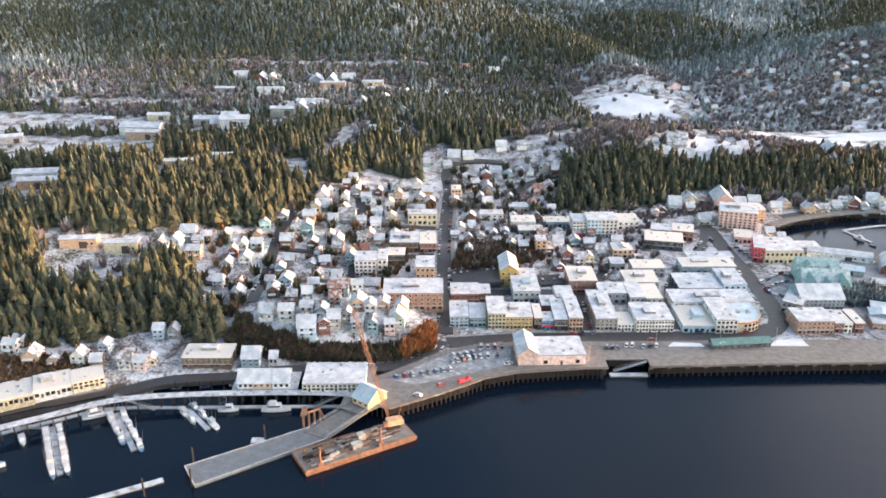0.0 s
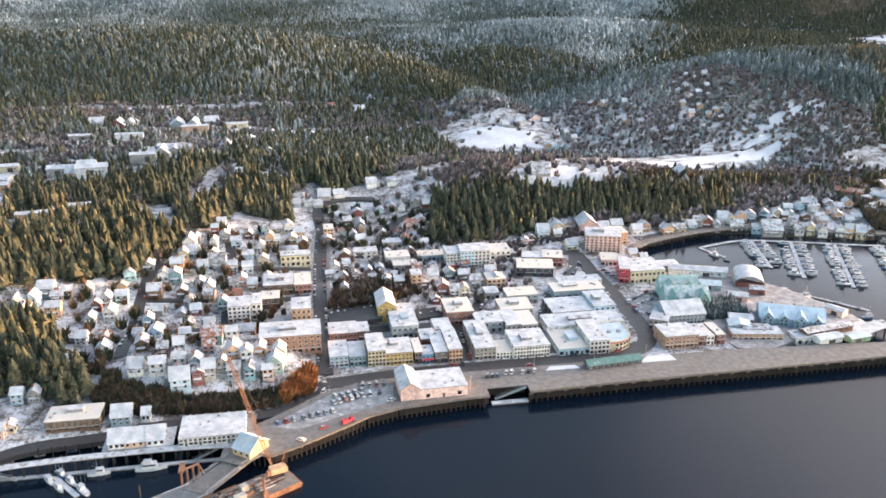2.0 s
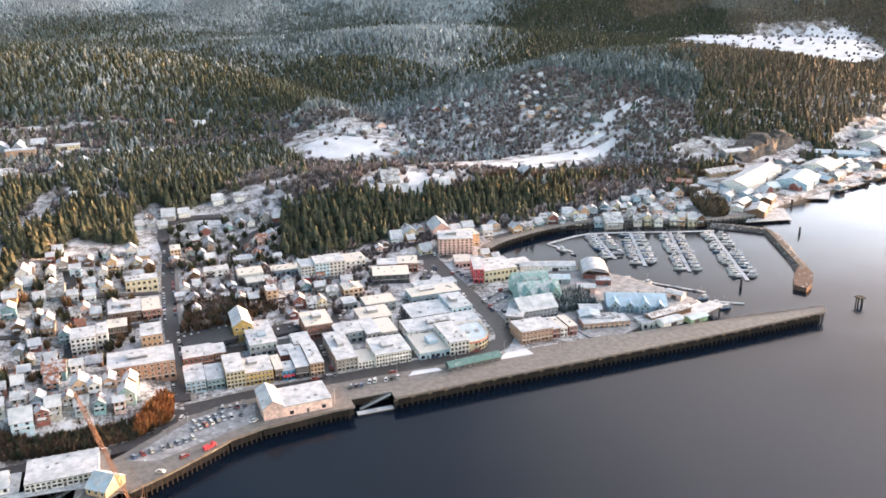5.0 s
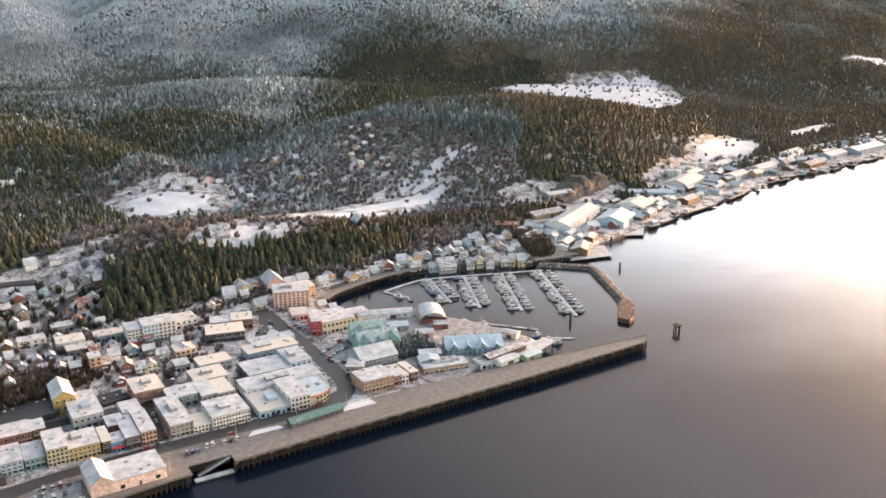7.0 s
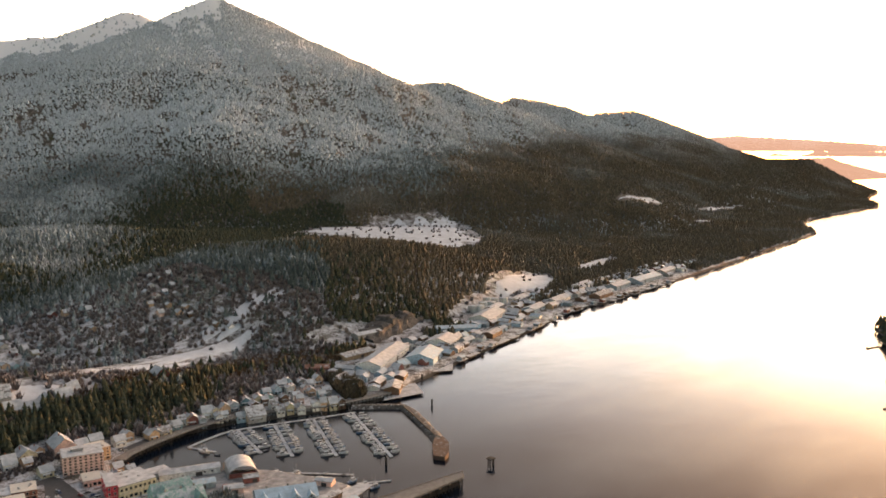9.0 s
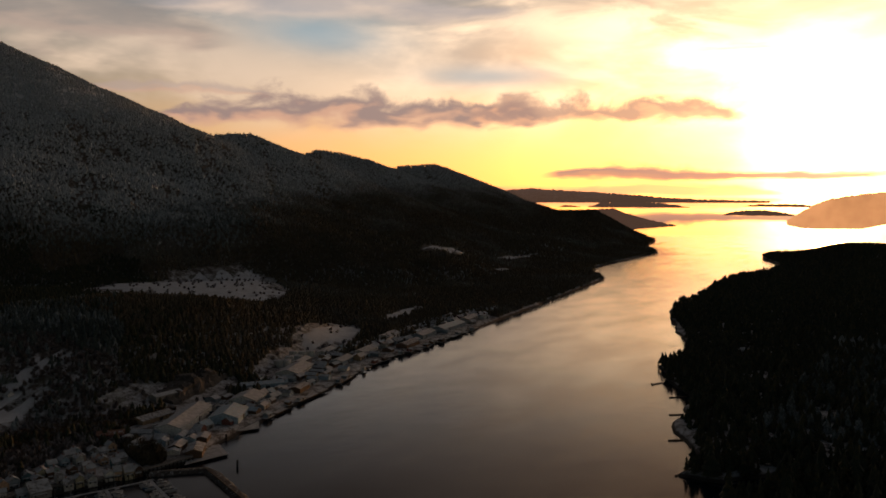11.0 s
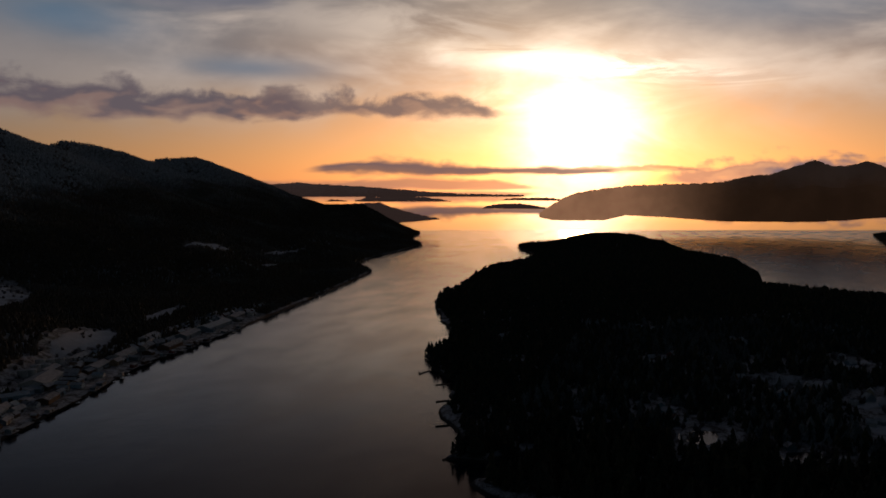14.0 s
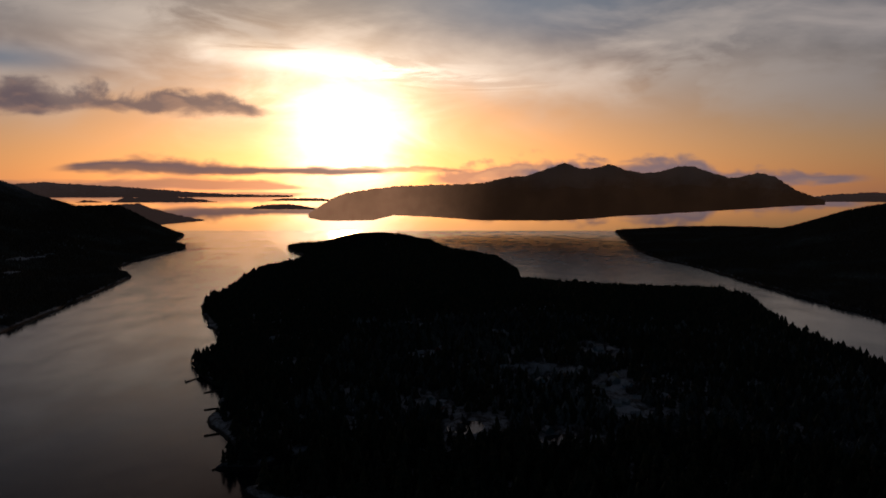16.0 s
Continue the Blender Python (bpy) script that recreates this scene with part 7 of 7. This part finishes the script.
def pier(outline, level, label):
    """A timber deck over the shore, standing on piles."""
    ob = thing("pier", pose(0, 0, 0), label, "pier")
    part("deck", sheet("deck", outline, level, FLOAT, 0.5), None, ob)
    stem = pile_mesh(level + 3.0, 0.3)
    for p, n in along(outline + outline[:1], 9.0):
        part("pile", stem, None, ob, m=pose(p.x + n.y * -0.5, p.y + n.x * 0.5, -3.2))


BIG_SHEDS = [
    (570, 672, 92, 26, 7, 30, "white_paint", "snow", "long white cannery shed with a snowy roof"), (608, 650, 44, 30, 6, 32, "pale_blue", "icy", "pale blue cannery shed over the water"),
    (668, 684, 36, 30, 6, 26, "white_paint", "snow", "white warehouse with a snowy roof"), (722, 716, 50, 15, 7, -34, "slate_blue", "icy", "long blue warehouse with a pale roof"), (560, 708, 42, 18, 4, 5, "tan", "patchy", "flat tan yard building"),
    (616, 756, 36, 13, 5, 0, "concrete", "snow", "grey workshop at the foot of the hill"), (512, 590, 26, 14, 4, 42, "brown", "patchy", "dark brown boat shed on piles"), (494, 684, 24, 14, 5, -38, "dark_red", "rust", "dark red shed with a rusty snowy roof"),
]
BIG_SHEDS += [
    (540, 612, 18, 11, 4, 36, "brown", "snow", "brown shed on piles beside the cannery"), (806, 742, 64, 30, 7, 24, "white_paint", "snow", "large pale warehouse with a wide snowy roof"), (742, 676, 30, 14, 5, 20, "brown", "patchy", "brown shed on the shore"),
    (900, 742, 44, 18, 5, 18, "blue_grey", "snow", "grey dock shed with snow"), (975, 760, 52, 18, 5, 16, "white_paint", "snow", "white dock shed with snow"), (1055, 742, 46, 18, 5, 10, "brown", "patchy", "brown dock shed with snow"),
    (1085, 800, 56, 22, 7, 18, "white_paint", "snow", "white works building with a snowy roof"), (1140, 770, 58, 20, 6, 12, "blue_grey", "snow", "grey works building with a snowy roof"), (1230, 780, 90, 24, 6, 8, "blue_grey", "icy", "long grey dock warehouse with snow"),
    (860, 780, 40, 15, 5, 22, "concrete", "snow", "grey store with a snowy roof"), (935, 800, 44, 16, 5, 24, "white_paint", "snow", "white store with a snowy roof"), (1330, 800, 60, 18, 6, 14, "concrete", "snow", "pale dock store with a snowy roof"),
]
for row in BIG_SHEDS:
    shed(*row)


def fill_shore():
    """Small irregular sheds packed along the shore road."""
    rr = random.Random(44)
    taken = [(r[0], r[1], max(r[2], r[3]) * 0.5) for r in BIG_SHEDS]
    coast = [(505, 590), (560, 622), (640, 642), (760, 672), (840, 696), (890, 712), (950, 728), (1055, 738), (1167, 752), (1340, 778), (1480, 805)]
    count = 0
    for p, n in along(coast, 11.0):
        for k in range(4):
            off = rr.uniform(4, 70)
            x, y = p.x - n.y * off + rr.uniform(-4, 4), p.y + n.x * off
            w, d = rr.uniform(8, 20), rr.uniform(7, 12)
            if any(math.hypot(x - a, (y - b) * 1.3) < r * 0.72 + w * 0.5 for a, b, r in taken):
                continue
            taken.append((x, y, w * 0.5))
            wall, roof = rr.choice(["white_paint", "blue_grey", "brown", "concrete", "tan", "pale_blue", "dark_red"]), rr.choice(["snow", "snow", "icy", "patchy", "snow"])
            words = {"white_paint": "white", "blue_grey": "blue-grey", "concrete": "grey", "pale_blue": "pale blue", "dark_red": "dark red"}.get(wall, wall)
            shed(x, y, w, d, rr.uniform(3.0, 5.0), math.degrees(math.atan2(n.y, n.x)) + rr.choice([0, 0, 90, 12, -10]), wall, roof, f"small {words} work shed with a snowy roof", steep=rr.uniform(0.16, 0.34))
            count += 1
    return count


fill_shore()
pier([(486, 574), (528, 566), (545, 596), (520, 606)], 2.2, "weathered timber pier with snow standing on piles")
pier([(578, 618), (604, 604), (640, 640), (610, 640)], 2.2, "weathered timber pier with snow standing on piles")
pier_rng = random.Random(12)
for p, n in along([(640, 632), (760, 662), (840, 684), (890, 700), (950, 717), (1055, 725), (1167, 741), (1300, 758)], 25.0):
    w, d, out = pier_rng.uniform(10, 26), pier_rng.uniform(8, 17), pier_rng.uniform(2, 11)
    c = p + Vector((n.y, -n.x, 0)) * out
    a, e = n * w / 2, Vector((-n.y, n.x, 0)) * d
    pier([((c + q).x, (c + q).y) for q in (-a, a, a + e, -a + e)], pier_rng.uniform(2.4, 3.4), "small weathered timber pier on piles along the shore")
    if pier_rng.random() < 0.5:
        m = c + e * 0.3
        shed(m.x, m.y, w * 0.5, d * 0.45, pier_rng.uniform(2.6, 4.0), math.degrees(math.atan2(n.y, n.x)), pier_rng.choice(["brown", "white_paint", "blue_grey", "dark_red"]), pier_rng.choice(["snow", "patchy", "icy"]), "small shed with a snowy roof on a timber pier", base=2.9)

for k, (x, y, w, d, turn) in enumerate(SHELF_HALLS):
    shed(x, y, w, d, 5.0 + k % 3, turn, ("white_paint", "peach", "cream", "concrete")[k % 4], "snow", "long low hall with a snowy roof among the trees", name="hall")
# drift logs and cabins on the island shore
for ax, ay, bx, by in ((1012, 348, 1034, 341), (959, 309, 972, 293), (882, 284, 891, 271), (787, 254, 799, 238), (689, 216, 706, 203), (638, 173, 647, 150), (1010, 346, 1022, 352)):
    bm = bmesh.new()
    tube(bm, (ax, ay, 0.3), (bx, by, 0.7), 0.9, 0.5, 7), tube(bm, ((ax + bx) / 2, (ay + by) / 2, 0.5), ((ax + bx) / 2 + 4, (ay + by) / 2 + 3, 1.6), 0.35, 0.2, 5)
    tagged(new("drift_log", to_mesh("drift_log", bm, TIMBER)), "dark drift log lying in the shallow water", "log", "logs on the island shore")
island_rng = random.Random(31)
for cx, cy, rx, ry in ((840, 40, 24, 12), (905, -150, 34, 18), (1080, -160, 50, 20), (1180, -40, 28, 20), (820, -150, 34, 16), (1300, 80, 22, 24), (1050, 60, 28, 18), (958, -108, 20, 16), (1420, -100, 26, 16)):
    snow_field(cx, cy, rx * 0.7, ry * 0.6, island_rng.uniform(-30, 30), "snowy yard between dark spruces on the island", seed=int(cx))
    for _ in range(4):
        house(cx + island_rng.uniform(-rx, rx), cy + island_rng.uniform(-ry, ry), island_rng.uniform(8, 12), island_rng.uniform(-40, 40), far=True)
for x, y in ((1234, 294), (1468, -129), (1001, -63), (931, -101), (959, -32), (1061, -262), (977, -193), (750, -65), (712, 68), (719, -102), (857, -191), (1299, -164), (972, 152), (905, -70), (1030, -150)):
    house(x, y, 10, (x * 3 + y) % 60, far=True)

# a bare rock face behind the sheds
rr = random.Random(6)
rows = []
for k in range(22):
    f = k / 21
    x, y = 612 + 122 * f, 736 + 46 * f
    z = ground_at(x, y)
    high = (5 + 13 * math.sin(math.pi * f)) * rr.uniform(0.7, 1.1)
    rows.append([Vector((x - 0.36 * o + rr.uniform(-2, 2), y + 0.93 * o + rr.uniform(-1.5, 1.5), z + up + rr.uniform(-1, 1))) for o, up in ((-3, -3), (0, high * 0.3), (4, high * 0.55), (6, high * 0.85), (13, high), (34, high * 0.9), (40, -4))])
bm = bmesh.new()
prism(bm, rows)
tagged(new("rock_face", to_mesh("rock_face", bm, ROCK)), "bare grey rock face with snow on its ledges", "rock", kind="structure")

# the harbour point: paved yard, boat hall, small huts
tagged(new("yard", sheet("yard", [(258, 407), (300, 425), (338, 437), (333, 459), (314, 498), (287, 525), (258, 541), (240, 524), (236, 478), (238, 440), (244, 414)], 5.55, LOT, 3.0)), "frosted paved yard on the harbour point", "pavement", kind="structure")


def boat_hall(x, y, w, d, turn, label):
    """An arched hall: ribbed barrel roof over two end walls with a wide opening."""
    ob = thing("boat_hall", pose(x, y, 5.55, rz=turn), label, "building")
    n, r = 14, w / 2
    arc = [(r - r * math.cos(math.pi * k / n), 2.0 + r * 0.62 * math.sin(math.pi * k / n)) for k in range(n + 1)]
    bm = bmesh.new()
    prism(bm, [[(u, v, q) for u, q in [(0, 0), *arc, (w, 0)]] + [(u, v, q) for u, q in [(w - 0.4, 0), *[(u * (w - 0.8) / w + 0.4, q - 0.4) for u, q in arc[::-1]], (0.4, 0)]] for v in (0, d)])
    part("roof", bm, ROOFS["snow"], ob, "white barrel roof")
    bm = bmesh.new()
    box(bm, 0.6, d - 0.6, 0, w - 0.6, d - 0.2, 5.0)
    part("wall", bm, WALLS["charcoal"], ob)
    bm = bmesh.new()
    box(bm, 1.0, 1.0, 0, w - 1.0, 1.3, 3.2)
    part("door", bm, WALLS["dark_red"], ob, "wide dark red doors")


boat_hall(286, 500, 20, 24, -22, "white arched boat hall open at its end")
for x, y, w, d, h, turn, wall, roof, label in (
    (272, 527, 40, 10, 4, -20, "white_paint", "snow", "low white boat shed beside the harbour"), (268, 502, 16, 9, 3.5, -22, "blue_grey", "icy", "low grey store on the point"), (262, 446, 14, 9, 4, -20, "concrete", "snow", "grey cottage with a snowy roof"),
    (256, 436, 13, 9, 4.5, -18, "blue_grey", "icy", "blue-grey cottage with an icy roof"), (264, 431, 16, 7, 4, -12, "orange_brick", "patchy", "low brick shop along the wharf"),
    (246, 483, 16, 10, 4, -10, "concrete", "snow", "grey low store among the trees"), (300, 413, 16, 7, 3.2, 8, "white_paint", "icy", "white ticket hut on the wharf"), (318, 411, 14, 6, 3.2, 8, "green_paint", "icy", "pale green hut on the wharf"),
    (278, 480, 12, 8, 3.6, -24, "pink", "snow", "pink shack with a snowy roof"), (296, 488, 10, 8, 3.6, -24, "dark_red", "patchy", "dark red shack at the boat hall"), (328, 448, 12, 7, 3.6, -60, "pink", "snow", "pinkish shed at the end of the lodge"), (306, 424, 34, 7, 3.4, 10, "brown", "patchy", "long brown net shed on the pier")):
    shed(x, y, w, d, h, turn, wall, roof, label, base=5.6)
pier([(276, 421), (330, 418), (352, 426), (346, 434), (300, 430)], 5.4, "timber pier with net sheds beside the lodge")
rng = random.Random(77)
YARD_CARS = []
for k in range(30):
    x, y = rng.uniform(246, 300), rng.uniform(455, 520)
    if math.hypot(x - 302, y - 456) > 30 and math.hypot(x - 296, y - 506) > 18 and shore_distance(np.array([x]), np.array([y]), MAINLAND)[0] > 8:
        YARD_CARS.append((x, y, rng.choice([-20, 70]) + rng.uniform(-5, 5)))

# ---- vehicles and street furniture ----
CAR_PAINT = [("white", (0.70, 0.70, 0.70)), ("silver", (0.42, 0.43, 0.44)), ("black", (0.03, 0.03, 0.035)), ("red", (0.35, 0.04, 0.03)), ("blue", (0.06, 0.10, 0.22)), ("grey", (0.16, 0.17, 0.18))]
TYRE, tyre_tree, tyre_node = material("tyre_rubber", 0.9)
tyre_node.inputs["Base Color"].default_value = (0.02, 0.02, 0.02, 1)
CARS = {}


def car_model(colour, rgb, van):
    paint = weathered(colour + "_car_paint", rgb, 0.35, 0.2, 0.1, 1.0, snow=0.5)
    kind = "van" if van else "car"
    ob = thing("car", pose(0, 0, 0), f"{colour} parked {kind} with snow on its roof", "car", "cars in the streets")
    bm = bmesh.new()
    h, top = (1.0, 1.95) if van else (0.88, 1.45)
    prism(bm, [[(-2.25, -0.9, 0.3), (2.25, -0.9, 0.3), (2.25, 0.9, 0.3), (-2.25, 0.9, 0.3)], [(-2.3, -0.92, 0.62), (2.3, -0.92, 0.6), (2.3, 0.92, 0.6), (-2.3, 0.92, 0.62)], [(-2.2, -0.86, h), (2.1, -0.84, h - 0.12), (2.1, 0.84, h - 0.12), (-2.2, 0.86, h)]])
    own = len(bm.faces)
    for x in (-1.4, 1.45):
        for y in (-0.84, 0.84):
            tube(bm, (x, y - 0.11, 0.33), (x, y + 0.11, 0.33), 0.33, 0.33, 8)
    for n, f in enumerate(bm.faces):
        f.material_index = int(n >= own)
    part("body", to_mesh("body", bm, paint, TYRE), None, ob)
    bm = bmesh.new()
    a, b = (-2.1, 1.2) if van else (-1.7, 0.9)
    prism(bm, [[(a, -0.84, h - 0.05), (b + 0.6, -0.82, h - 0.1), (b + 0.6, 0.82, h - 0.1), (a, 0.84, h - 0.05)], [(a + 0.3, -0.68, top - 0.1), (b, -0.68, top - 0.1), (b, 0.68, top - 0.1), (a + 0.3, 0.68, top - 0.1)]])
    part("cabin_glass", bm, GLASS, ob)
    bm = bmesh.new()
    box(bm, a + 0.28, -0.7, top - 0.1, b + 0.02, 0.7, top)
    part("roof", bm, paint, ob)
    return ob


def car(x, y, turn, z=None, rng=random.Random(5)):
    k = rng.choice([0, 0, 0, 1, 1, 2, 3, 4, 5])
    van = rng.random() < 0.3
    key = (k, van)
    z = ground_at(x, y) + 0.22 if z is None else z
    if key not in CARS:
        CARS[key] = car_model(*CAR_PAINT[k], van)
        CARS[key].matrix_basis = pose(x, y, z, rz=turn)
        return CARS[key]
    return copy_thing(CARS[key], pose(x, y, z, rz=turn))


rng = random.Random(12)
for a, b, n, level, face in (
    ((-5, 377), (9, 381), 5, 1, 105), ((-18, 374), (-10, 376), 3, 1, 105), ((10, 389), (25, 394), 6, 1, 110), ((11, 395), (25, 399.5), 5, 1, 110), ((26, 404), (37, 404), 4, 1, 90), ((29, 394), (34, 395), 2, 1, 90), ((39, 386.5), (42, 387), 1, 1, 20),) + (
    ((93, 403), (99, 403), 3, 1, 70), ((104, 405), (107, 405), 2, 1, 70), ((113, 404), (120, 405), 3, 1, 70), ((4, 366), (4, 366), 1, 1, 25), ((-7, 357), (-7, 357), 1, 1, -30), ((14, 495), (39, 498), 7, 0, 90), ((16, 489), (39, 492), 6, 0, 90), ((14, 482), (36, 485), 6, 0, 90),
    ((69, 488), (80, 491), 4, 0, 90), ((207, 488), (223, 500), 5, 0, 40), ((206, 478), (222, 488), 5, 0, 40), ((211, 467), (222, 468), 3, 0, 90), ((209, 544), (212, 526), 4, 0, 0)):
    for k in range(n):
        f = k / max(1, n - 1)
        x, y = a[0] + (b[0] - a[0]) * f, a[1] + (b[1] - a[1]) * f
        car(x, y, face + rng.uniform(-3, 3) + rng.choice([0, 180]), DECK_Z + 0.05 if level else None)
ROAD_Z = 0.22


def along_street(pts, wide, gap, keep, both=True):
    for p, n in along(pts, gap):
        for e in (-1, 1) if both else (1,):
            if rng.random() < keep:
                off = e * (wide / 2 - 1.3)
                x, y = p.x - n.y * off, p.y + n.x * off
                car(x, y, math.degrees(math.atan2(n.y, n.x)) + (0 if e < 0 else 180), ground_at(p.x, p.y) + 0.3)


along_street(STREETS[1][0][:5], 9, 8.0, 0.5)
along_street(STREETS[2][0], 7, 8.0, 0.45)
along_street(STREETS[3][0], 7, 8.0, 0.45)
along_street(STREETS[7][0][1:], 8, 14.0, 0.4)
along_street(STREETS[0][0][:6], 11, 14.0, 0.35)
along_street(STREETS[0][0][6:], 11, 14.0, 0.35)
along_street(STREETS[4][0], 8, 9.0, 0.4)
along_street(STREETS[5][0], 8, 10.0, 0.35)
along_street(STREETS[13][0][:9], 8, 14.0, 0.35)

for x, y, turn in YARD_CARS[:18]:
    car(x, y, turn, 5.58)


def street_lamp(x, y, z, high=9.0):
    ob = thing("street_lamp", pose(x, y, z), "slim grey street lamp with a double arm", "street lamp", "lamps on the wharf")
    bm = bmesh.new()
    tube(bm, (0, 0, 0), (0, 0, high), 0.16, 0.09, 6)
    part("post", bm, STEEL, ob)
    bm = bmesh.new()
    tube(bm, (-1.4, 0, high), (1.4, 0, high), 0.07, 0.07, 5)
    part("arm", bm, STEEL, ob)
    for e in (-1, 1):
        bm = bmesh.new()
        box(bm, e * 1.4 - 0.4, -0.18, high - 0.15, e * 1.4 + 0.4, 0.18, high + 0.05)
        part("lamp_head", bm, DARK_TRIM, ob)


for x, y in ((8, 391), (22, 391), (35, 394), (-3, 378), (43, 389.5), (81, 389), (120, 406), (155, 408), (185, 408), (220, 406), (250, 404)):
    street_lamp(x, y, DECK_Z)
truck = thing("truck", pose(16, 369.5, DECK_Z + 0.03, rz=30), "bright red work truck at the wharf edge", "truck")
bm = bmesh.new()
box(bm, -3.4, -1.1, 0.5, 1.2, 1.1, 1.3), box(bm, -3.3, -1.0, 1.3, -0.4, 1.0, 2.2)
part("bed", bm, WALLS["red_paint"], truck)
bm = bmesh.new()
prism(bm, [[(1.3, -1.05, 0.5), (3.2, -1.05, 0.5), (3.2, 1.05, 0.5), (1.3, 1.05, 0.5)], [(1.3, -1.05, 2.5), (2.6, -1.0, 2.5), (2.6, 1.0, 2.5), (1.3, 1.05, 2.5)]])
part("cab", bm, WALLS["red_paint"], truck)
bm = bmesh.new()
tube(bm, (0, -0.15, 0), (0, 0.15, 0), 0.48, 0.48, 10)
wheel = to_mesh("wheel", bm, TYRE)
for x in (-2.4, 2.2):
    for y in (-0.98, 0.98):
        part("wheel", wheel, None, truck, m=pose(x, y, 0.48))

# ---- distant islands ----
HAZY_WOOD = make_foliage("distant_woods_haze_glow", (0.03, 0.036, 0.032), (0.06, 0.065, 0.055), 0.1)
# haze before the farthest land is put into its material as warm emission
far_node = HAZY_WOOD.node_tree.nodes["Principled BSDF"]
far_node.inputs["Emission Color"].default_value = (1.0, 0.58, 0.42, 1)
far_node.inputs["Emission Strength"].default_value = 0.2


def distant(name, far, rows, label, mat=HAZY_WOOD):
    """A far island as a low ridge: rows of bearing, foot and crest elevation."""
    rr = random.Random(len(rows) + int(far))
    fine = []
    for (a, f, c), (b, g, d) in zip(rows, rows[1:]):
        n = max(1, int((b - a) / 0.12))
        for k in range(n):
            s = k / n
            low, high = f + (g - f) * s, c + (d - c) * s
            fine.append((a + (b - a) * s, low + rr.uniform(-0.01, 0.01), max(low + 0.01, high + rr.uniform(-0.035, 0.035))))
    fine.append(rows[-1])
    bm = bmesh.new()
    prism(bm, [[polar(a, far, low), polar(a, far + 25, low + 0.6 * (high - low)), polar(a, far + 60, high), polar(a, far + 130, low)] for a, low, high in fine])
    tagged(new(name, to_mesh(name, bm, mat)), label, "island", kind="structure")


# sunset haze put into the mountain's emission, stronger on the side nearer the sun
SUNSET_HAZE = HAZY_WOOD.copy()
haze_tree = SUNSET_HAZE.node_tree
haze_place = haze_tree.nodes.new("ShaderNodeSeparateXYZ")
haze_tree.links.new(haze_tree.nodes.new("ShaderNodeNewGeometry").outputs["Position"], haze_place.inputs[0])
haze_tree.links.new(math_node(haze_tree, "MULTIPLY", smooth(haze_tree, haze_place.outputs[1], -150.0, 600.0, 0.12, 2.0), smooth(haze_tree, place_noise(haze_tree, 0.006, 4, 0.6), 0.3, 0.7, 0.85, 1.15)), haze_tree.nodes["Principled BSDF"].inputs["Emission Strength"])
haze_tree.nodes["Principled BSDF"].inputs["Emission Color"].default_value = (1.0, 0.46, 0.2, 1)
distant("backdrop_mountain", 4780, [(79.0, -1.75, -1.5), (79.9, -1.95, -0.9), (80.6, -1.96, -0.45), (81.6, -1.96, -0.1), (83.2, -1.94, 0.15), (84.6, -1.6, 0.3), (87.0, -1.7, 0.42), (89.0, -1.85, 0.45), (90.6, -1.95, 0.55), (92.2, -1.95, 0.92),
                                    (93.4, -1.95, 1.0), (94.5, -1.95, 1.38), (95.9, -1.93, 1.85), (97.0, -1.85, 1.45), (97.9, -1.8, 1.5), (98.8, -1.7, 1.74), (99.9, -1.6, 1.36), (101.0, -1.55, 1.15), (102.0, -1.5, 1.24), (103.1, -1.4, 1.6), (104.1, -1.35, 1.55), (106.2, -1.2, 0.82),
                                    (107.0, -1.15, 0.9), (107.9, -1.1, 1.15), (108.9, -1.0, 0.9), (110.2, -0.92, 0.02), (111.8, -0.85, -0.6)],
        "dark wooded mountainous island across the strait", SUNSET_HAZE)
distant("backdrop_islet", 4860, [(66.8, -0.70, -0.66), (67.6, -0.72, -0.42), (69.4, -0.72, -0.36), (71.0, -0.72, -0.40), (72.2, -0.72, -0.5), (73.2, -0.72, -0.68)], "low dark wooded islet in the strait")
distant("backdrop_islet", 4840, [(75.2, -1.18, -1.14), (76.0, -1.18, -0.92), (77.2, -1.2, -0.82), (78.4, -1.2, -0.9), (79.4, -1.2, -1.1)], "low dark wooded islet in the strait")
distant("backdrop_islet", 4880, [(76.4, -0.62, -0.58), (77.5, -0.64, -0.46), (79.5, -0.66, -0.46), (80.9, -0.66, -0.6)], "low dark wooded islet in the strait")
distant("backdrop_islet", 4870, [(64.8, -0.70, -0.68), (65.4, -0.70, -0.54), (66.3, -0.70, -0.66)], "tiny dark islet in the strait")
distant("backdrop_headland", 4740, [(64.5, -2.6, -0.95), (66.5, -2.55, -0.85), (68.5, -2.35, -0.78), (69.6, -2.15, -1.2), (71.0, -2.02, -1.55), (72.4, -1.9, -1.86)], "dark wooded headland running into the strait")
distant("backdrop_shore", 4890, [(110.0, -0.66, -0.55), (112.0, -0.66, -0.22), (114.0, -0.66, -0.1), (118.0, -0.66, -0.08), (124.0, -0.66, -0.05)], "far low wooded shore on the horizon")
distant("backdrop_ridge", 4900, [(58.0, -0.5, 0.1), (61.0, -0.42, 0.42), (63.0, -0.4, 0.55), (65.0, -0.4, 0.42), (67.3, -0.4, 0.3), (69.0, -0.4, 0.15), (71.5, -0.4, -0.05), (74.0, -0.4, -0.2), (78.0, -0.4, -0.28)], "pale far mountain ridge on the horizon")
